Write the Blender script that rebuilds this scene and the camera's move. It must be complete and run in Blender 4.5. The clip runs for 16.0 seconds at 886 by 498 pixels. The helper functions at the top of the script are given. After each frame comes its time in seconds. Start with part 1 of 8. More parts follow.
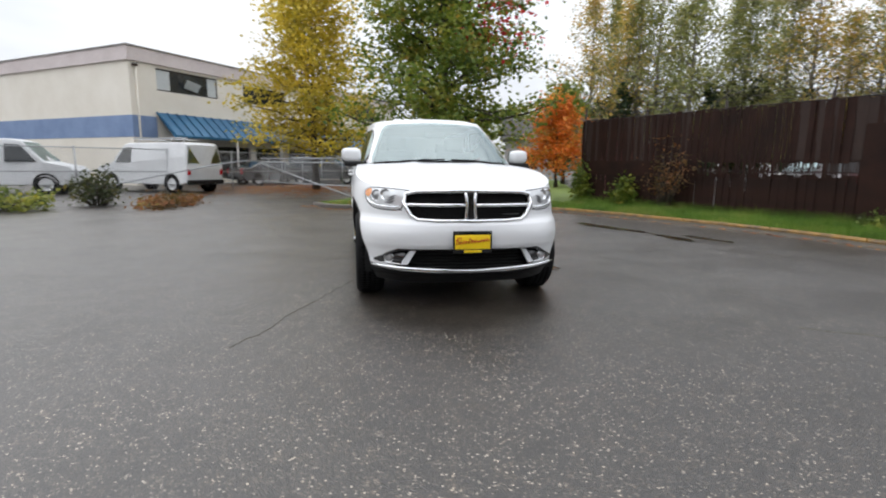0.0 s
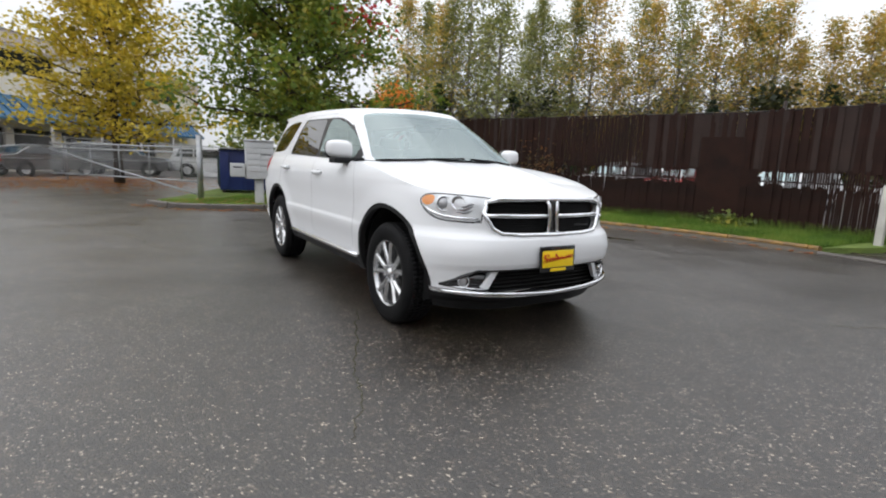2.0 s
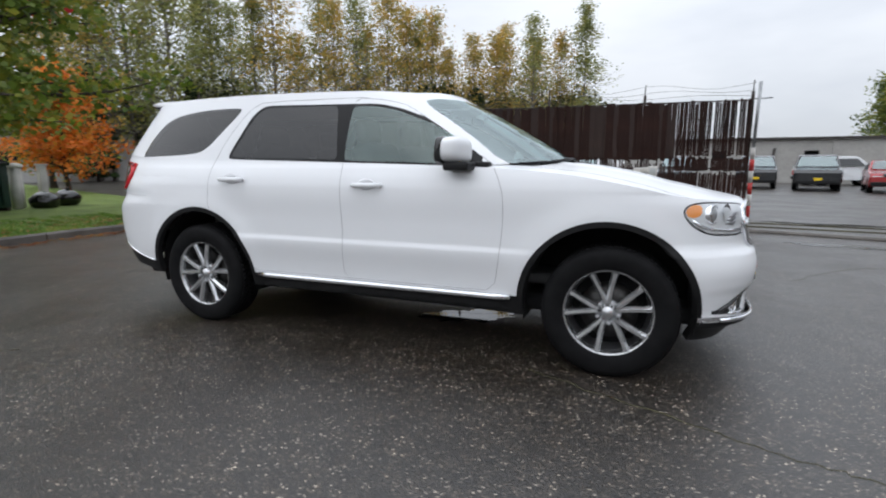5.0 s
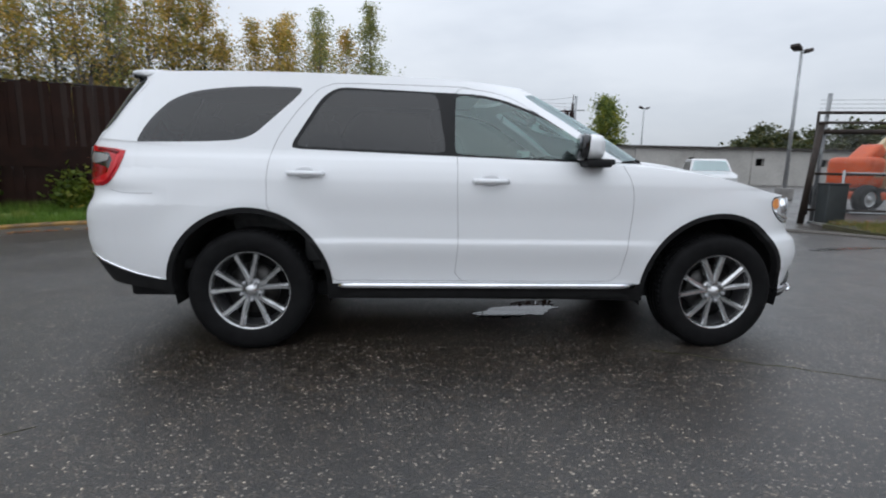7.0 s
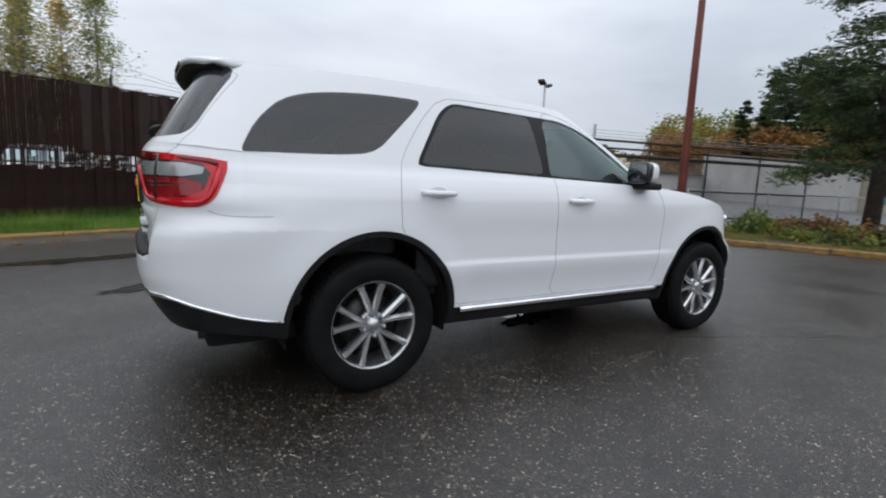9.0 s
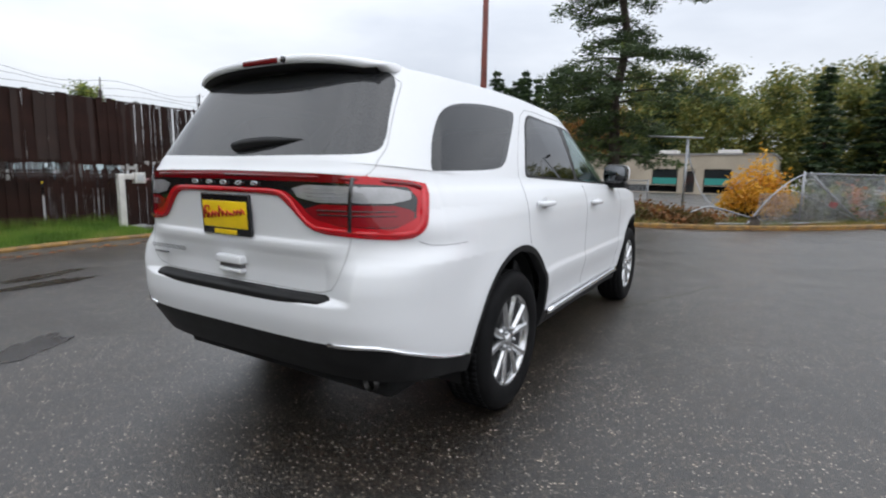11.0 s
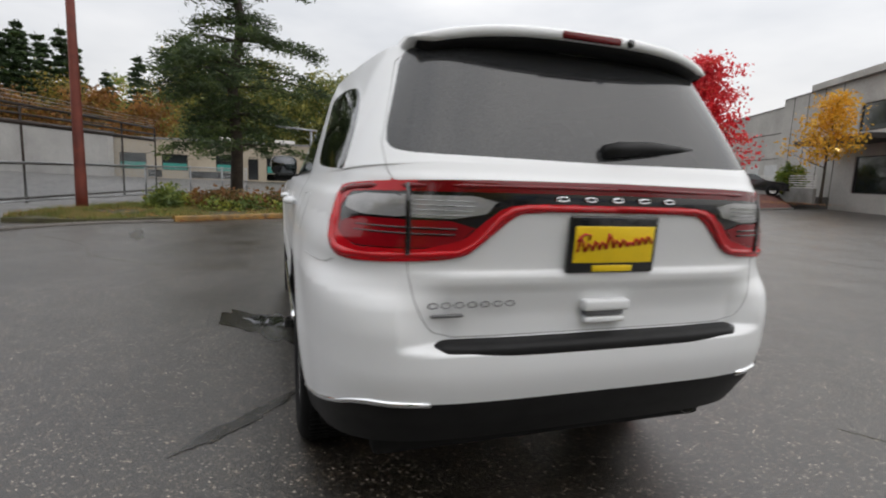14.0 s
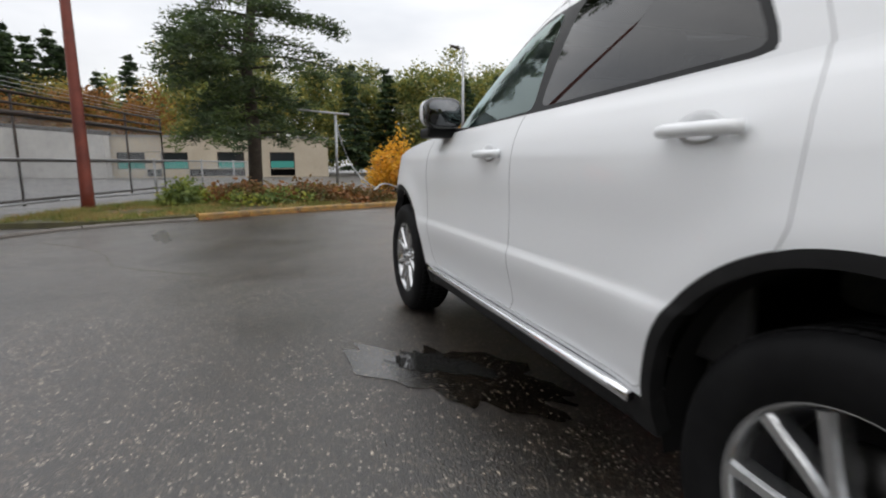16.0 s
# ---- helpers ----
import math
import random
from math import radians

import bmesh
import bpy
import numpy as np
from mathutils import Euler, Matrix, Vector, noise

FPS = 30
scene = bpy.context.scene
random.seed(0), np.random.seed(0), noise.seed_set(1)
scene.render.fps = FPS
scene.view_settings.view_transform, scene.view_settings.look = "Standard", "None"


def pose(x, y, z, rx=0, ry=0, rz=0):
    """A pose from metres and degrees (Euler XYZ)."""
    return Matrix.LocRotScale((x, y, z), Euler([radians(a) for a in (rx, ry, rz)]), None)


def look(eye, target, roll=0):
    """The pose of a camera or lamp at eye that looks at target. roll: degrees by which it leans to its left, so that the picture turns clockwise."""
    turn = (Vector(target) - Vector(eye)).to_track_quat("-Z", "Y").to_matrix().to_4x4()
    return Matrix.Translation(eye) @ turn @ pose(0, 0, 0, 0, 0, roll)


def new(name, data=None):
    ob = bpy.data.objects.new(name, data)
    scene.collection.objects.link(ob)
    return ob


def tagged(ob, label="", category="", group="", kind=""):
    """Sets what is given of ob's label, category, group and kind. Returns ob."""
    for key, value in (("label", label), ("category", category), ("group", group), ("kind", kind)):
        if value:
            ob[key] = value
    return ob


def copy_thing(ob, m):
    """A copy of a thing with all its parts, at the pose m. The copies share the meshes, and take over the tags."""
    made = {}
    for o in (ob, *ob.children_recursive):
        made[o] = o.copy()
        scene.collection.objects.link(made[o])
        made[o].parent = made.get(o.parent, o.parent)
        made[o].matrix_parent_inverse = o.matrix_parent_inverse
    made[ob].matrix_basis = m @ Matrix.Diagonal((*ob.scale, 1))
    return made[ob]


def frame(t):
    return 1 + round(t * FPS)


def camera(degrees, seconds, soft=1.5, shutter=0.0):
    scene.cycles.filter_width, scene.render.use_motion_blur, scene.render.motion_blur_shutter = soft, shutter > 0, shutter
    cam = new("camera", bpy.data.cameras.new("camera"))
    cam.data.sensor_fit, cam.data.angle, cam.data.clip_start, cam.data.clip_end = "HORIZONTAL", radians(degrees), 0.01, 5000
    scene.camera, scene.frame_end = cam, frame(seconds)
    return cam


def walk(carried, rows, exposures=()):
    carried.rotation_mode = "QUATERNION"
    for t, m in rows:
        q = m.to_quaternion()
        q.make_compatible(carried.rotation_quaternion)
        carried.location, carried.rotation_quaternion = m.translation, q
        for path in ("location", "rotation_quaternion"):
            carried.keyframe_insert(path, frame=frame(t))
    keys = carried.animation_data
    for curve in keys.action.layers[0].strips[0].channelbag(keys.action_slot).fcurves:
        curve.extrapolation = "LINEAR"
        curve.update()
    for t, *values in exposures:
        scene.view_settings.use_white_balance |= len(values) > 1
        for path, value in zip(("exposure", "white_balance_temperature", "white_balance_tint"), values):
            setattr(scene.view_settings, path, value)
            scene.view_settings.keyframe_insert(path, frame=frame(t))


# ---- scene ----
cam = camera(82.0, 16.0, 2.0, 0.35)

PATH = [
    (0, (6.418, -0.988, 1.2), (4.477, -0.632, 0.88), 0.6),
    (0.5, (6.167, -1.444, 1.214), (4.281, -0.865, 0.882), 0.4),
    (1, (5.798, -1.865, 1.213), (3.966, -1.129, 0.897), 1.2),
    (1.5, (5.373, -2.231, 1.216), (3.607, -1.342, 0.918), 1.3),
    (2, (4.939, -2.603, 1.202), (3.274, -1.543, 0.881), 2.3),
    (2.5, (4.439, -2.906, 1.197), (2.864, -1.719, 0.86), 3.0),
    (3, (3.938, -3.201, 1.203), (2.533, -1.826, 0.834), 2.4),
    (3.5, (3.395, -3.449, 1.217), (2.12, -1.946, 0.877), 2.2),
    (4, (2.835, -3.644, 1.22), (1.704, -2.024, 0.912), 0.5),
    (4.5, (2.27, -3.821, 1.218), (1.34, -2.079, 0.901), 1.6),
    (4.7, (2.035, -3.848, 1.221), (1.185, -2.066, 0.9), 0.9),
    (6.8, (-0.309, -4.118, 1.197), (-0.256, -2.143, 0.884), 0.7),
    (7, (-0.524, -4.11, 1.19), (-0.392, -2.141, 0.864), 1.1),
    (7.5, (-1.071, -4.033, 1.21), (-0.737, -2.089, 0.881), 2.6),
    (8, (-1.632, -3.902, 1.2), (-1.035, -2.021, 0.876), 2.2),
    (8.5, (-2.166, -3.701, 1.212), (-1.358, -1.905, 0.865), 2.2),
    (8.7, (-2.373, -3.601, 1.213), (-1.47, -1.844, 0.9), 2.5),
    (10.8, (-3.923, -2.171, 1.261), (-2.286, -1.075, 0.954), 1.1),
    (11, (-4.046, -1.986, 1.281), (-2.354, -0.971, 0.992), 1.1),
    (11.5, (-4.229, -1.456, 1.335), (-2.4, -0.703, 1.073), 0.8),
    (12, (-4.369, -0.941, 1.367), (-2.455, -0.479, 1.05), 1.6),
    (12.5, (-4.428, -0.413, 1.382), (-2.464, -0.256, 1.075), 1.9),
    (13, (-4.38, 0.124, 1.381), (-2.422, -0.089, 1.067), 1.4),
    (13.5, (-4.249, 0.594, 1.325), (-2.345, 0.089, 1.015), 2.7),
    (14, (-3.988, 1.038, 1.288), (-2.113, 0.413, 1.001), 2.4),
    (14.5, (-3.648, 1.436, 1.244), (-1.808, 0.746, 0.878), 1.1),
    (15, (-3.138, 1.685, 1.138), (-1.231, 1.227, 0.75), 1.1),
    (15.5, (-2.653, 1.865, 1.08), (-0.755, 1.323, 0.755), 1.5),
    (16, (-2.051, 1.834, 1.051), (-0.181, 1.205, 0.724), -0.1),
]
walk(cam, [(t, look(e, g, r)) for t, e, g, r in PATH], [(0.0, 0.24, 6440, 10), (2.5, 0.14, 6480, 10), (4.5, 0.0, 6260, 10), (7.0, -0.22, 6080, 9), (8.5, -0.25, 6080, 9), (11.0, 0.12, 6240, 10), (12.5, 0.12, 6450, 10), (14.0, 0.0, 6700, 10), (15.0, 0.22, 6650, 10), (16.0, 0.2, 6650, 10)])

# ---- world, sun, exposure ----
SUN_EL, SUN_AZ = 48.0, 205.0
world = bpy.data.worlds.new("overcast_sky")
world.use_nodes = True
scene.world = world
_n, _l = world.node_tree.nodes, world.node_tree.links
_bg = _n["Background"]
_sky = _n.new("ShaderNodeTexSky")
_sky.sky_type, _sky.sun_disc = "NISHITA", False
_sky.sun_elevation, _sky.sun_rotation = radians(SUN_EL), radians(SUN_AZ)
_tc = _n.new("ShaderNodeTexCoord")
_mp = _n.new("ShaderNodeMapping")
_mp.inputs["Scale"].default_value = (1.0, 1.0, 3.2)
_cl = _n.new("ShaderNodeTexNoise")
_cl.inputs["Scale"].default_value, _cl.inputs["Detail"].default_value = 1.7, 5.0
_cr = _n.new("ShaderNodeValToRGB")
_cr.color_ramp.elements[0].position, _cr.color_ramp.elements[0].color = 0.34, (6.0, 6.25, 6.7, 1)
_cr.color_ramp.elements[1].position, _cr.color_ramp.elements[1].color = 0.66, (8.6, 8.7, 8.9, 1)
_mx = _n.new("ShaderNodeMix")
_mx.data_type = "RGBA"
_mx.inputs["Factor"].default_value = 0.93
_l.new(_tc.outputs["Generated"], _mp.inputs["Vector"])
_l.new(_mp.outputs["Vector"], _cl.inputs["Vector"])
_l.new(_cl.outputs["Fac"], _cr.inputs["Fac"])
_l.new(_sky.outputs["Color"], _mx.inputs["A"])
_l.new(_cr.outputs["Color"], _mx.inputs["B"])
# an overcast sky is brighter overhead than at the horizon
_sx = _n.new("ShaderNodeSeparateXYZ")
_zr = _n.new("ShaderNodeMapRange")
_zr.inputs["To Min"].default_value, _zr.inputs["To Max"].default_value = 0.84, 2.2
_vm = _n.new("ShaderNodeVectorMath")
_vm.operation = "SCALE"
_l.new(_tc.outputs["Generated"], _sx.inputs["Vector"])
_l.new(_sx.outputs["Z"], _zr.inputs["Value"])
_l.new(_mx.outputs["Result"], _vm.inputs[0])
_l.new(_zr.outputs["Result"], _vm.inputs["Scale"])
_l.new(_vm.outputs["Vector"], _bg.inputs["Color"])
_bg.inputs["Strength"].default_value = 0.106

sun = new("sun", bpy.data.lights.new("sun", "SUN"))
sun.data.energy, sun.data.angle, sun.data.color = 0.9, radians(130), (1.0, 0.97, 0.93)
sun.matrix_world = pose(0, 0, 30, 90 - SUN_EL, 0, 180 - SUN_AZ)

# ---- materials ----
def principled(name):
    m = bpy.data.materials.new(name)
    m.use_nodes = True
    nt = m.node_tree
    return m, nt.nodes, nt.links, nt.nodes["Principled BSDF"]


def ramp(nodes, links, fac, stops):
    r = nodes.new("ShaderNodeValToRGB")
    el = r.color_ramp.elements
    while len(el) < len(stops):
        el.new(0.5)
    for e, (p, c) in zip(el, stops):
        e.position, e.color = p, (*c, 1)
    links.new(fac, r.inputs["Fac"])
    return r.outputs["Color"]


def noise_tex(nodes, links, vec, scale, detail=4.0, rough=0.55):
    t = nodes.new("ShaderNodeTexNoise")
    t.inputs["Scale"].default_value, t.inputs["Detail"].default_value, t.inputs["Roughness"].default_value = scale, detail, rough
    if vec is not None:
        links.new(vec, t.inputs["Vector"])
    return t.outputs["Fac"]


def blend(nodes, links, fac, a, b, kind="MIX"):
    m = nodes.new("ShaderNodeMix")
    m.data_type, m.blend_type = "RGBA", kind
    for sock, v in (("Factor", fac), ("A", a), ("B", b)):
        if isinstance(v, (int, float)):
            m.inputs[sock].default_value = v
        elif isinstance(v, tuple):
            m.inputs[sock].default_value = (*v, 1)
        else:
            links.new(v, m.inputs[sock])
    return m.outputs["Result"]


def bumped(nodes, links, b, height, strength=0.3, dist=0.01):
    n = nodes.new("ShaderNodeBump")
    n.inputs["Strength"].default_value, n.inputs["Distance"].default_value = strength, dist
    links.new(height, n.inputs["Height"])
    links.new(n.outputs["Normal"], b.inputs["Normal"])


def stuff_mat(name, dark, light, scale=6.0, rough=0.6, metal=0.0, bump=0.2, dist=0.004, rspan=0.12, fine=9.0, coat=0.0, spec=0.5):
    """Two-scale variation of colour and roughness, with fine relief."""
    m, n, l, b = principled(name)
    tc = n.new("ShaderNodeTexCoord").outputs["Object"]
    big, small = noise_tex(n, l, tc, scale), noise_tex(n, l, tc, scale * fine, 6.0, 0.65)
    mid = tuple((p + q) / 2 for p, q in zip(dark, light))
    c = ramp(n, l, big, ((0.3, dark), (0.5, mid), (0.72, light)))
    c = blend(n, l, 0.25, c, ramp(n, l, small, ((0.3, tuple(v * 0.7 for v in dark)), (0.7, light))))
    l.new(c, b.inputs["Base Color"])
    rr = n.new("ShaderNodeMapRange")
    rr.inputs["To Min"].default_value, rr.inputs["To Max"].default_value = max(0.02, rough - rspan), min(1.0, rough + rspan)
    l.new(small, rr.inputs["Value"])
    l.new(rr.outputs["Result"], b.inputs["Roughness"])
    b.inputs["Metallic"].default_value = metal
    b.inputs["Coat Weight"].default_value = coat
    b.inputs["Specular IOR Level"].default_value = spec
    if bump:
        bumped(n, l, b, small, bump, dist)
    return m


def leaf_mat(name, stops, rough=0.55):
    """Foliage: each leaf takes its own colour."""
    m, n, l, b = principled(name)
    g = n.new("ShaderNodeNewGeometry")
    tc = n.new("ShaderNodeTexCoord").outputs["Object"]
    clump = n.new("ShaderNodeMapRange")
    clump.inputs["From Min"].default_value, clump.inputs["From Max"].default_value = 0.36, 0.64
    l.new(noise_tex(n, l, tc, 1.1, 2.0), clump.inputs["Value"])
    mixed = n.new("ShaderNodeMix")
    mixed.inputs["Factor"].default_value = 0.58
    l.new(g.outputs["Random Per Island"], mixed.inputs["A"])
    l.new(clump.outputs["Result"], mixed.inputs["B"])
    c = ramp(n, l, mixed.outputs["Result"], stops)
    k = noise_tex(n, l, tc, 0.45, 2.0)
    c = blend(n, l, 0.55, c, ramp(n, l, k, ((0.35, (0.7, 0.7, 0.7)), (0.65, (1.3, 1.3, 1.3)))), "MULTIPLY")
    l.new(c, b.inputs["Base Color"])
    b.inputs["Roughness"].default_value = rough
    tr = n.new("ShaderNodeBsdfTranslucent")
    l.new(c, tr.inputs["Color"])
    ms = n.new("ShaderNodeMixShader")
    ms.inputs["Fac"].default_value = 0.42
    l.new(b.outputs["BSDF"], ms.inputs[1])
    l.new(tr.outputs["BSDF"], ms.inputs[2])
    l.new(ms.outputs["Shader"], n["Material Output"].inputs["Surface"])
    return m


def glass_mat(name, tint, ior=1.5, rough=0.02, sheen=(1.0, 1.0, 1.0), film=0.0):
    """Thin window glass: tinted see-through with a Fresnel gloss."""
    m, n, l, b = principled(name)
    n.remove(b)
    t, g, f, ms = (n.new(k) for k in ("ShaderNodeBsdfTransparent", "ShaderNodeBsdfGlossy", "ShaderNodeFresnel", "ShaderNodeMixShader"))
    t.inputs["Color"].default_value = (*tint, 1)
    tc = n.new("ShaderNodeTexCoord").outputs["Object"]
    k = noise_tex(n, l, tc, 45.0, 4.0)
    rr = n.new("ShaderNodeMapRange")
    rr.inputs["To Min"].default_value, rr.inputs["To Max"].default_value = rough, rough * 1.6 + 0.004
    l.new(k, rr.inputs["Value"])
    l.new(rr.outputs["Result"], g.inputs["Roughness"])
    g.inputs["Color"].default_value = (*sheen, 1)
    f.inputs["IOR"].default_value = ior
    l.new(f.outputs["Fac"], ms.inputs["Fac"])
    l.new(t.outputs["BSDF"], ms.inputs[1])
    l.new(g.outputs["BSDF"], ms.inputs[2])
    if film:
        # a thin film of rain and road dust
        d, mf = n.new("ShaderNodeBsdfDiffuse"), n.new("ShaderNodeMixShader")
        d.inputs["Color"].default_value = (0.32, 0.33, 0.35, 1)
        rf = n.new("ShaderNodeMapRange")
        rf.inputs["To Min"].default_value, rf.inputs["To Max"].default_value = film * 0.5, film * 1.5
        l.new(noise_tex(n, l, tc, 120.0, 5.0, 0.7), rf.inputs["Value"])
        l.new(rf.outputs["Result"], mf.inputs["Fac"])
        l.new(ms.outputs["Shader"], mf.inputs[1])
        l.new(d.outputs["BSDF"], mf.inputs[2])
        ms = mf
    l.new(ms.outputs["Shader"], n["Material Output"].inputs["Surface"])
    return m


def asphalt_mat(name, soaked=False):
    m, n, l, b = principled(name)
    tc = n.new("ShaderNodeTexCoord").outputs["Object"]
    vor = n.new("ShaderNodeTexVoronoi")
    vor.inputs["Scale"].default_value = 110.0
    l.new(tc, vor.inputs["Vector"])
    vd, vc = vor.outputs["Distance"], vor.outputs["Color"]
    grain = noise_tex(n, l, tc, 160.0, 3.0)
    patch = noise_tex(n, l, tc, 0.35, 5.0, 0.6)
    wet = noise_tex(n, l, tc, 0.9, 4.0, 0.55)
    sep = n.new("ShaderNodeSeparateColor")
    l.new(vc, sep.inputs["Color"])
    stones = ramp(n, l, sep.outputs["Red"], ((0.0, (0.011, 0.0088, 0.0068)), (0.66, (0.026, 0.0205, 0.016)), (0.86, (0.060, 0.049, 0.039)), (0.955, (0.14, 0.118, 0.095)), (1.0, (0.52, 0.47, 0.40))))
    tar = ramp(n, l, vd, ((0.0, (1, 1, 1)), (0.5, (0.8, 0.8, 0.8)), (0.8, (0.25, 0.25, 0.25))))
    c = blend(n, l, 0.75, stones, tar, "MULTIPLY")
    c = blend(n, l, 0.6, c, ramp(n, l, patch, ((0.35, (0.72, 0.71, 0.70)), (0.65, (1.2, 1.18, 1.15)))), "MULTIPLY")
    mottle = noise_tex(n, l, tc, 9.0, 5.0, 0.7)
    c = blend(n, l, 0.8, c, ramp(n, l, mottle, ((0.36, (0.45, 0.44, 0.42)), (0.5, (0.95, 0.93, 0.90)), (0.64, (1.6, 1.5, 1.35)))), "MULTIPLY")
    damp = ramp(n, l, wet, ((0.30, (0.74, 0.73, 0.72)), (0.50, (1, 1, 1))))
    c = blend(n, l, 1.0, c, (0.42, 0.41, 0.40) if soaked else damp, "MULTIPLY")
    l.new(c, b.inputs["Base Color"])
    rr = n.new("ShaderNodeMapRange")
    rr.inputs["From Min"].default_value, rr.inputs["From Max"].default_value = 0.35, 0.7
    rr.inputs["To Min"].default_value, rr.inputs["To Max"].default_value = (0.10, 0.2) if soaked else (0.30, 0.46)
    l.new(wet, rr.inputs["Value"])
    l.new(rr.outputs["Result"], b.inputs["Roughness"])
    b.inputs["Specular IOR Level"].default_value = 0.86
    b.inputs["IOR"].default_value = 1.57
    add = n.new("ShaderNodeMath")
    add.operation = "MULTIPLY_ADD"
    l.new(vd, add.inputs[0])
    add.inputs[1].default_value = -0.8
    l.new(grain, add.inputs[2])
    bumped(n, l, b, add.outputs["Value"], 0.25 if soaked else 0.58, 0.004)
    return m


def water_mat():
    m, n, l, b = principled("puddle_water")
    b.inputs["Base Color"].default_value = (0.018, 0.018, 0.017, 1)
    b.inputs["Roughness"].default_value = 0.015
    b.inputs["Specular IOR Level"].default_value = 0.55
    return m


def paint_mat(name, col, rough=0.42):
    m, n, l, b = principled(name)
    tc = n.new("ShaderNodeTexCoord").outputs["Object"]
    k = noise_tex(n, l, tc, 3.0, 3.0)
    l.new(blend(n, l, k, tuple(v * 0.985 for v in col), col), b.inputs["Base Color"])
    b.inputs["Roughness"].default_value = rough
    b.inputs["Coat Weight"].default_value, b.inputs["Coat Roughness"].default_value = 0.5, 0.03
    drops = noise_tex(n, l, tc, 260.0, 2.0)
    bumped(n, l, b, drops, 0.03, 0.0006)
    return m


def plain_mat(name, col, rough=0.5, metal=0.0, coat=0.0, var=0.08):
    return stuff_mat(name, tuple(v * (1 - var) for v in col), tuple(min(1, v * (1 + var)) for v in col), 9.0, rough, metal, 0.06, 0.001, 0.06, 14.0, coat)


def lamp_mat(name, col, strength):
    m, n, l, b = principled(name)
    b.inputs["Base Color"].default_value = (*col, 1)
    b.inputs["Emission Color"].default_value, b.inputs["Emission Strength"].default_value = (*col, 1), strength
    return m


M = {
    "asphalt": asphalt_mat("wet_asphalt"), "soaked": asphalt_mat("soaked_asphalt", True), "water": water_mat(),
    "white_paint": paint_mat("white_car_paint", (0.775, 0.785, 0.80)),
    "deep_red_lens": plain_mat("deep_red_lamp_lens", (0.24, 0.004, 0.009), 0.07, 0.0, 0.0),
    "seam": plain_mat("panel_gap", (0.36, 0.36, 0.37), 0.7),
    "black_plastic": stuff_mat("black_textured_plastic", (0.008, 0.008, 0.0085), (0.017, 0.017, 0.0175), 12.0, 0.5, 0.0, 0.15, 0.001, spec=0.2),
    "gloss_black": plain_mat("gloss_black_trim", (0.008, 0.008, 0.009), 0.12, 0.0, 0.5),
    # near-black for hollows and openings: their shade is put into the colour
    "dark_void": plain_mat("hollow_shade", (0.004, 0.004, 0.0045), 0.9),
    "chrome": plain_mat("chrome", (0.82, 0.83, 0.85), 0.10, 1.0),
    "alloy": stuff_mat("silver_alloy", (0.60, 0.61, 0.62), (0.74, 0.75, 0.76), 14.0, 0.32, 0.55, 0.05, 0.0006),
    "wheel_alloy": stuff_mat("brushed_wheel_alloy", (0.50, 0.505, 0.51), (0.66, 0.665, 0.67), 14.0, 0.22, 0.92, 0.0, 0.0006, 0.03, 3.0),
    "rubber": stuff_mat("tyre_rubber", (0.005, 0.005, 0.0055), (0.011, 0.011, 0.0115), 14.0, 0.65, 0.0, 0.3, 0.002, spec=0.10),
    "steel": stuff_mat("brake_steel", (0.035, 0.034, 0.033), (0.08, 0.078, 0.076), 22.0, 0.4, 0.9, 0.1, 0.001),
    "clear_glass": glass_mat("clear_tinted_glass", (0.68, 0.88, 0.83), 2.0, 0.004, (0.86, 1.0, 0.97)),
    "screen_glass": glass_mat("windscreen_glass", (0.66, 0.80, 0.79), 2.9, 0.004, (0.86, 0.99, 1.0)),
    "privacy_glass": glass_mat("dark_privacy_glass", (0.075, 0.08, 0.086), 1.62, 0.006),
    "rear_glass": glass_mat("wet_dark_rear_glass", (0.03, 0.032, 0.035), 1.62, 0.04, film=0.085),
    "red_lens": plain_mat("red_lamp_lens", (0.50, 0.005, 0.012), 0.07, 0.0, 0.0),
    "dark_red_lens": plain_mat("dark_red_lamp_lens", (0.15, 0.003, 0.006), 0.08, 0.0, 0.0),
    "white_lens": plain_mat("clear_lamp_lens", (0.36, 0.36, 0.365), 0.12, 0.3, 0.3, 0.25),
    "amber": plain_mat("amber_lens", (0.85, 0.33, 0.10), 0.15, 0.0, 0.6),
    "lamp_silver": plain_mat("headlamp_reflector", (0.70, 0.72, 0.74), 0.18, 0.15, 0.6, 0.16),
    "lamp_dark": plain_mat("headlamp_shadow", (0.40, 0.41, 0.42), 0.2, 0.5, 0.5),
    "plate_yellow": plain_mat("yellow_dealer_plate", (0.90, 0.62, 0.012), 0.35),
    "plate_red": plain_mat("red_print", (0.55, 0.02, 0.015), 0.4),
    "badge_grey": plain_mat("grey_badge", (0.22, 0.22, 0.23), 0.3, 0.7),
    "cloth": stuff_mat("grey_seat_cloth", (0.07, 0.07, 0.072), (0.12, 0.12, 0.124), 30.0, 0.9, 0.0, 0.3, 0.002),
    "lamp_base": plain_mat("smoked_lamp_body", (0.030, 0.003, 0.004), 0.12, 0.0, 0.6),
    "trim_black": stuff_mat("satin_black_trim", (0.004, 0.004, 0.0045), (0.008, 0.008, 0.0085), 10.0, 0.4, 0.0, 0.02, 0.001, spec=0.25),
    # mirror colour dimmed to stand in for dark reflections
    "dark_mirror": plain_mat("dimmed_mirror", (0.10, 0.105, 0.11), 0.06, 1.0),
    "dash": stuff_mat("dark_dashboard", (0.018, 0.018, 0.019), (0.03, 0.03, 0.031), 20.0, 0.6),
}


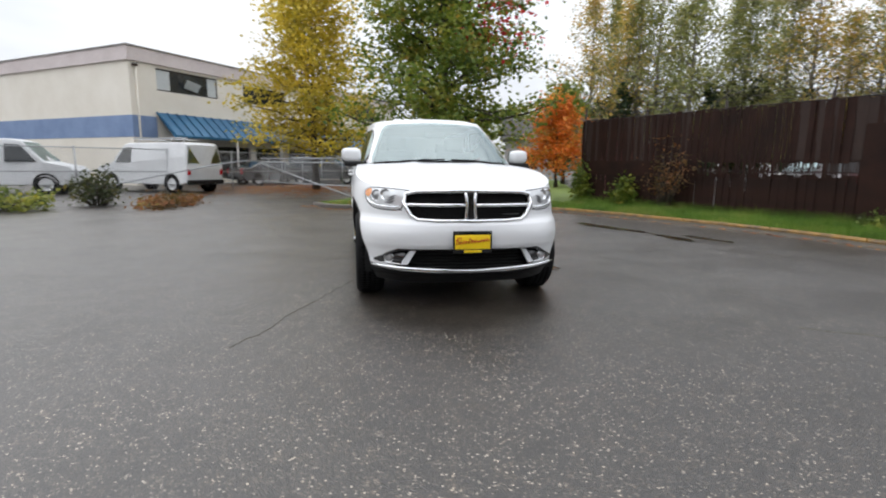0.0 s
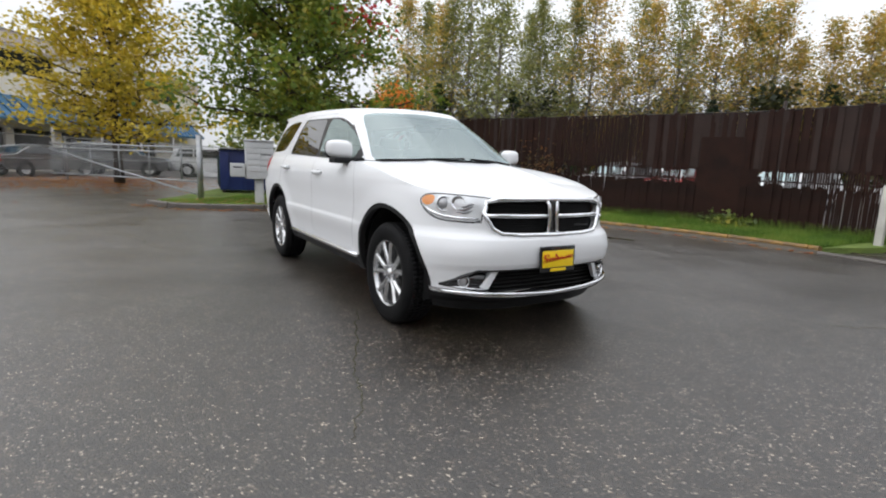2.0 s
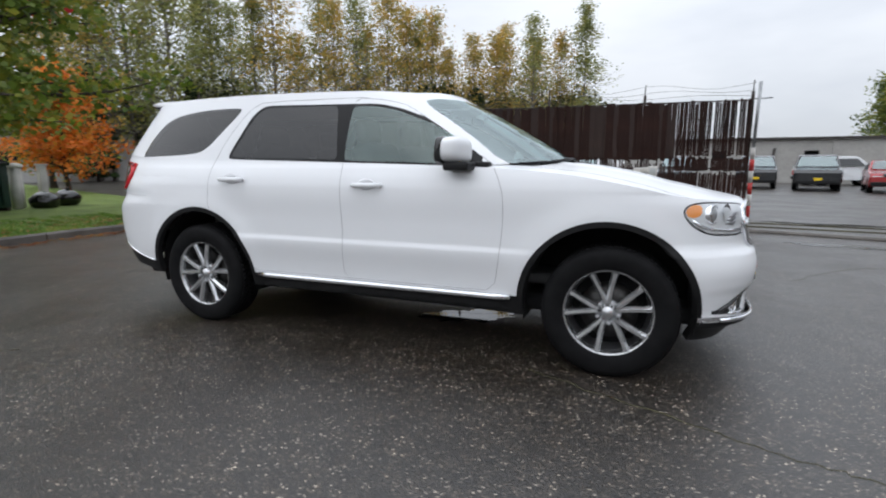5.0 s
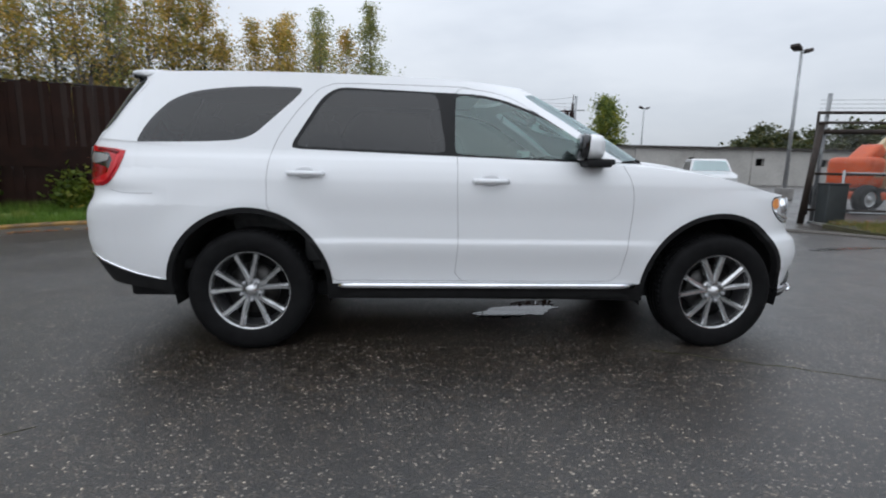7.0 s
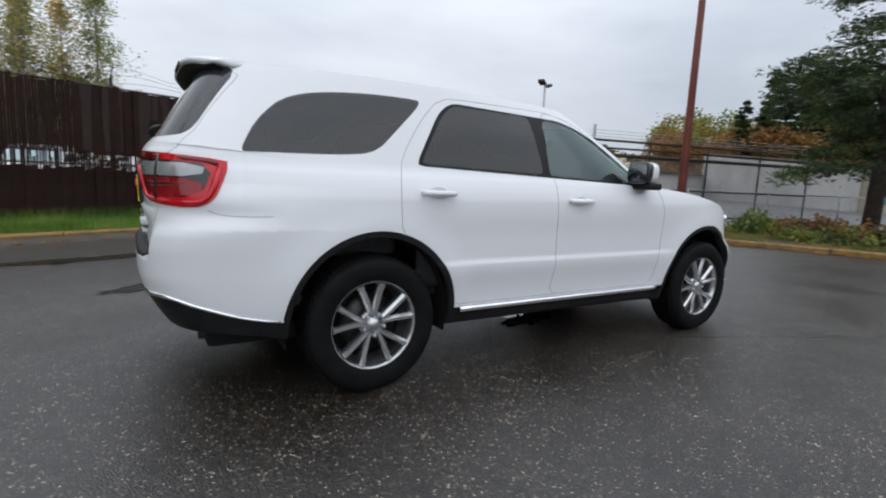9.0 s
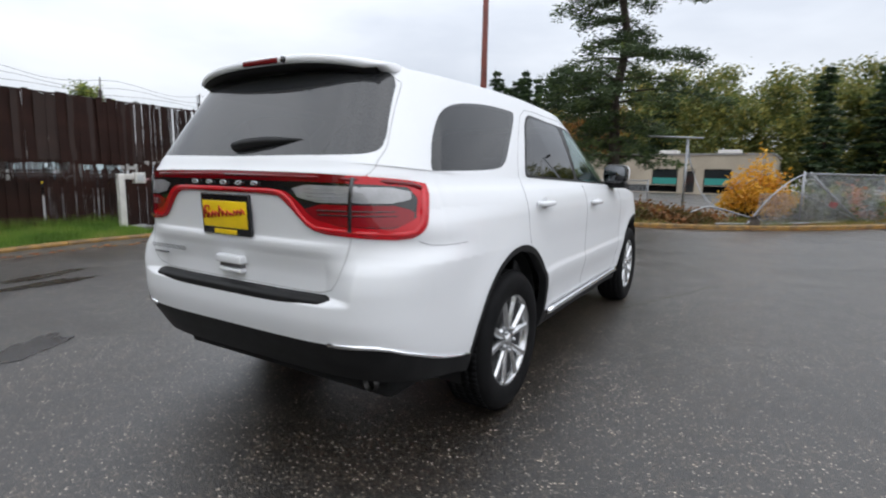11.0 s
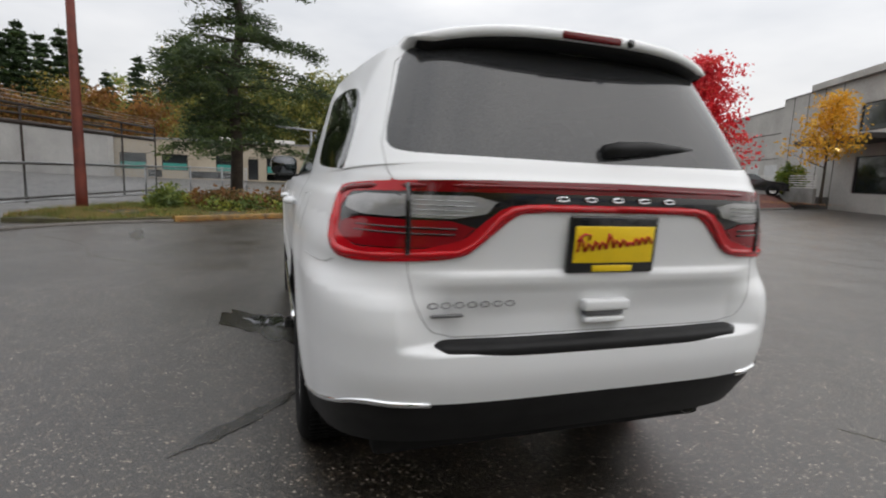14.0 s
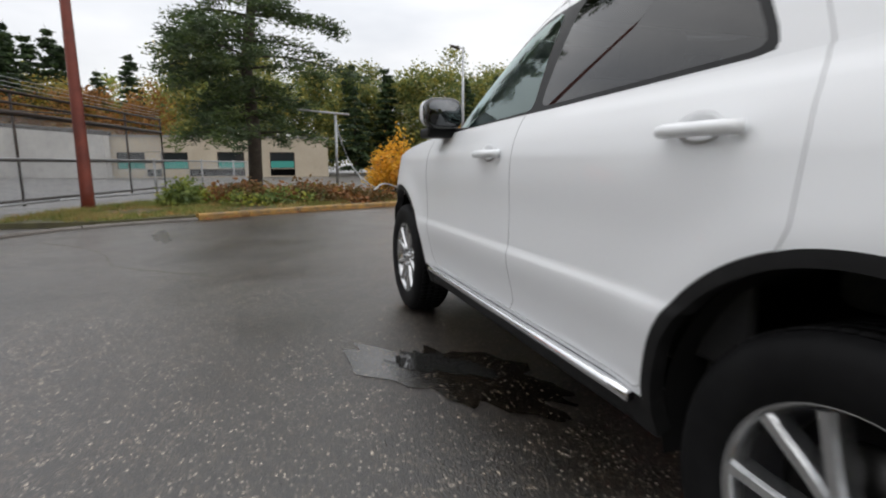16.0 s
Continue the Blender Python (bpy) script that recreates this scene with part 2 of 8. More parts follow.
def part(name, bm, material, parent=None, label="", smooth=True):
    """Link a bmesh as one mesh object, under its thing or part."""
    me = bpy.data.meshes.new(name)
    bm.to_mesh(me)
    bm.free()
    for p in me.polygons:
        p.use_smooth = smooth
    me.materials.append(M[material] if isinstance(material, str) else material)
    ob = new(name, me)
    if parent is not None:
        ob.parent = parent
    if label:
        ob["label"] = label
    return ob


def empty(name, label, category, m=None, group="", kind=""):
    ob = new(name)
    ob.empty_display_size = 0.2
    if m is not None:
        ob.matrix_world = m
    return tagged(ob, label, category, group, kind)


def box(bm, x0, x1, y0, y1, z0, z1, bevel=0.0, seg=2, m=None):
    g = bmesh.ops.create_cube(bm, size=1, matrix=Matrix.LocRotScale(((x0 + x1) / 2, (y0 + y1) / 2, (z0 + z1) / 2), None, (x1 - x0, y1 - y0, z1 - z0)))
    vs = g["verts"]
    if bevel:
        es = list({e for v in vs for e in v.link_edges})
        r = bmesh.ops.bevel(bm, geom=es, offset=bevel, segments=seg, profile=0.6, affect="EDGES")
        vs = list({v for f in r["faces"] for v in f.verts} | {v for v in vs if v.is_valid})
    if m is not None:
        bmesh.ops.transform(bm, matrix=m, verts=vs)
    return bm


def boxed(*a, **k):
    return box(bmesh.new(), *a, **k)


def rod(bm, a, b, r0, r1=None, seg=8):
    """A tapered bar from a to b."""
    a, b = Vector(a), Vector(b)
    d = b - a
    q = d.to_track_quat("Z", "Y").to_matrix().to_4x4()
    bmesh.ops.create_cone(bm, cap_ends=True, segments=seg, radius1=r0, radius2=r0 if r1 is None else r1, depth=d.length, matrix=Matrix.Translation((a + b) / 2) @ q)
    return bm


def tube(bm, pts, r, seg=8, closed=False, radii=None):
    """A bar that follows a line of points."""
    pts = [Vector(p) for p in pts]
    n, rings = len(pts), []
    for i, p in enumerate(pts):
        t = (pts[(i + 1) % n] - pts[i - 1]) if closed or 0 < i < n - 1 else (pts[1] - pts[0] if i == 0 else pts[-1] - pts[-2])
        t.normalize()
        up = Vector((0, 0, 1)) if abs(t.z) < 0.95 else Vector((1, 0, 0))
        s = t.cross(up).normalized()
        u = s.cross(t)
        rr = radii[i] if radii else r
        rings.append([bm.verts.new(p + (s * math.cos(2 * math.pi * k / seg) + u * math.sin(2 * math.pi * k / seg)) * rr) for k in range(seg)])
    for i in range(n if closed else n - 1):
        a, b = rings[i], rings[(i + 1) % n]
        for k in range(seg):
            bm.faces.new((a[k], a[(k + 1) % seg], b[(k + 1) % seg], b[k]))
    if not closed:
        bm.faces.new(rings[0][::-1])
        bm.faces.new(rings[-1])
    return bm


def prism(bm, pts, depth, m=None, bevel=0.0):
    """A flat outline in x, y given a thickness upwards in z."""
    vs = [bm.verts.new((p[0], p[1], 0)) for p in pts]
    f = bm.faces.new(vs)
    r = bmesh.ops.extrude_face_region(bm, geom=[f])
    top = [g for g in r["geom"] if isinstance(g, bmesh.types.BMVert)]
    bmesh.ops.translate(bm, verts=top, vec=(0, 0, depth))
    allv = vs + top
    if bevel:
        es = [e for e in bm.edges if e.verts[0] in top and e.verts[1] in top]
        r = bmesh.ops.bevel(bm, geom=es, offset=bevel, segments=2, profile=0.6, affect="EDGES")
        allv = list({v for v in allv if v.is_valid} | {v for ff in r["faces"] for v in ff.verts})
    bmesh.ops.recalc_face_normals(bm, faces=list({ff for v in allv if v.is_valid for ff in v.link_faces}))
    if m is not None:
        bmesh.ops.transform(bm, matrix=m, verts=[v for v in allv if v.is_valid])
    return bm


def lathe(bm, prof, seg=48, m=None):
    """Turn a profile of (radius, height) round the z axis."""
    rings = []
    for r, h in prof:
        rings.append([bm.verts.new((r * math.cos(2 * math.pi * k / seg), r * math.sin(2 * math.pi * k / seg), h)) for k in range(seg)])
    for a, b in zip(rings, rings[1:]):
        for k in range(seg):
            bm.faces.new((a[k], a[(k + 1) % seg], b[(k + 1) % seg], b[k]))
    if m is not None:
        bmesh.ops.transform(bm, matrix=m, verts=[v for r in rings for v in r])
    return bm


def from_arrays(name, verts, faces, material, parent=None, label=""):
    me = bpy.data.meshes.new(name)
    me.from_pydata([tuple(v) for v in verts], [], [tuple(int(i) for i in f) for f in faces])
    me.materials.append(M[material] if isinstance(material, str) else material)
    ob = new(name, me)
    if parent is not None:
        ob.parent = parent
    if label:
        ob["label"] = label
    return ob


def loft(bm, rows, caps=True):
    """Join rows of points into one skin."""
    rv = [[bm.verts.new(p) for p in r] for r in rows]
    for a, b in zip(rv, rv[1:]):
        for k in range(len(a) - 1):
            bm.faces.new((a[k], b[k], b[k + 1], a[k + 1]))
    if caps:
        bm.faces.new(rv[0])
        bm.faces.new(rv[-1][::-1])
    bmesh.ops.recalc_face_normals(bm, faces=bm.faces)
    return bm

# ---- ground, kerbs, verges ----
M.update({
    "concrete": stuff_mat("wet_concrete", (0.16, 0.155, 0.15), (0.30, 0.29, 0.275), 2.2, 0.6, 0.0, 0.35, 0.006, 0.15, 16.0),
    "wet_kerb": stuff_mat("dark_wet_kerb_concrete", (0.055, 0.047, 0.040), (0.13, 0.115, 0.10), 2.6, 0.5, 0.0, 0.35, 0.006, 0.15, 16.0),
    "gutter_mud": stuff_mat("wet_gutter_mud", (0.022, 0.017, 0.011), (0.085, 0.06, 0.03), 4.0, 0.45, 0.0, 0.5, 0.006, 0.15, 12.0),
    "yellow_kerb": stuff_mat("worn_yellow_kerb_paint", (0.06, 0.047, 0.03), (0.36, 0.19, 0.026), 5.5, 0.5, 0.0, 0.3, 0.004, 0.15, 7.0),
    "soil": stuff_mat("damp_soil", (0.035, 0.03, 0.018), (0.09, 0.085, 0.035), 3.0, 0.9, 0.0, 0.6, 0.02, 0.1, 14.0),
    "lawn": stuff_mat("lawn_turf", (0.075, 0.115, 0.02), (0.18, 0.25, 0.045), 1.4, 0.85, 0.0, 0.7, 0.03, 0.1, 40.0),
    "bark": stuff_mat("bark_mulch", (0.05, 0.018, 0.014), (0.15, 0.05, 0.035), 2.0, 0.9, 0.0, 0.7, 0.03, 0.1, 30.0),
    "grass_dry": leaf_mat("tired_grass_blades", ((0.0, (0.08, 0.10, 0.024)), (0.35, (0.15, 0.185, 0.036)), (0.65, (0.25, 0.23, 0.07)), (1.0, (0.36, 0.25, 0.10)))),
    "grass": leaf_mat("grass_blades", ((0.0, (0.06, 0.12, 0.015)), (0.45, (0.13, 0.24, 0.03)), (0.8, (0.22, 0.30, 0.05)), (1.0, (0.32, 0.27, 0.09)))),
    "fallen_leaves": leaf_mat("fallen_leaves", ((0.0, (0.16, 0.05, 0.02)), (0.4, (0.32, 0.11, 0.03)), (0.7, (0.42, 0.22, 0.05)), (1.0, (0.25, 0.03, 0.03)))),
})


def sheet(name, outline, z, material, label, category, kind="structure"):
    bm = bmesh.new()
    bm.faces.new([bm.verts.new((x, y, z)) for x, y in outline])
    bmesh.ops.recalc_face_normals(bm, faces=bm.faces)
    if bm.faces[:][0].normal.z < 0:
        bmesh.ops.reverse_faces(bm, faces=bm.faces)
    return tagged(part(name, bm, material, smooth=False), label, category, kind=kind)


def smooth_line(pts, n=6):
    """A rounded line through plan points."""
    p = [Vector((*q, 0)) if len(q) == 2 else Vector(q) for q in pts]
    out = []
    for i in range(len(p) - 1):
        a, b, c, d = p[max(i - 1, 0)], p[i], p[i + 1], p[min(i + 2, len(p) - 1)]
        for k in range(n):
            t = k / n
            out.append(0.5 * ((2 * b) + (c - a) * t + (2 * a - 5 * b + 4 * c - d) * t * t + (3 * b - a - 3 * c + d) * t**3))
    return out + [p[-1]]


def strip(line, prof, bm=None):
    """Sweep a profile of (sideways, up) along a plan line."""
    bm = bm or bmesh.new()
    rings = []
    for i, p in enumerate(line):
        t = (line[min(i + 1, len(line) - 1)] - line[max(i - 1, 0)]).normalized()
        s = Vector((t.y, -t.x, 0))
        rings.append([bm.verts.new(p + s * a + Vector((0, 0, b))) for a, b in prof])
    for A, B in zip(rings, rings[1:]):
        for k in range(len(prof) - 1):
            bm.faces.new((A[k], A[k + 1], B[k + 1], B[k]))
    bm.faces.new(rings[0]), bm.faces.new(rings[-1][::-1])
    bmesh.ops.recalc_face_normals(bm, faces=bm.faces)
    return bm


sheet("ground", ((-900, -900), (900, -900), (900, 900), (-900, 900)), 0.0, "asphalt", "wet dark grey asphalt with worn aggregate", "ground")

KERB_N = smooth_line(((-7.3, 3.5), (-6.7, 4.55), (-5.6, 5.3), (-4.2, 5.95), (-2.2, 6.75), (-0.3, 7.2), (1.2, 7.25)))
KERB_W = smooth_line(((-9.3, -2.0), (-8.3, -1.5), (-7.75, -0.4), (-7.6, 1.0), (-7.6, 2.4), (-7.3, 3.5)))
KERB_E = smooth_line(((8.75, 3.2), (9.35, 2.1), (9.95, 0.9), (10.4, -0.4), (11.05, -1.7), (12.6, -3.5), (15.3, -5.7), (19.0, -7.9), (23.0, -9.9)))
KERB_P = ((-0.075, -0.05), (-0.075, 0.09), (-0.05, 0.125), (0.06, 0.13), (0.085, 0.10), (0.09, -0.05))


def kerb(name, line, material, label):
    """A kerb of separate cast lengths with open joints."""
    top = empty(name, label, "kerb", kind="structure")
    step_n = 5
    for i in range(0, len(line) - 1, step_n):
        seg = line[i:i + step_n + 1]
        if len(seg) < 2:
            continue
        a, b = seg[0].lerp(seg[1], 0.03), seg[-1].lerp(seg[-2], 0.03)
        part("kerb_stone", strip([a, *seg[1:-1], b], KERB_P), material, top, smooth=False)
    return top


kerb("kerb_north", KERB_N, "yellow_kerb", "worn yellow-painted concrete kerb along the grass")
kerb("kerb_west", KERB_W, "wet_kerb", "dark wet concrete kerb beside the lawn")
kerb("kerb_east", KERB_E, "yellow_kerb", "worn yellow-painted concrete kerb by the broken fence")
kerb("gate_track", smooth_line(((1.2, 7.2), (3.0, 7.0), (5.0, 6.45), (7.0, 5.6), (8.1, 4.6), (8.75, 3.2)), 4), "wet_kerb", "low wet concrete track of the sliding gate").location = (0, 0, -0.075)
MUD_P = ((0.0915, -0.02), (0.0915, 0.070), (0.096, 0.062), (0.12, 0.022), (0.17, 0.010), (0.25, 0.004), (0.26, -0.02))
tagged(part("gutter", strip(KERB_N[3:], MUD_P), "gutter_mud"), "dark muddy gutter at the foot of the kerb", "gutter", kind="structure")
for off in (0.75, 1.5):
    tagged(part("gate_rail", strip(smooth_line(((1.4, 7.2 + off), (4.0, 7.0 + off), (8.0, 6.3 + off))), ((-0.03, 0), (-0.03, 0.02), (0.03, 0.02), (0.03, 0))), "soil"), "rusty steel rail set in the yard", "rail", kind="structure")


def bank(name, outline, z, material, label):
    """A raised bed with its own edge."""
    bm = prism(bmesh.new(), outline, z)
    return tagged(part(name, bm, material, smooth=False), label, "verge", kind="structure")


FENCE = ((-9.2, 6.4), (-1.5, 9.4), (3.8, 9.6))
bank("verge_north", [(p.x - 0.03, p.y + 0.06) for p in KERB_N] + [(1.35, 7.8), (1.7, 8.9), (1.75, 9.7), (-1.6, 9.9), (-9.3, 6.9)], 0.10, "lawn", "narrow green grass verge below the slat fence")
bank("lawn_west", [(p.x - 0.06, p.y) for p in KERB_W] + [(-9.2, 6.45), (-9.3, 6.9), (-36, 17), (-40, 9), (-22, 4.6), (-14.5, 0.2), (-11.0, -1.2)], 0.095, "lawn", "damp lawn strewn with leaves behind the kerb")
VERGE_E = [(p.x + 0.06, p.y) for p in KERB_E] + [(24, -9.1), (16.9, -4.9), (14.6, -2.9), (13.8, 0.5), (13.9, 3.6), (12.6, 5.1), (9.6, 6.5), (8.3, 6.2), (8.1, 4.7)]
bank("verge_east", VERGE_E, 0.09, "soil", "rough patchy grass verge along the chain-link fence")


def blades(name, spots, n, material, label, h=(0.05, 0.16), seed=1, z=0.1, w=0.012, category="grass"):
    """Thin tapered blades over plan rectangles or bands, as one stuff object."""
    rng = np.random.default_rng(seed)
    base = spots(rng, n)
    ang, lean = rng.uniform(0, 2 * math.pi, n), rng.uniform(0.1, 0.7, n)
    hh = rng.uniform(h[0], h[1], n)
    dx, dy = np.cos(ang) * w / 2, np.sin(ang) * w / 2
    la = rng.uniform(0, 2 * math.pi, n)
    V = np.empty((n, 3, 3))
    V[:, 0] = np.stack([base[:, 0] - dx, base[:, 1] - dy, np.full(n, z - 0.01)], -1)
    V[:, 1] = np.stack([base[:, 0] + dx, base[:, 1] + dy, np.full(n, z - 0.01)], -1)
    V[:, 2] = np.stack([base[:, 0] + np.cos(la) * hh * lean, base[:, 1] + np.sin(la) * hh * lean, z + hh], -1)
    ob = from_arrays(name, V.reshape(-1, 3), np.arange(n * 3).reshape(-1, 3), material)
    return tagged(ob, label, category, kind="stuff")


def band(line, lo, hi):
    """Random places between two offsets from a line, to its left."""
    P = np.array([(p.x, p.y) for p in line])

    def spots(rng, n):
        i = rng.integers(0, len(P) - 1, n)
        t = rng.uniform(0, 1, n)[:, None]
        d = P[i + 1] - P[i]
        nrm = np.stack([-d[:, 1], d[:, 0]], -1) / np.linalg.norm(d, axis=1)[:, None]
        return P[i] + d * t + nrm * rng.uniform(lo, hi, n)[:, None]
    return spots


FL = smooth_line(FENCE, 8)
blades("grass_north", band(KERB_N, 0.02, 1.9), 34000, "grass", "uneven tufts of wet green grass", (0.04, 0.16), 3)
blades("grass_at_fence", band(FL[:13], -0.5, 0.15), 9000, "grass", "longer grass against the fence foot", (0.1, 0.30), 4)
blades("grass_west", band(KERB_W, 0.15, 3.2), 16000, "grass", "short damp lawn grass", (0.02, 0.07), 5)


def within(poly, patchy=False):
    """Random places inside a plan outline."""
    P = np.array(poly)

    def spots(rng, n):
        q = rng.uniform(P.min(0), P.max(0), (n * 6, 2))
        hit = np.zeros(len(q), bool)
        for (ax, ay), (bx, by) in zip(P, np.roll(P, -1, 0)):
            if ay != by:
                hit ^= ((ay > q[:, 1]) != (by > q[:, 1])) & (q[:, 0] < (bx - ax) * (q[:, 1] - ay) / (by - ay) + ax)
        q = q[hit]
        if patchy:
            f = np.sin(q[:, 0] * 2.3 + 1.1 * np.sin(q[:, 1] * 3.1)) + np.sin(q[:, 1] * 2.7 + 1.3 * np.sin(q[:, 0] * 1.7)) + rng.normal(0, 0.5, len(q))
            q = q[f > -0.35]
        return q[np.arange(n) % len(q)] + rng.normal(0, 0.02, (n, 2))
    return spots


blades("grass_east", within(VERGE_E, True), 40000, "grass_dry", "uneven patchy verge grass by the kerb", (0.02, 0.14), 6)


def litter(name, spots, n, seed, label, z=0.012, size=(0.03, 0.08)):
    rng = np.random.default_rng(seed)
    p = spots(rng, n)
    a = rng.uniform(0, 2 * math.pi, n)
    s = rng.uniform(size[0], size[1], n)
    V = np.empty((n, 4, 3))
    for k, (u, v) in enumerate(((-1, 0), (0, -0.6), (1, 0), (0, 0.6))):
        V[:, k, 0] = p[:, 0] + (np.cos(a) * u - np.sin(a) * v) * s
        V[:, k, 1] = p[:, 1] + (np.sin(a) * u + np.cos(a) * v) * s
        V[:, k, 2] = z + rng.uniform(0, 0.02, n)
    return tagged(from_arrays(name, V.reshape(-1, 3), np.arange(n * 4).reshape(-1, 4), "fallen_leaves"), label, "leaves", kind="stuff")


litter("leaves_lawn", band(KERB_W, 0.1, 2.5), 500, 11, "brown autumn leaves on the lawn", 0.11)
litter("leaves_gutter", band(KERB_E, -0.35, 0.3), 700, 12, "orange leaves gathered along the kerb", 0.03)
litter("leaves_verge", within(VERGE_E), 2200, 17, "fallen leaves scattered on the verge", 0.13, (0.025, 0.06))
litter("leaves_gutter_west", band(KERB_W, -0.5, -0.1), 250, 13, "wet leaves in the gutter", 0.008)
litter("leaves_north", band(KERB_N, -0.4, -0.1), 160, 16, "wet leaves in the gutter", 0.008)
litter("leaves_yard", lambda r, n: np.stack([r.normal(-21, 3.0, n), r.normal(-3.5, 2.2, n)], -1), 4500, 14, "carpet of orange leaves under the yellow tree", 0.01, (0.05, 0.12))

# puddles and soaked patches: very shallow water lying on the asphalt
def puddle(cx, cy, rx, ry, turn, seed, material="water", label="shallow rain puddle mirroring the sky on asphalt", z=0.004):
    rng = random.Random(seed)
    bm = bmesh.new()
    ph = [rng.uniform(0, 6.28) for _ in range(6)]
    vs = []
    for k in range(90):
        a = 2 * math.pi * k / 90
        r = 1 + 0.20 * math.sin(2 * a + ph[0]) + 0.14 * math.sin(3 * a + ph[1]) + 0.10 * math.sin(7 * a + ph[2]) + 0.07 * math.sin(13 * a + ph[3]) + 0.05 * math.sin(19 * a + ph[4]) + rng.uniform(-0.05, 0.05)
        vs.append(bm.verts.new((rx * r * math.cos(a), ry * r * math.sin(a), 0)))
    bm.faces.new(vs)
    bmesh.ops.transform(bm, matrix=pose(cx, cy, z, 0, 0, turn), verts=bm.verts)
    bmesh.ops.recalc_face_normals(bm, faces=bm.faces)
    if bm.faces[:][0].normal.z < 0:
        bmesh.ops.reverse_faces(bm, faces=bm.faces)
    return tagged(part("puddle" if material == "water" else "wet_patch", bm, material, smooth=False), label, "puddle", "rain puddles", kind="structure")


puddle(0.42, 0.0, 0.34, 0.20, 25, 1)
WET = "dark soaked patch of asphalt"
puddle(0.25, 1.0, 0.62, 0.27, 30, 2, "soaked", WET)
puddle(-1.35, 1.2, 0.30, 0.06, 135, 3, "soaked", WET)
puddle(-3.2, 4.2, 0.8, 0.22, 18, 4, "soaked", WET)
puddle(-1.6, 4.6, 0.55, 0.12, 10, 5, "soaked", WET)
puddle(-2.6, 2.3, 0.42, 0.12, 30, 6, "soaked", WET)
puddle(-1.4, 5.1, 0.4, 0.14, 20, 7, "soaked", WET)
puddle(5.2, 8.8, 0.9, 0.25, -10, 8)
puddle(0.40, 1.04, 0.26, 0.13, 40, 14, z=0.007)
puddle(4.6, 5.4, 0.9, 0.16, -8, 10, "soaked", WET)
puddle(6.4, 3.4, 0.7, 0.12, 15, 11, "soaked", WET)


def crack(pts, seed, w=0.006):
    """A thin ragged crack filled with dark tar."""
    rng = random.Random(seed)
    line = [p + Vector((rng.uniform(-0.02, 0.02), rng.uniform(-0.02, 0.02), 0.0)) for p in smooth_line(pts, 8)]
    return tagged(part("asphalt_crack", strip(line, ((-w, 0.0005), (0, 0.003), (w, 0.0005))), "soil", smooth=False), "thin ragged crack in the asphalt", "crack", kind="structure")


crack(((1.1, -0.98), (1.85, -1.3), (2.3, -1.49), (2.65, -1.61), (3.0, -1.8)), 1, 0.003)
crack(((-2.2, -1.9), (-2.9, -2.3), (-3.7, -2.45), (-4.9, -3.1)), 2, 0.004)
crack(((3.2, 2.4), (4.0, 3.4), (5.2, 3.9), (6.3, 4.9)), 3, 0.003)

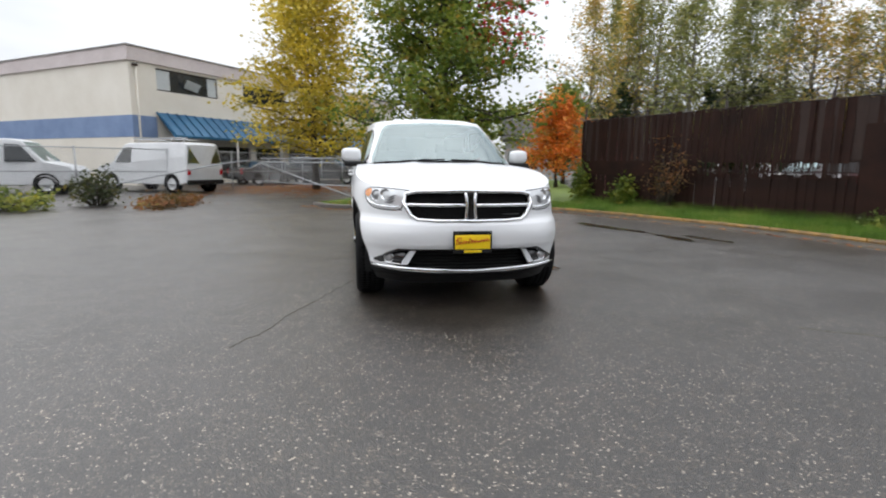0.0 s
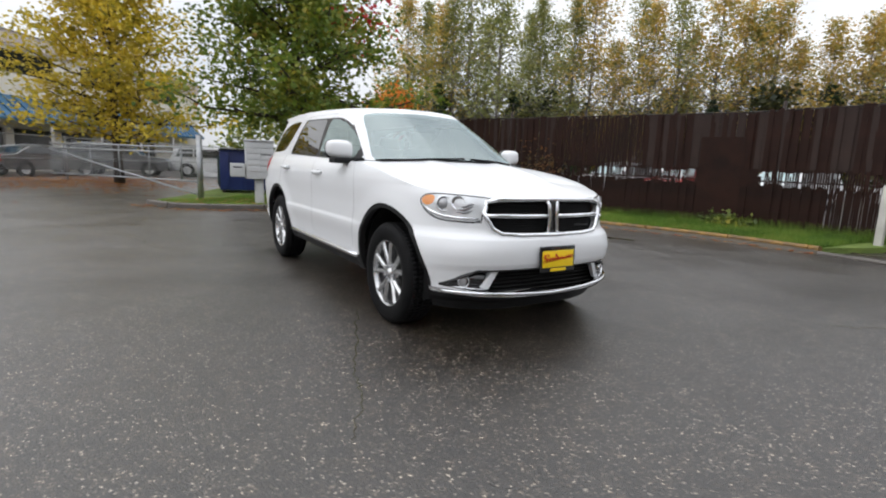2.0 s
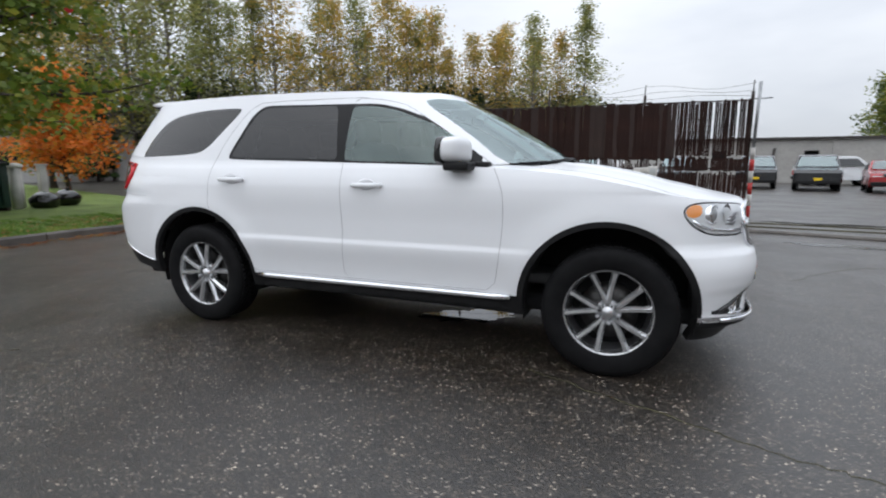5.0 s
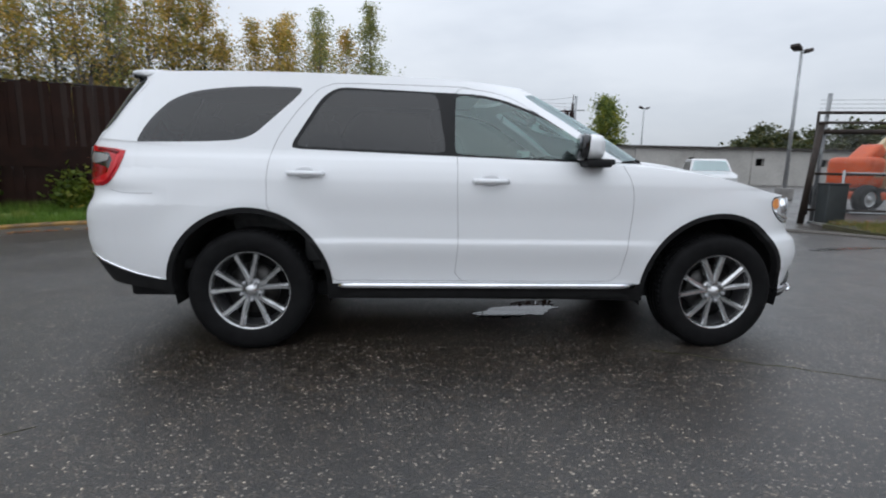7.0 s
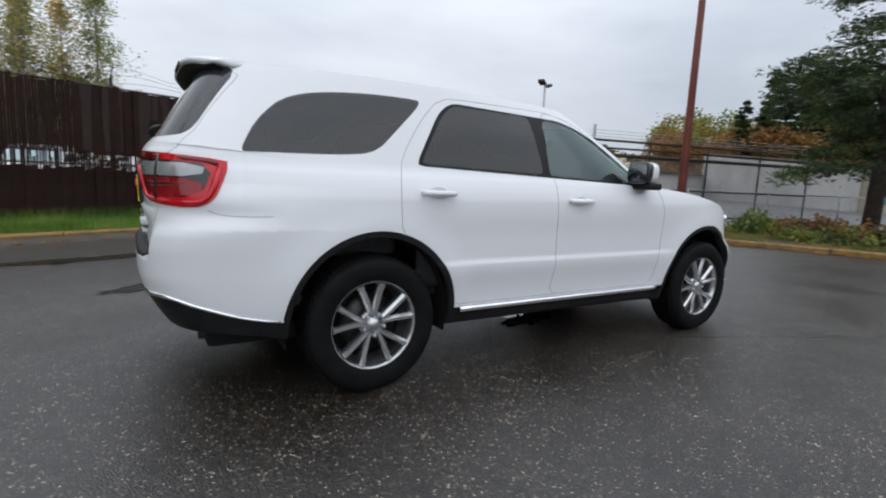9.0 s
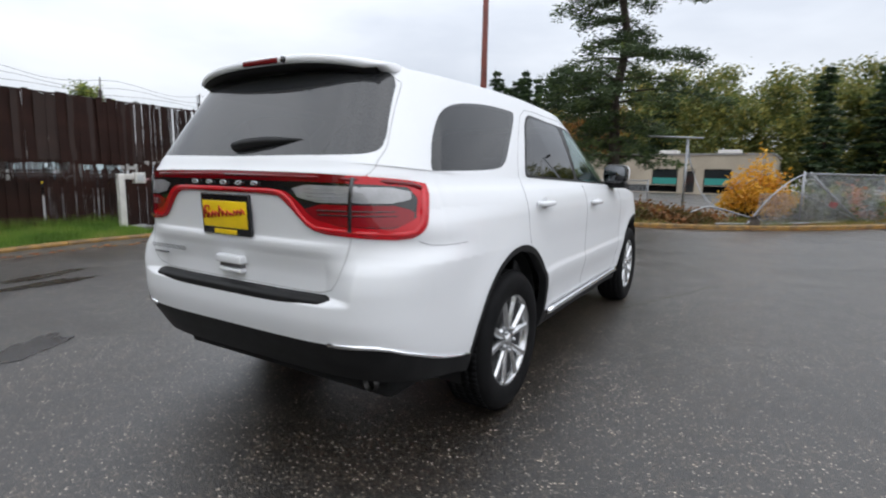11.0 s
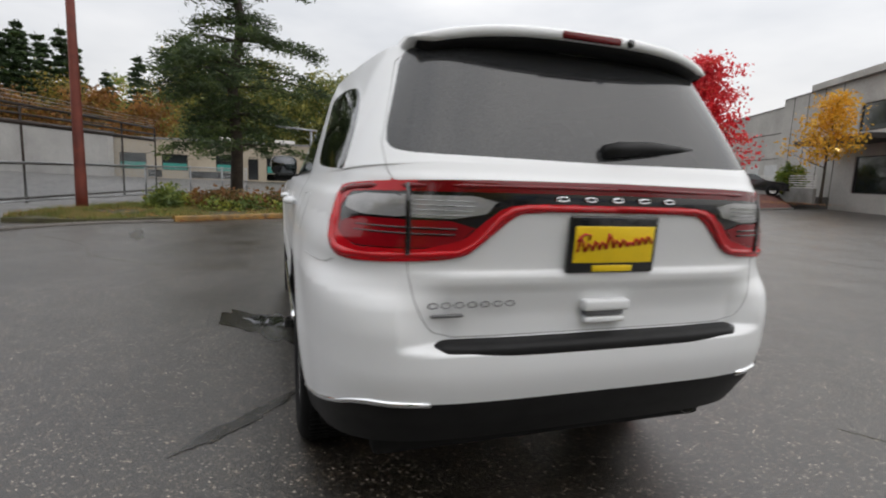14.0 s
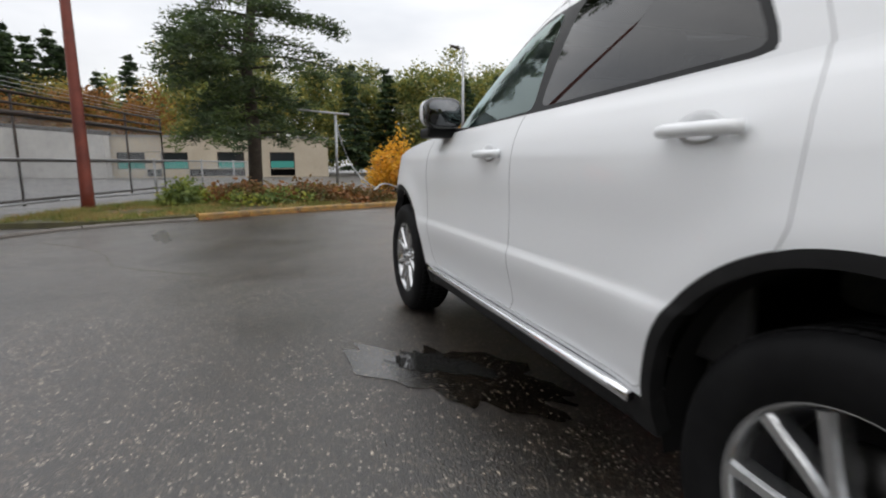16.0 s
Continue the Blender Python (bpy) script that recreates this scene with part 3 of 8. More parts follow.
# ---- more materials ----
M.update({
    "slat": stuff_mat("rusty_brown_slats", (0.008, 0.0032, 0.0024), (0.033, 0.0115, 0.007), 1.6, 0.65, 0.0, 0.4, 0.003, 0.15, 18.0, spec=0.2),
    "slat_old": stuff_mat("bleached_brown_slats", (0.012, 0.0055, 0.004), (0.036, 0.015, 0.0095), 2.0, 0.75, 0.0, 0.4, 0.003, 0.15, 18.0),
    "maroon": stuff_mat("maroon_boards", (0.07, 0.014, 0.012), (0.12, 0.025, 0.02), 2.0, 0.65),
    "galv": stuff_mat("galvanised_steel", (0.26, 0.27, 0.28), (0.42, 0.43, 0.44), 8.0, 0.42, 0.7, 0.1, 0.001),
    "dark_steel": stuff_mat("dark_rusty_steel", (0.02, 0.017, 0.015), (0.06, 0.042, 0.034), 5.0, 0.6, 0.4, 0.2, 0.002),
    "cabinet_grey": stuff_mat("dark_grey_cabinet_paint", (0.030, 0.036, 0.038), (0.055, 0.062, 0.065), 3.0, 0.5, 0.1, 0.1, 0.002),
    "rust_pole": stuff_mat("rust_red_steel_pole", (0.085, 0.016, 0.010), (0.20, 0.042, 0.024), 2.2, 0.55, 0.1, 0.2, 0.002),
    "cream_wall": stuff_mat("cream_stucco", (0.72, 0.67, 0.58), (0.82, 0.78, 0.70), 0.7, 0.8, 0.0, 0.3, 0.01, 0.08, 30.0),
    "pink_fascia": stuff_mat("pale_pinkish_fascia", (0.56, 0.49, 0.48), (0.67, 0.60, 0.59), 0.8, 0.75),
    "blue_band": stuff_mat("faded_blue_band", (0.14, 0.21, 0.37), (0.22, 0.31, 0.49), 0.8, 0.7),
    "awning_blue": stuff_mat("blue_metal_awning", (0.015, 0.09, 0.19), (0.03, 0.15, 0.28), 1.0, 0.35, 0.2, 0.1, 0.002),
    "window_dark": plain_mat("dark_window", (0.02, 0.024, 0.026), 0.08, 0.0, 0.4),
    "blind": plain_mat("pale_blind", (0.55, 0.58, 0.58), 0.7),
    "beige_wall": stuff_mat("beige_concrete_wall", (0.34, 0.29, 0.22), (0.46, 0.40, 0.31), 0.35, 0.85, 0.0, 0.2, 0.01, 0.08, 18.0),
    "grey_wall": stuff_mat("stained_grey_concrete", (0.30, 0.29, 0.27), (0.50, 0.485, 0.46), 0.3, 0.85, 0.0, 0.2, 0.01, 0.08, 18.0),
    "roof_dark": stuff_mat("dark_roof_edge", (0.025, 0.022, 0.02), (0.06, 0.05, 0.045), 1.5, 0.7),
    "teal_paint": plain_mat("teal_window_paint", (0.03, 0.26, 0.22), 0.5),
    "bark_wood": stuff_mat("tree_bark", (0.022, 0.017, 0.013), (0.075, 0.058, 0.045), 6.0, 0.9, 0.0, 0.8, 0.02, 0.1, 6.0),
    "pale_bark": stuff_mat("pale_poplar_bark", (0.10, 0.09, 0.075), (0.26, 0.24, 0.21), 3.0, 0.85, 0.0, 0.4, 0.01),
    "dumpster_blue": stuff_mat("blue_dumpster_steel", (0.008, 0.018, 0.10), (0.016, 0.032, 0.16), 2.0, 0.45, 0.1, 0.15, 0.003),
    "dumpster_green": stuff_mat("dark_green_dumpster_steel", (0.006, 0.026, 0.018), (0.012, 0.045, 0.03), 2.0, 0.5, 0.1, 0.15, 0.003),
    "box_grey": stuff_mat("pale_grey_mailbox_paint", (0.44, 0.45, 0.45), (0.56, 0.57, 0.57), 3.0, 0.5),
    "white_post": stuff_mat("chalky_white_post", (0.52, 0.50, 0.47), (0.68, 0.66, 0.62), 4.0, 0.7),
    "orange_paint": stuff_mat("orange_machine_paint", (0.55, 0.07, 0.012), (0.74, 0.12, 0.02), 2.0, 0.4, 0.0, 0.05, 0.001),
    "cream_paint": plain_mat("cream_boom_paint", (0.62, 0.52, 0.34), 0.45),
    "red_paint": plain_mat("red_marking_paint", (0.50, 0.03, 0.025), 0.5),
    "white_van": stuff_mat("dull_white_van_paint", (0.58, 0.59, 0.60), (0.72, 0.73, 0.74), 1.2, 0.4, 0.0, 0.0),
    "car_black": plain_mat("black_car_paint", (0.012, 0.013, 0.015), 0.2, 0.0, 0.6),
    "car_grey": plain_mat("grey_car_paint", (0.12, 0.125, 0.13), 0.25, 0.3, 0.5),
    "car_white": plain_mat("white_parked_car_paint", (0.66, 0.67, 0.68), 0.3, 0.0, 0.5),
    "car_red": plain_mat("red_parked_car_paint", (0.30, 0.02, 0.02), 0.25, 0.0, 0.5),
    "car_green": plain_mat("pale_green_car_paint", (0.20, 0.24, 0.17), 0.3, 0.2, 0.5),
    "print": plain_mat("dark_print", (0.05, 0.05, 0.06), 0.6),
    "leaf_maple": leaf_mat("green_maple_leaves", ((0.0, (0.045, 0.088, 0.015)), (0.45, (0.14, 0.20, 0.024)), (0.8, (0.27, 0.275, 0.034)), (0.95, (0.38, 0.29, 0.04)), (1.0, (0.42, 0.15, 0.04)))),
    "leaf_yellow": leaf_mat("yellow_leaves", ((0.0, (0.23, 0.22, 0.024)), (0.4, (0.48, 0.38, 0.033)), (0.75, (0.68, 0.51, 0.05)), (1.0, (0.74, 0.58, 0.07)))),
    "leaf_gold": leaf_mat("golden_leaves", ((0.0, (0.628, 0.286, 0.026)), (0.5, (0.750, 0.415, 0.033)), (1.0, (0.747, 0.486, 0.065)))),
    "leaf_red": leaf_mat("crimson_leaves", ((0.0, (0.448, 0.018, 0.029)), (0.5, (0.718, 0.036, 0.051)), (0.85, (0.750, 0.072, 0.072)), (1.0, (0.598, 0.143, 0.043)))),
    "leaf_orange": leaf_mat("orange_leaves", ((0.0, (0.520, 0.130, 0.016)), (0.5, (0.720, 0.208, 0.026)), (0.85, (0.598, 0.312, 0.039)), (1.0, (0.260, 0.260, 0.052)))),
    "leaf_poplar": leaf_mat("yellowing_poplar_leaves", ((0.0, (0.19, 0.20, 0.055)), (0.4, (0.40, 0.33, 0.075)), (0.7, (0.63, 0.40, 0.09)), (1.0, (0.75, 0.50, 0.12)))),
    "leaf_poplar_green": leaf_mat("dull_green_poplar_leaves", ((0.0, (0.14, 0.175, 0.06)), (0.5, (0.28, 0.30, 0.09)), (1.0, (0.46, 0.39, 0.12)))),
    "leaf_east": leaf_mat("olive_wood_leaves", ((0.0, (0.048, 0.082, 0.028)), (0.4, (0.135, 0.165, 0.045)), (0.75, (0.27, 0.255, 0.06)), (1.0, (0.44, 0.33, 0.07)))),
    "leaf_wood": leaf_mat("mixed_wood_leaves", ((0.0, (0.059, 0.098, 0.029)), (0.5, (0.167, 0.217, 0.045)), (0.85, (0.375, 0.370, 0.062)), (1.0, (0.497, 0.392, 0.062)))),
    "leaf_rust": leaf_mat("rust_hillside_leaves", ((0.0, (0.10, 0.06, 0.02)), (0.4, (0.26, 0.115, 0.03)), (0.75, (0.34, 0.17, 0.04)), (1.0, (0.18, 0.17, 0.045)))),
    "leaf_ochre": leaf_mat("ochre_hillside_leaves", ((0.0, (0.10, 0.105, 0.025)), (0.5, (0.25, 0.20, 0.035)), (1.0, (0.36, 0.24, 0.045)))),
    "leaf_foot": leaf_mat("dark_undergrowth_leaves", ((0.0, (0.02, 0.032, 0.014)), (0.5, (0.055, 0.07, 0.022)), (0.85, (0.12, 0.11, 0.03)), (1.0, (0.20, 0.15, 0.035)))),
    "needles": leaf_mat("dark_conifer_needles", ((0.0, (0.015, 0.030, 0.013)), (0.6, (0.038, 0.068, 0.024)), (1.0, (0.083, 0.128, 0.033)))),
    "needles_pine": leaf_mat("green_pine_needles", ((0.0, (0.022, 0.040, 0.016)), (0.55, (0.055, 0.088, 0.028)), (1.0, (0.14, 0.18, 0.046)))),
    "shrub": leaf_mat("rusty_shrub_leaves", ((0.0, (0.065, 0.072, 0.018)), (0.4, (0.169, 0.098, 0.033)), (0.75, (0.286, 0.111, 0.039)), (1.0, (0.286, 0.260, 0.052)))),
})


# ---- plants ----
def leaf_cloud(rng, centres, per, spread, size, flat=0.5, droop=0.0):
    """Small kite-shaped leaves scattered round centres: vertices and faces."""
    c = np.repeat(np.asarray(centres), per, 0)
    n = len(c)
    p = c + rng.normal(0, 1, (n, 3)) * np.asarray(spread)
    u = rng.normal(0, 1, (n, 3))
    u[:, 2] = u[:, 2] * flat - droop
    u /= np.linalg.norm(u, axis=1)[:, None]
    w = np.cross(u, rng.normal(0, 1, (n, 3)))
    w /= np.linalg.norm(w, axis=1)[:, None] + 1e-9
    s = rng.uniform(size[0], size[1], n)[:, None]
    k = size[2] if len(size) > 2 else 0.55
    V = np.stack([p - u * s * 0.5, p + w * s * k * 0.5 + u * s * 0.08, p + u * s * 0.5, p - w * s * k * 0.5 + u * s * 0.08], 1)
    return V.reshape(-1, 3), np.arange(n * 4).reshape(-1, 4)


def limbs(bm, rng, base, height, r0, n, reach, rise, first=0.25, bend=0.1, twigs=2):
    """A tapered trunk with limbs and twigs; returns where leaves can grow."""
    tips = []
    pts, rad = [], []
    off = Vector((0, 0, 0))
    for i in range(9):
        t = i / 8
        off += Vector((rng.normal(0, bend), rng.normal(0, bend), 0)) * (0.3 if i else 0)
        pts.append(Vector(base) + Vector((0, 0, height * t)) + off)
        rad.append(max(0.012, r0 * (1 - 0.9 * t) * (1.25 if i == 0 else 1)))
    tube(bm, pts, r0, 9, radii=rad)
    for j in range(n):
        t = first + (0.97 - first) * (j + rng.uniform(0, 0.8)) / n
        a = j * 2.4 + rng.uniform(-0.4, 0.4)
        i = min(int(t * 8), 7)
        p = pts[i].lerp(pts[i + 1], t * 8 - i)
        L = reach(t) * rng.uniform(0.75, 1.15)
        d = Vector((math.cos(a), math.sin(a), rise(t)))
        q = [p]
        for k in range(1, 5):
            q.append(p + d * L * k / 4 + Vector((rng.normal(0, 0.05 * L), rng.normal(0, 0.05 * L), rng.normal(0, 0.04 * L))))
        rr = max(0.01, r0 * (1 - t) * 0.55)
        tube(bm, q, rr, 6, radii=[rr, rr * 0.75, rr * 0.5, rr * 0.3, rr * 0.12 + 0.004])
        tips += q[2:]
        for m in range(twigs):
            s = q[1 + m % 3]
            e = s + Vector((rng.normal(0, 0.35), rng.normal(0, 0.35), rng.uniform(0.0, 0.4))) * L * 0.8
            tube(bm, [s, s.lerp(e, 0.5) + Vector((0, 0, 0.04)), e], 0.01, 5, radii=[rr * 0.4 + 0.004, rr * 0.25 + 0.004, 0.004])
            tips += [s.lerp(e, 0.55), e]
    return tips


def tree(name, label, seed, height, r0, n, reach, rise, leaf, per, spread, size, first=0.25, wood="bark_wood", twigs=2, at=(0, 0, 0), extra=None, group=""):
    rng = np.random.default_rng(seed)
    top = empty(name, label, "tree", Matrix.Translation(at), group)
    bm = bmesh.new()
    tips = limbs(bm, rng, (0, 0, 0), height, r0, n, reach, rise, first, twigs=twigs)
    part("trunk", bm, wood, top)
    V, F = leaf_cloud(rng, tips, per, spread, size)
    from_arrays("crown", V, F, leaf, top)
    if extra:
        keep_k = extra[1]
        pick = [t for t in tips if keep_k(t)]
        V, F = leaf_cloud(rng, pick, max(1, per // 3), spread, size)
        from_arrays("turning_leaves", V, F, extra[0], top, "patch of leaves turned red-brown")
    return top


tree("maple_tree", "large green maple turning red and yellow, on the lawn", 21, 10.2, 0.23, 46, lambda t: 4.4 * (1.1 - t) ** 0.6, lambda t: 0.10 + 0.4 * t, "leaf_maple", 84, (0.40, 0.40, 0.24), (0.12, 0.21, 0.75), 0.17, at=(-12.2, 2.4, 0.05), extra=("leaf_red", lambda p: p.y > 0.9 and p.z > 5.2))
tree("yellow_tree", "broad tree with yellow autumn leaves behind the gate", 22, 9.0, 0.17, 44, lambda t: 4.3 * (1.1 - t) ** 0.6, lambda t: 0.02 + 0.55 * t, "leaf_yellow", 62, (0.46, 0.44, 0.2), (0.12, 0.22, 0.7), 0.16, at=(-19.6, -2.6, 0.0))
tree("orange_tree", "small bright orange maple beyond the lawn", 23, 5.0, 0.10, 26, lambda t: 2.3 * (1.1 - t) ** 0.6, lambda t: 0.3, "leaf_orange", 30, (0.3, 0.3, 0.22), (0.14, 0.24, 0.7), 0.15, at=(-21.2, 10.6, 0.05))
tree("olive_tree", "olive-green tree behind the lawn", 24, 6.5, 0.14, 26, lambda t: 2.6 * (1.1 - t) ** 0.6, lambda t: 0.3, "leaf_wood", 34, (0.35, 0.35, 0.3), (0.16, 0.28, 0.7), 0.12, at=(-27.0, 13.5, 0.05))
tree("olive_tree", "lone yellow-green tree behind the long wall", 25, 8.6, 0.14, 26, lambda t: 2.6 * (1.1 - t) ** 0.6, lambda t: 0.35, "leaf_wood", 40, (0.4, 0.4, 0.35), (0.2, 0.34, 0.7), 0.12, at=(20.8, 52.0, 0.0))
tree("red_maple_tree", "crimson Japanese maple on the planted bank", 26, 6.7, 0.13, 40, lambda t: 3.0 * (1.1 - t) ** 0.55, lambda t: 0.1 + 0.35 * t, "leaf_red", 60, (0.32, 0.32, 0.18), (0.10, 0.2, 0.8), 0.16, at=(16.2, -18.0, 0.25))
tree("red_maple_tree", "thin orange-red maple on the planted bank", 27, 6.4, 0.12, 30, lambda t: 2.4 * (1.1 - t) ** 0.6, lambda t: 0.5, "leaf_orange", 20, (0.34, 0.34, 0.26), (0.10, 0.2, 0.8), 0.2, at=(19.0, -16.6, 0.2))
tree("red_maple_tree", "bare-topped maple with dull red leaves", 28, 6.8, 0.11, 26, lambda t: 2.2 * (1.1 - t) ** 0.6, lambda t: 0.6, "leaf_red", 12, (0.34, 0.34, 0.26), (0.10, 0.2, 0.8), 0.22, at=(21.4, -19.3, 0.4))
tree("yellow_street_tree", "young tree with golden leaves by the ramp", 29, 6.0, 0.09, 24, lambda t: 2.1 * (1.1 - t) ** 0.6, lambda t: 0.55, "leaf_gold", 20, (0.3, 0.3, 0.2), (0.12, 0.22, 0.7), 0.34, at=(17.4, -29.0, 0.55))
tree("yellow_street_tree", "bright yellow young tree along the road", 30, 4.8, 0.08, 22, lambda t: 1.9 * (1.1 - t) ** 0.6, lambda t: 0.5, "leaf_gold", 24, (0.3, 0.3, 0.22), (0.14, 0.24, 0.7), 0.2, at=(30.0, -22.0, 0.05))

# poplars in a long row behind the slat fence
poplars = []
for k in range(4):
    poplars.append(tree("poplar_tree", "tall thin poplar with sparse yellowing leaves", 40 + k, 15.4 + (0.0, 1.8, -1.4, 0.8)[k], 0.15, 64, lambda t, k=k: (5.2, 4.3, 4.8, 5.6)[k] * (1.03 - t) ** 0.9 * min(1.0, 0.4 + 2.4 * t) * (0.78 + 0.34 * math.sin(t * (19 + 7 * k) + k)), lambda t: 0.5 + 0.6 * t, ("leaf_poplar", "leaf_poplar_green", "leaf_poplar", "leaf_poplar_green")[k], (9, 12, 10, 8)[k], (0.34, 0.34, 0.30), (0.14, 0.26, 0.75), 0.08, "pale_bark", 3, at=(0, 0, 0), group="poplar row"))
rng_p = random.Random(5)
spots = []
for k in range(29):
    az = 151 - 52.0 * (k + rng_p.uniform(-0.4, 0.4)) / 28
    D = 55 + rng_p.uniform(-4, 6)
    spots.append((3.4 + D * math.cos(radians(az)), -3.4 + D * math.sin(radians(az)), rng_p.uniform(0.90, 1.2) * (1.14 - 0.12 * max(0, (125 - az) / 27)), rng_p.choice((0, 1, 2, 3))))
for i, (x, y, s, k) in enumerate(spots):
    m = Matrix.Translation((x, y, 0)) @ Matrix.Rotation(rng_p.uniform(0, 6.28), 4, "Z") @ Matrix.Scale(s, 4)
    if i < 4:
        poplars[i].matrix_world = m
    else:
        t = copy_thing(poplars[k], m)
        t.scale = (s, s, s)


def conifer(name, label, seed, height, r0, reach, at, material, per=26, whorl=6, gap=0.42, first=0.12, needle=(0.16, 0.34, 0.22), droop=0.25, group=""):
    """A conifer with whorls of level boughs hung with needle sprays."""
    rng = np.random.default_rng(seed)
    top = empty(name, label, "tree", Matrix.Translation(at), group)
    bm = bmesh.new()
    pts = [Vector((rng.normal(0, 0.04) * i, rng.normal(0, 0.04) * i, height * i / 8)) for i in range(9)]
    tube(bm, pts, r0, 9, radii=[max(0.015, r0 * (1 - 0.93 * i / 8)) for i in range(9)])
    c = []
    h = height * first
    while h < height * 0.98:
        t = h / height
        for k in range(whorl):
            if rng.uniform() < 0.16:
                continue
            a = rng.uniform(0, 2 * math.pi)
            L = reach(t) * rng.uniform(0.55, 1.2)
            i = min(int(t * 8), 7)
            p = pts[i].lerp(pts[i + 1], t * 8 - i)
            q = [p + Vector((math.cos(a) * L * s, math.sin(a) * L * s, L * (0.16 * s - droop * s * s))) for s in (0, 0.35, 0.7, 1.0)]
            rr = max(0.008, r0 * (1 - t) * 0.28)
            tube(bm, q, rr, 5, radii=[rr, rr * 0.7, rr * 0.4, 0.005])
            m = max(2, int(L * 3.2))
            for s in np.linspace(0.3, 1.0, m):
                j = min(int(s * 3), 2)
                b = q[j].lerp(q[j + 1], s * 3 - j)
                side = 0.34 * L * (1.05 - s) + 0.10
                for _ in range(3):
                    w = rng.normal(0, side * 0.6)
                    c.append((b.x - math.sin(a) * w, b.y + math.cos(a) * w, b.z + rng.normal(0, 0.07)))
        h += gap * rng.uniform(0.6, 1.3)
    part("trunk", bm, "bark_wood", top)
    V, F = leaf_cloud(rng, c, per, (0.15, 0.15, 0.07), needle, 0.45)
    from_arrays("crown", V, F, material, top)
    return top


conifer("pine_tree", "tall dark green pine with layered boughs by the fence", 51, 15.5, 0.21, lambda t: 3.5 * (1.1 - t) ** 0.75 * (0.82 + 0.32 * math.sin(t * 27)), (14.3, 2.24, 0.05), "needles_pine", 24, 7, 0.56, 0.125, (0.10, 0.24, 0.24), 0.30).rotation_euler = (0, 0, radians(165))
conifer("pine_tree", "dark pine standing by itself across the yard", 58, 6.6, 0.2, lambda t: 4.0 * (1.1 - t) ** 0.6, (1.2, -58.0, 0), "needles", 9, 7, 0.5, 0.12, (0.30, 0.60, 0.35))
firs = [conifer("fir_tree", "dark pointed fir on the far hillside", 52, 15.0, 0.2, lambda t: 3.0 * (1.0 - t) ** 0.85 + 0.15, (0, 0, 0), "needles", 7, 6, 0.72, 0.06, (0.35, 0.75, 0.40), group="far firs")]
FIRS = [(75, 36, 1.25), (78.5, 35.5, 1.1), (72, 37.5, 0.95), (80, 33, 1.2), (83, 24, 0.95)]
for az, D, s in ((139, 52, 0.6), (131, 54, 0.55), (119, 53, 0.55), (110, 54, 0.62), (147, 50, 0.62), (144, 54, 0.5), (123, 55, 0.5)):
    FIRS.append((3.4 + D * math.cos(radians(az)), -3.4 + D * math.sin(radians(az)), s))
for az, D, s in ((22.4, 100, 1.3), (21.2, 100, 1.42), (20.0, 98, 1.3), (18.6, 100, 1.42), (17.4, 99, 1.25), (12.6, 98, 1.22), (25.5, 110, 1.2), (6.5, 62, 0.85), (-7.0, 60, 0.8), (-10.5, 66, 0.85), (-18.8, 64, 0.75), (-22.5, 66, 0.8), (-27.5, 92, 0.7), (-31, 96, 0.75)):
    FIRS.append((-4 + D * math.cos(radians(az)), D * math.sin(radians(az)), s))
for i, (x, y, s) in enumerate(FIRS):
    m = Matrix.Translation((x, y, 0)) @ Matrix.Rotation(i * 1.7, 4, "Z")
    f = firs[0] if i == 0 else copy_thing(firs[0], m)
    f.matrix_world = m @ Matrix.Scale(s, 4)
    if i:
        f.scale = (s, s, s)


def woods(name, label, seed, rows, material, size, per=26, n_clump=34):
    """Far woodland: crowns of leaf clumps along a line, one stuff object. rows: x, y, height, half-width."""
    rng = np.random.default_rng(seed)
    c = []
    for x, y, h, w in rows:
        for _ in range(n_clump):
            t = rng.uniform(0.06, 1.0) ** 0.8
            r = w * (1.05 - t * 0.75) * math.sqrt(rng.uniform())
            a = rng.uniform(0, 2 * math.pi)
            c.append((x + r * math.cos(a), y + r * math.sin(a), h * t))
    V, F = leaf_cloud(rng, c, per, (0.8, 0.8, 0.55), size)
    return tagged(from_arrays(name, V, F, material), label, "woodland", kind="stuff")


rw = random.Random(8)


def wood_row(az0, az1, D, step, h, w, ox=-4.0, oy=0.0, jitter=6):
    out, az = [], az0
    while az > az1:
        d = D + rw.uniform(-jitter, jitter)
        out.append((ox + d * math.cos(radians(az)), oy + d * math.sin(radians(az)), h * rw.uniform(0.72, 1.12), w * rw.uniform(0.8, 1.25)))
        az -= step * rw.uniform(0.7, 1.3)
    return out


woods("woods_east", "mixed green and yellow woodland beyond the yards", 61, wood_row(9, -24, 68, 2.0, 12.0, 3.2) + wood_row(8, -24, 78, 2.2, 14.5, 3.4), "leaf_east", (0.22, 0.46, 0.8), 84, 44)
woods("woods_road", "thin tall trees at the end of the road", 62, wood_row(-22, -38, 95, 2.6, 14.5, 2.6), "leaf_poplar_green", (0.3, 0.6, 0.8), 40, 40)
woods("woods_far", "hazy woodland closing the end of the road", 69, wood_row(-18, -46, 135, 1.6, 9.5, 4.5), "leaf_wood", (0.5, 0.9, 0.8), 30, 34)
ridge = wood_row(66, 54, 118, 1.5, 4.6, 4.4) + wood_row(54, 34, 118, 1.5, 7.0, 4.4)
hill = wood_row(34, 8, 118, 1.5, 13.5, 5.0)
ridge += wood_row(54, 34, 128, 1.8, 9.2, 5.0)
hill += wood_row(34, 8, 128, 1.8, 17.5, 6.0)
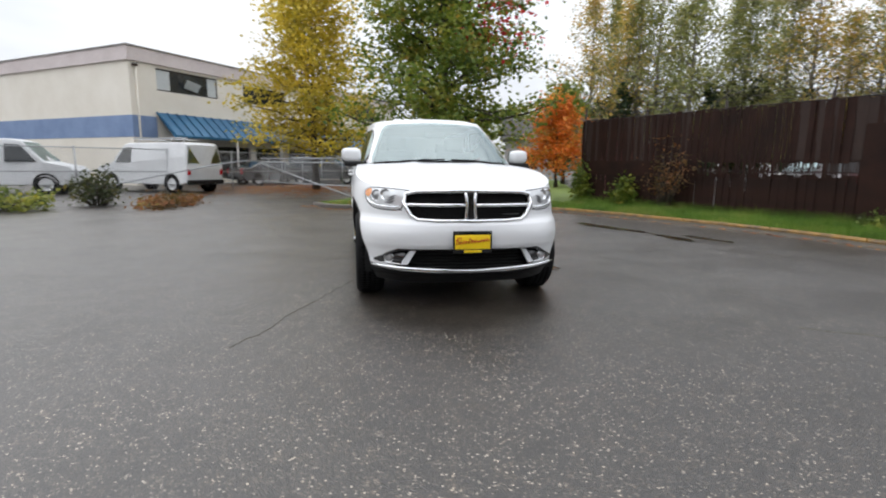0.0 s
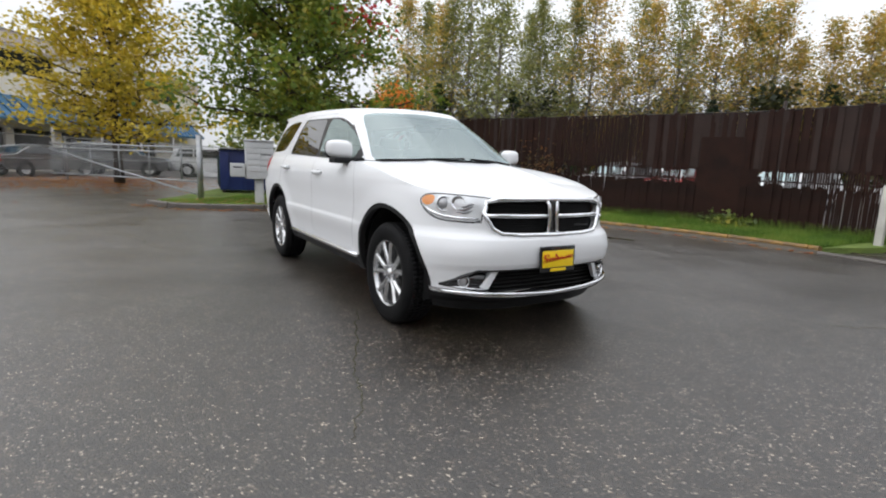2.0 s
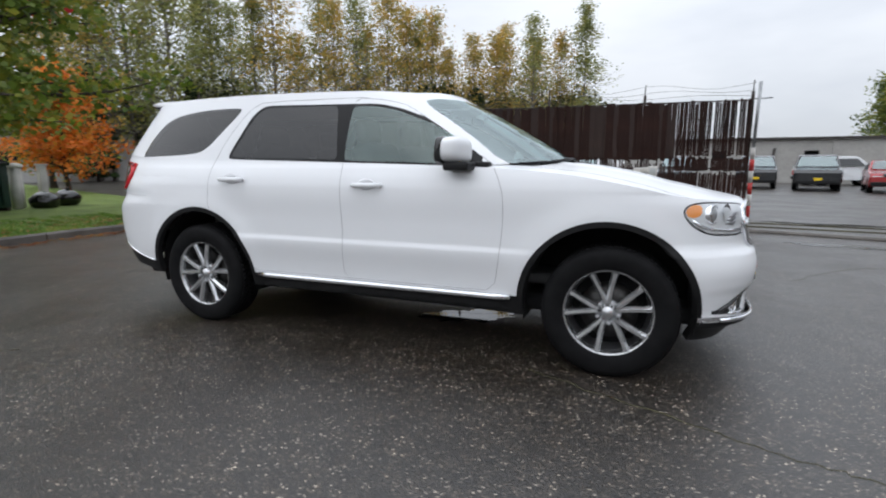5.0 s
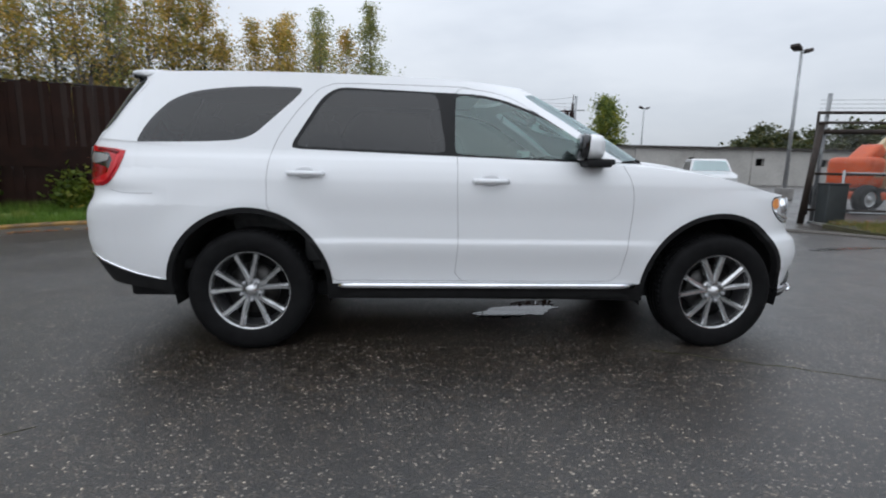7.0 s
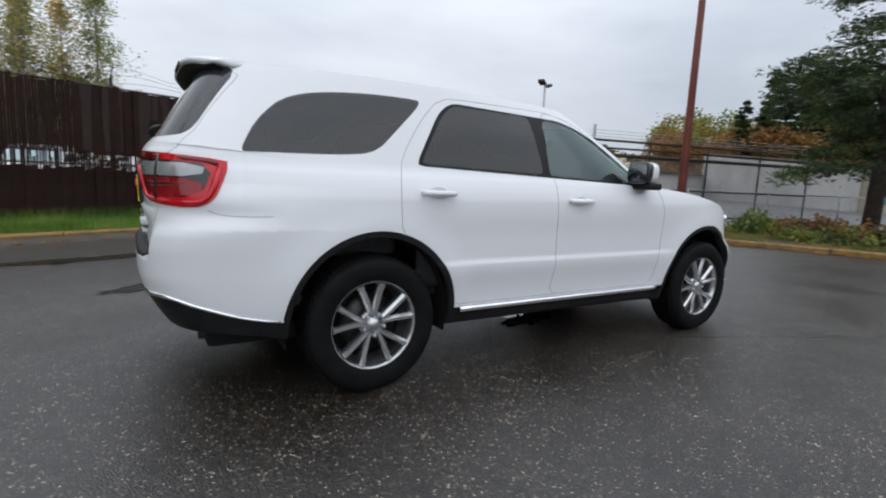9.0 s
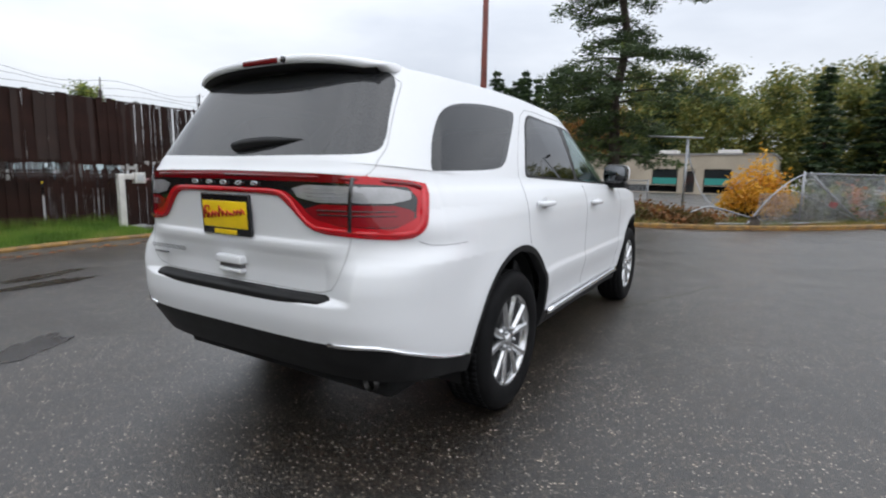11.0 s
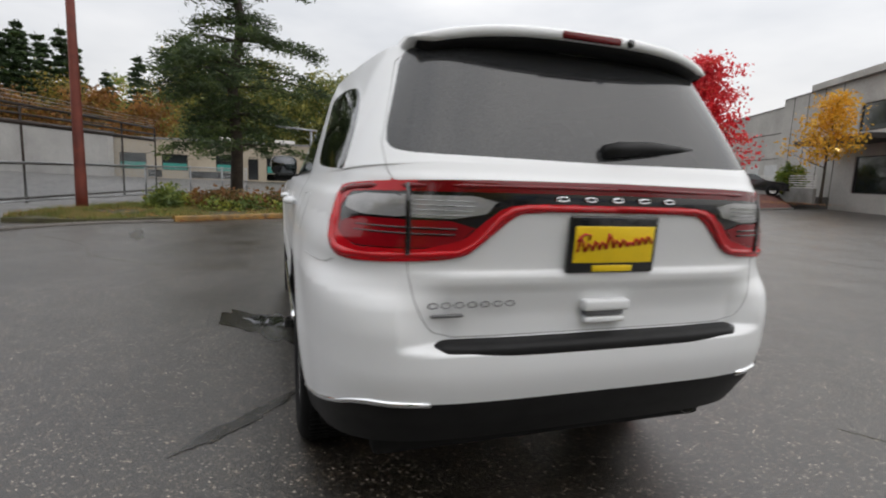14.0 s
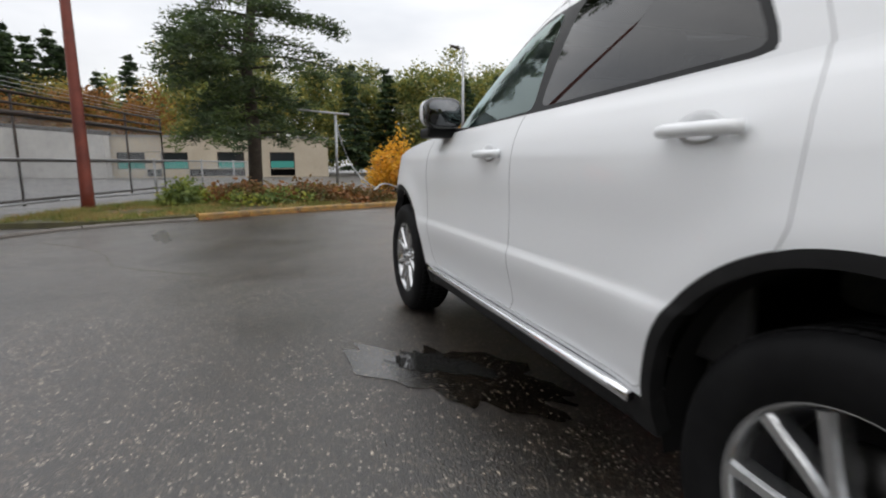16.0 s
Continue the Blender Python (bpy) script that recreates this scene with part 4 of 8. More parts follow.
woods("woods_ridge", "low dark wooded ridge far behind the wall", 63, ridge, "leaf_foot", (0.45, 0.85, 0.8), 34, 40)
woods("woods_hill", "dark wooded hillside far behind the wall", 73, hill, "leaf_wood", (0.45, 0.85, 0.8), 34, 40)
woods("woods_autumn", "orange and yellow undergrowth below the hillside", 64, wood_row(34, 8, 84, 1.6, 10.0, 3.4), "leaf_rust", (0.25, 0.5, 0.8), 50, 28)
woods("woods_gold", "yellow-green trees below the hillside", 68, wood_row(33, 8, 92, 1.8, 12.5, 3.6), "leaf_ochre", (0.25, 0.5, 0.8), 50, 28)
woods("woods_poplar_foot", "dark undergrowth at the foot of the poplars", 65, wood_row(154, 97, 60, 1.9, 8.8, 2.4, 3.4, -3.4, 4), "leaf_foot", (0.3, 0.6, 0.8), 50, 30)
woods("woods_west", "trees behind the blue-banded building", 66, wood_row(214, 196, 62, 4, 9.5, 3.0, 6.4, -1.0) + wood_row(170, 154, 62, 3.0, 8.0, 3.5, 6.4, -1.0), "leaf_wood", (0.3, 0.6, 0.8), 50, 30)
woods("woods_behind", "trees along the street side of the lot", 67, [(x, -70 - (i % 3) * 3, 3.0 + 0.5 * (i * 37 % 5), 3.0) for i, x in enumerate(range(-70, 60, 5))], "leaf_wood", (0.4, 0.8, 0.8), 18, 30)


def bush(name, label, at, w, d, h, seed, material, per=20, n=60, size=(0.07, 0.15, 0.6)):
    rng = np.random.default_rng(seed)
    top = empty(name, label, "shrub", Matrix.Translation(at))
    bm = bmesh.new()
    c = []
    for k in range(n):
        a, r = rng.uniform(0, 2 * math.pi), math.sqrt(rng.uniform())
        e = Vector((w * r * math.cos(a), d * r * math.sin(a), h * rng.uniform(0.35, 1.0) * (1.1 - 0.6 * r)))
        s = Vector((e.x * 0.4, e.y * 0.4, 0))
        tube(bm, [s, s.lerp(e, 0.5) + Vector((0, 0, 0.05)), e], 0.01, 5, radii=[0.013, 0.009, 0.004])
        c += [s.lerp(e, 0.6), s.lerp(e, 0.85), e]
    part("woody_base", bm, "bark_wood", top)
    V, F = leaf_cloud(rng, c, per, (0.13, 0.13, 0.10), size)
    from_arrays("foliage", V, F, material, top)
    return top


bush("orange_bush", "bright orange-yellow bush behind the fallen fence", (14.3, -2.15, 0.05), 1.2, 1.0, 1.95, 71, "leaf_gold", 22, 80)
bush("orange_bush", "faded orange bush tangled in the chain-link", (17.4, -4.6, 0.05), 1.5, 0.8, 1.3, 72, "leaf_orange", 16, 60)
bush("orange_bush", "tall orange bush at the far end of the chain-link", (25.4, -8.3, 0.0), 1.7, 1.3, 3.3, 70, "leaf_gold", 16, 90, (0.12, 0.22, 0.6))
bush("green_bush", "yellow-green shrub against the chain-link", (15.3, -3.3, 0.05), 0.7, 0.7, 1.3, 73, "leaf_wood", 16, 50)
bush("low_shrub", "rust-brown low shrubs under the pine", (12.0, 2.5, 0.05), 0.9, 1.1, 0.6, 74, "shrub", 14, 110)
bush("low_shrub", "rust-brown low shrubs under the pine", (11.9, 0.9, 0.05), 1.0, 1.3, 0.5, 75, "shrub", 14, 120)
bush("low_shrub", "sprawling green and brown shrubs under the pine", (11.5, 1.8, 0.05), 0.9, 1.5, 0.38, 85, "leaf_wood", 8, 90)
bush("low_shrub", "rust-brown low shrubs under the pine", (11.8, -0.6, 0.05), 0.9, 0.9, 0.34, 86, "shrub", 12, 70)
bush("low_shrub", "dull green low shrub beside the chain-link", (11.6, 3.8, 0.05), 0.6, 0.5, 0.7, 76, "leaf_wood", 18, 50)
for x, y, sd in ((15.7, -4.1, 91), (17.3, -5.2, 92), (18.9, -6.1, 93), (20.4, -6.9, 94)):
    bush("vine", "yellow-green vine grown over the chain-link", (x, y, 0.05), 1.0, 0.45, 1.35, sd, "leaf_orange" if sd == 93 else "leaf_wood", 9, 46)
bush("weeds", "tall tangled green weeds at the lot edge", (-9.6, -8.0, 0), 0.8, 0.6, 1.15, 77, "leaf_foot", 7, 46)
bush("weeds", "low brown weeds at the lot edge", (-9.4, -6.1, 0), 1.9, 0.7, 0.26, 78, "shrub", 9, 60)
bush("weeds", "yellowing weeds at the lot edge", (-7.8, -9.6, 0), 1.3, 1.2, 0.7, 79, "leaf_wood", 9, 70)
bush("ivy", "green creeper climbing the slat fence", (-7.4, 6.95, 0.1), 0.35, 0.15, 1.15, 80, "leaf_maple", 12, 30)
bush("ivy", "green creeper climbing the slat fence post", (-9.0, 6.35, 0.1), 0.25, 0.2, 1.3, 81, "leaf_maple", 12, 30)
bush("green_bush", "round evergreen bush beside the grey building", (23.7, -34.6, 0.85), 1.0, 1.0, 2.6, 82, "leaf_maple", 20, 60, (0.14, 0.26, 0.7))
bush("weeds", "weeds at the foot of the fence", (-1.2, 8.9, 0.1), 0.5, 0.25, 0.25, 83, "leaf_wood", 12, 16)
bush("vine", "dry brown vine hanging on the slat fence", (-6.3, 7.42, 0.1), 1.0, 0.1, 2.3, 84, "shrub", 7, 46, (0.05, 0.1, 0.6))


# ---- fences ----
def line_at(pts, d):
    for a, b in zip(pts, pts[1:]):
        L = (b - a).length
        if d <= L:
            return a.lerp(b, d / L), (b - a).normalized()
        d -= L
    return pts[-1], (pts[-1] - pts[-2]).normalized()


def wire_mesh(pts, z0, z1, gap=0.07, r=0.0024):
    """Chain-link: two families of slanting wires between posts, as real bars."""
    V, F = [], []
    P = [Vector((p[0], p[1], 0)) for p in pts]
    total = sum((b - a).length for a, b in zip(P, P[1:]))
    H = z1 - z0
    d = -H
    while d < total:
        for sg in (1, -1):
            a, b = (d, d + H) if sg > 0 else (d + H, d)
            za, zb = z0, z1
            lo, hi = 0.0, 1.0
            if b != a:
                t0, t1 = (0 - a) / (b - a), (total - a) / (b - a)
                lo, hi = max(0.0, min(t0, t1)), min(1.0, max(t0, t1))
            if hi - lo < 0.05:
                continue
            n = max(1, int((hi - lo) * 3))
            prev = None
            for k in range(n + 1):
                t = lo + (hi - lo) * k / n
                p, tn = line_at(P, a + (b - a) * t)
                q = Vector((p.x, p.y, za + (zb - za) * t))
                nrm = Vector((-tn.y, tn.x, 0))
                cur = len(V)
                V += [q + nrm * r + Vector((0, 0, r)), q - nrm * r + Vector((0, 0, r)), q - Vector((0, 0, r * 1.4))]
                if prev is not None:
                    F += [(prev, prev + 1, cur + 1, cur), (prev + 1, prev + 2, cur + 2, cur + 1), (prev + 2, prev, cur, cur + 2)]
                prev = cur
        d += gap
    return V, F


slat_fence = empty("slat_fence", "tall rust-brown slat fence with gaps and sagging wires", "fence", kind="structure")
FP = [Vector((*p, 0)) for p in FENCE]
F_LEN = sum((b - a).length for a, b in zip(FP, FP[1:]))
for k in range(7):
    p, tn = line_at(FP, F_LEN * k / 6)
    p = p + Vector((-0.3 * 0.3 * tn.y, 0.09, 0))
    part("fence_post", rod(rod(bmesh.new(), (p.x, p.y, 0), (p.x, p.y, 2.86 if k else 3.05), 0.035, seg=10), (p.x, p.y, 2.85), (p.x + 0.12 * tn.y, p.y - 0.12 * tn.x + 0.1, 3.1), 0.012, seg=6), "dark_steel", slat_fence)
for z in (0.25, 1.15, 2.66):
    rb = bmesh.new()
    for a, b in zip(FP, FP[1:]):
        rod(rb, a + Vector((0, 0.03, z)), b + Vector((0, 0.03, z)), 0.018, seg=6)
    part("fence_rail", rb, "dark_steel", slat_fence)
for k in range(3):
    pts = []
    for i in range(41):
        p, tn = line_at(FP, F_LEN * i / 40)
        pts.append((p.x + 0.1 * tn.y * k, p.y - 0.06 * k, 2.80 + 0.10 * k + 0.05 * math.sin(i * 0.9 + k) - 0.05 * math.sin(i * math.pi / 40 * 6) ** 2))
    part("top_wire", tube(bmesh.new(), pts, 0.0035, 5), "dark_steel", slat_fence, "sagging strand of wire")

# the far maroon fence across the lawn and the white posts
mf = empty("maroon_fence", "maroon board fence beyond the lawn", "fence", kind="structure")
for i in range(60):
    a, b = Vector((-9.6, 6.6, 0)), Vector((-19.0, 17.5, 0))
    p, q = a.lerp(b, i / 60), a.lerp(b, (i + 0.96) / 60)
    d = (q - p).normalized()
    n = Vector((-d.y, d.x, 0)) * 0.012
    bm = bmesh.new()
    h = 2.25 + 0.02 * math.sin(i * 2.1)
    vs = [bm.verts.new(v) for v in (p - n, q - n, q + n, p + n)] + [bm.verts.new(v + Vector((0, 0, h))) for v in (p - n, q - n, q + n, p + n)]
    for f in ((0, 1, 5, 4), (1, 2, 6, 5), (2, 3, 7, 6), (3, 0, 4, 7), (4, 5, 6, 7)):
        bm.faces.new([vs[j] for j in f])
    part("board", bm, "maroon", mf, smooth=False)


def chain_fence(name, label, pts, h, rails=(0.12, 1.0), post_gap=2.6, gap=0.07, post_r=0.03, wire=0.0024):
    top = empty(name, label, "fence", kind="structure")
    P = [Vector((*p, 0)) for p in pts]
    total = sum((b - a).length for a, b in zip(P, P[1:]))
    n = max(1, round(total / post_gap))
    for k in range(n + 1):
        p, _ = line_at(P, total * k / n)
        part("fence_post", rod(bmesh.new(), p, p + Vector((0, 0, h + 0.06)), post_r, seg=10), "galv", top)
    for s in rails:
        bm = bmesh.new()
        for a, b in zip(P, P[1:]):
            rod(bm, a + Vector((0, 0, h * s)), b + Vector((0, 0, h * s)), 0.02, seg=8)
        part("fence_rail", bm, "galv", top)
    V, F = wire_mesh(pts, 0.05, h, gap, wire)
    tagged(from_arrays("chain_link", V, F, "galv", top), kind="stuff")
    return top


chain_fence("chain_link_fence", "low grey chain-link fence with rails along the verge", ((9.2, 6.85), (11.2, 6.2), (12.9, 5.4), (15.8, 4.3), (22, 2.3)), 1.18, (0.25, 1.0))
chain_fence("chain_link_fence", "grey chain-link fence beyond the kerb, bowed and torn", ((13.6, -3.2), (15.8, -5.0), (18.6, -6.8), (20.6, -7.9)), 1.5, (1.0,), 3.4, 0.06, wire=0.0042)
chain_fence("chain_link_fence", "chain-link fence in front of the parked vans", ((-13.2, -17.0), (-13.9, -12.6), (-15.6, -8.9), (-19.9, -5.5), (-24.0, -2.5), (-27.0, 3.0)), 1.75, (0.5, 1.0), 3.0, 0.09)

# fallen length of fence: bent rails, a leaning post, a slack sheet of mesh
fallen = empty("fallen_fence", "collapsed chain-link fence with bent pipes and a leaning post", "fence")
part("bent_rail", tube(bmesh.new(), smooth_line(((10.4, -1.9, 0.15), (11.3, -2.3, 0.75), (12.4, -2.8, 1.25), (13.7, -3.25, 1.5)), 5), 0.022, 8), "galv", fallen)
part("bent_rail", tube(bmesh.new(), smooth_line(((9.9, -0.6, 0.42), (10.5, -1.0, 0.55), (11.2, -1.7, 0.35), (11.9, -2.4, 0.12)), 5), 0.022, 8), "galv", fallen)
part("bent_rail", tube(bmesh.new(), smooth_line(((9.9, -1.2, 0.16), (11.2, -2.5, 0.14), (13.2, -4.1, 0.16)), 5), 0.022, 8), "galv", fallen)
part("leaning_post", rod(bmesh.new(), (14.0, -4.75, 0.02), (13.5, -3.35, 1.52), 0.045, seg=10), "galv", fallen, "thick galvanised post leaning over")
part("loose_brace", rod(bmesh.new(), (12.2, -3.0, 1.0), (13.7, -4.5, 0.25), 0.018, seg=8), "galv", fallen)
part("red_tag", boxed(-0.16, 0.16, -0.006, 0.006, -0.09, 0.09, 0.004, m=pose(13.35, -3.95, 0.62, 15, 10, -40)), "red_paint", fallen, "small red and white sign hanging askew")
part("stump", tube(bmesh.new(), [(10.6, -2.0, 0.0), (10.58, -2.02, 0.12), (10.6, -2.05, 0.25), (10.62, -2.02, 0.33)], 0.15, 9, radii=[0.20, 0.17, 0.15, 0.10]), "bark_wood", fallen)
V, F = wire_mesh(((10.6, -2.1), (12.2, -3.1), (13.6, -4.4)), 0.08, 0.95, 0.06, 0.0036)
tagged(from_arrays("chain_link", V, F, "galv", fallen), kind="stuff")
fallen.location = (0.9, -0.05, 0.0)
tee = empty("tee_post", "tall grey post with a crossbar and slack mesh", "post")
part("post", rod(bmesh.new(), (13.83, -0.12, 0), (13.83, -0.12, 2.58), 0.04, seg=10), "galv", tee)
part("crossbar", rod(bmesh.new(), (13.4, 1.0, 2.60), (13.95, -0.55, 2.55), 0.03, seg=8), "galv", tee)
bm = bmesh.new()
for k in range(14):
    t = k / 13
    tube(bm, smooth_line(((13.83, -0.12, 2.45 - 0.03 * k), (13.75, -0.45 - 0.25 * t, 1.2 - 0.4 * t), (13.4, -1.1 - 0.5 * t, 0.15)), 4), 0.004, 4)
tagged(part("slack_mesh", bm, "galv", tee), kind="stuff")

# sliding gate at the yard entrance
gate = empty("sliding_gate", "dark rusty sliding gate with pipe rails and barbed wire", "gate")
GA, GB = Vector((8.75, 7.1, 0)), Vector((17.2, 5.0, 0))
for z, r in ((0.32, 0.03), (1.15, 0.03), (2.1, 0.055), (2.30, 0.03), (2.52, 0.035)):
    part("gate_rail_bar", rod(bmesh.new(), GA + Vector((0, 0.16, z)), GB + Vector((0, 0.16, z)), r, seg=8), "dark_steel", gate)
for k in range(5):
    p = GA.lerp(GB, k / 4) + Vector((0, 0.16, 0))
    part("gate_stile", rod(bmesh.new(), p + Vector((0, 0, 0.2)), p + Vector((0, 0, 2.55)), 0.03, seg=8), "dark_steel", gate)
for k in range(3):
    part("barbed_wire", rod(bmesh.new(), GA + Vector((0, 0.16, 2.62 + 0.09 * k)), GB + Vector((0, 0.16, 2.62 + 0.09 * k)), 0.006, seg=5), "galv", gate)
V, F = wire_mesh(((GA.x, GA.y + 0.16), (GB.x, GB.y + 0.16)), 0.3, 2.05, 0.07)
tagged(from_arrays("chain_link", V, F, "galv", gate), kind="stuff")
gp = empty("gate_post", "rusty steel gate post leaning slightly", "post")
part("column", rod(bmesh.new(), (8.55, 7.15, 0), (8.72, 7.1, 2.25), 0.07, seg=12), "dark_steel", gp)
part("cap", rod(bmesh.new(), (8.72, 7.1, 2.25), (8.72, 7.1, 2.29), 0.08, seg=12), "dark_steel", gp)
gp = empty("gate_post", "tall grey gate post carrying barbed wire", "post")
part("column", rod(bmesh.new(), (8.93, 7.3, 0), (8.97, 7.27, 2.95), 0.045, seg=12), "galv", gp)
part("foot", rod(bmesh.new(), (8.93, 7.3, 0), (8.93, 7.3, 0.05), 0.08, seg=12), "galv", gp)
cab = empty("utility_cabinet", "dark grey steel cabinet beside the gate", "cabinet")
part("case", boxed(8.76, 9.24, 6.7, 7.02, 0.06, 0.92, 0.02), "cabinet_grey", cab)
part("plinth", boxed(8.73, 9.27, 6.67, 7.05, 0, 0.06, 0.01), "concrete", cab)
part("lid", boxed(8.74, 9.26, 6.68, 7.04, 0.92, 0.95, 0.008), "cabinet_grey", cab)

pole = empty("utility_pole", "tall rust-red steel pole standing in grass", "pole")
part("shaft", tube(bmesh.new(), [(10.9, 5.6, 0), (10.9, 5.6, 0.5), (10.9, 5.6, 4.0), (10.9, 5.6, 11.0)], 0.1, 14, radii=[0.135, 0.13, 0.10, 0.065]), "rust_pole", pole)
part("base_plate", rod(bmesh.new(), (10.9, 5.6, 0.08), (10.9, 5.6, 0.13), 0.24, seg=16), "dark_steel", pole)

# red and white marker pole at the end of the slat fence
mk = empty("marker_pole", "red and white banded pole at the fence end", "pole")
for k in range(6):
    part("band", rod(bmesh.new(), (3.95, 10.0, 0.27 * k), (3.95, 10.0, 0.27 * (k + 1)), 0.05, seg=12), "red_paint" if k % 2 == 0 else "white_post", mk)
part("upper_pole", rod(bmesh.new(), (3.95, 10.0, 1.62), (3.98, 10.0, 3.1), 0.035, seg=10), "galv", mk)
part("arm", rod(bmesh.new(), (3.78, 9.95, 2.72), (4.25, 10.05, 2.74), 0.015, seg=6), "galv", mk)

sg = empty("sign_post", "white square post with a small boxed arm on the grass", "post")
part("post", boxed(1.39, 1.51, 8.84, 8.96, 0.0, 1.16, 0.012), "white_post", sg)
part("arm", boxed(1.39, 1.78, 8.86, 8.94, 1.06, 1.17, 0.01), "white_post", sg)
part("box", boxed(1.70, 1.90, 8.80, 8.94, 0.98, 1.20, 0.012), "white_post", sg)
part("face", boxed(1.735, 1.865, 8.792, 8.80, 1.02, 1.16, 0.003), "box_grey", sg)


def light_pole(at, h, label, heads=2):
    top = empty("light_pole", label, "lamp post", Matrix.Translation(at))
    part("shaft", tube(bmesh.new(), [(0, 0, 0), (0, 0, h * 0.5), (0, 0, h)], 0.06, 12, radii=[0.085, 0.07, 0.05]), "galv", top)
    part("base", boxed(-0.25, 0.25, -0.25, 0.25, 0, 0.5, 0.03), "concrete", top)
    for k in range(heads):
        s = 1 if k == 0 else -1
        part("arm", rod(bmesh.new(), (0, 0, h - 0.06), (0.28 * s, 0.16 * s, h + 0.02), 0.025, seg=8), "galv", top)
        part("lamp_head", boxed(-0.2, 0.2, -0.16, 0.16, -0.07, 0.07, 0.03, m=pose(0.42 * s, 0.24 * s, h + 0.06, 0, -18 * s, 28)), "dark_steel", top)
    return top


light_pole((15.2, 16.5, 0), 6.0, "grey yard light pole with two floodlight heads")
light_pole((21.5, -7.1, 0), 6.5, "slender light pole with one floodlight head", 1)
light_pole((22.3, 46.0, 0), 7.0, "far light pole behind the wall")

# ---- small street things on the lawn ----
mail = empty("cluster_mailbox", "pale grey cluster mailbox on a pedestal by the kerb", "mailbox", pose(-8.28, 0.33, 0.09, 0, 0, -8))
part("pedestal", boxed(-0.11, 0.11, -0.10, 0.10, 0, 0.62, 0.015), "box_grey", mail)
case = part("case", boxed(-0.26, 0.24, -0.31, 0.33, 0.62, 1.52, 0.015), "box_grey", mail)
part("roof_lip", boxed(-0.29, 0.27, -0.34, 0.36, 1.52, 1.56, 0.01), "box_grey", mail)
for k in range(5):
    part("box_door", boxed(0.24, 0.252, -0.285, 0.0 if k < 4 else 0.305, 0.80 + 0.14 * k, 0.92 + 0.14 * k, 0.004), "box_grey", case)
    if k < 4:
        part("box_door", boxed(0.24, 0.252, 0.02, 0.305, 0.80 + 0.14 * k, 0.92 + 0.14 * k, 0.004), "box_grey", case)
part("mail_slot", boxed(0.25, 0.258, 0.03, 0.27, 1.20, 1.215), "print", case)
part("side_box", boxed(-0.12, 0.2, -0.66, -0.33, 0.66, 0.98, 0.02), "box_grey", mail)
part("side_print", boxed(0.2, 0.206, -0.60, -0.40, 0.88, 0.91), "print", mail)


def dumpster(label, material, m, w=1.9, d=1.3, h=1.35):
    top = empty("dumpster", label, "dumpster", m)
    bm = bmesh.new()
    box(bm, -d / 2, d / 2, -w / 2, w / 2, 0.08, h, 0.02)
    part("bin", bm, material, top)
    for k in range(4):
        y = -w / 2 + w * (k + 0.5) / 4
        part("rib", boxed(d / 2, d / 2 + 0.05, y - 0.04, y + 0.04, 0.15, h - 0.1, 0.01), material, top)
    part("rim", boxed(-d / 2 - 0.03, d / 2 + 0.05, -w / 2 - 0.03, w / 2 + 0.03, h - 0.06, h, 0.01), material, top)
    for s in (-1, 1):
        part("lid", boxed(-d / 2, d / 2 + 0.04, min(0.01 * s, s * w / 2), max(0.01 * s, s * w / 2), h, h + 0.04, 0.015, m=pose(0, 0, 0, 0, 2, 0)), "black_plastic", top)
        part("skid", boxed(-d / 2, d / 2, s * w / 2 - 0.1 * s - 0.05, s * w / 2 - 0.1 * s + 0.05, 0, 0.08, 0.01), "dark_steel", top)
    part("panel_print", boxed(d / 2 + 0.05, d / 2 + 0.056, -0.2, 0.12, 0.62, 0.78), "box_grey", top)
    return top


dumpster("blue steel dumpster standing on the lawn edge", "dumpster_blue", pose(-13.0, 1.15, 0.1, 0, 0, -12))
dumpster("dark green steel dumpster beside the maple", "dumpster_green", pose(-13.7, 3.1, 0.1, 0, 0, 20), 2.0, 1.2, 1.2)
dumpster("dark green steel dumpster beneath the maple", "dumpster_green", pose(-15.6, 1.6, 0.1, 0, 0, 24), 1.9, 1.2, 1.1)
wp = empty("white_post", "weathered white wooden post on the lawn", "post")
part("post", boxed(-14.6, -14.42, 5.55, 5.73, 0.05, 1.25, 0.015), "white_post", wp)
part("cap", boxed(-14.63, -14.39, 5.52, 5.76, 1.25, 1.29, 0.01), "white_post", wp)
bag = empty("rubbish_bag", "black rubbish bag slumped beside the post", "bag", pose(-14.0, 5.95, 0.1))
bm = bmesh.new()
bmesh.ops.create_icosphere(bm, subdivisions=3, radius=0.34)
for v in bm.verts:
    v.co.z = max(-0.2, v.co.z * 0.75) + 0.2
    v.co *= 1 + 0.10 * noise.noise(v.co * 5)
part("sack", bm, "gloss_black", bag)
part("knot", rod(bmesh.new(), (0, 0, 0.42), (0.03, 0.02, 0.53), 0.03, 0.06, 8), "gloss_black", bag)

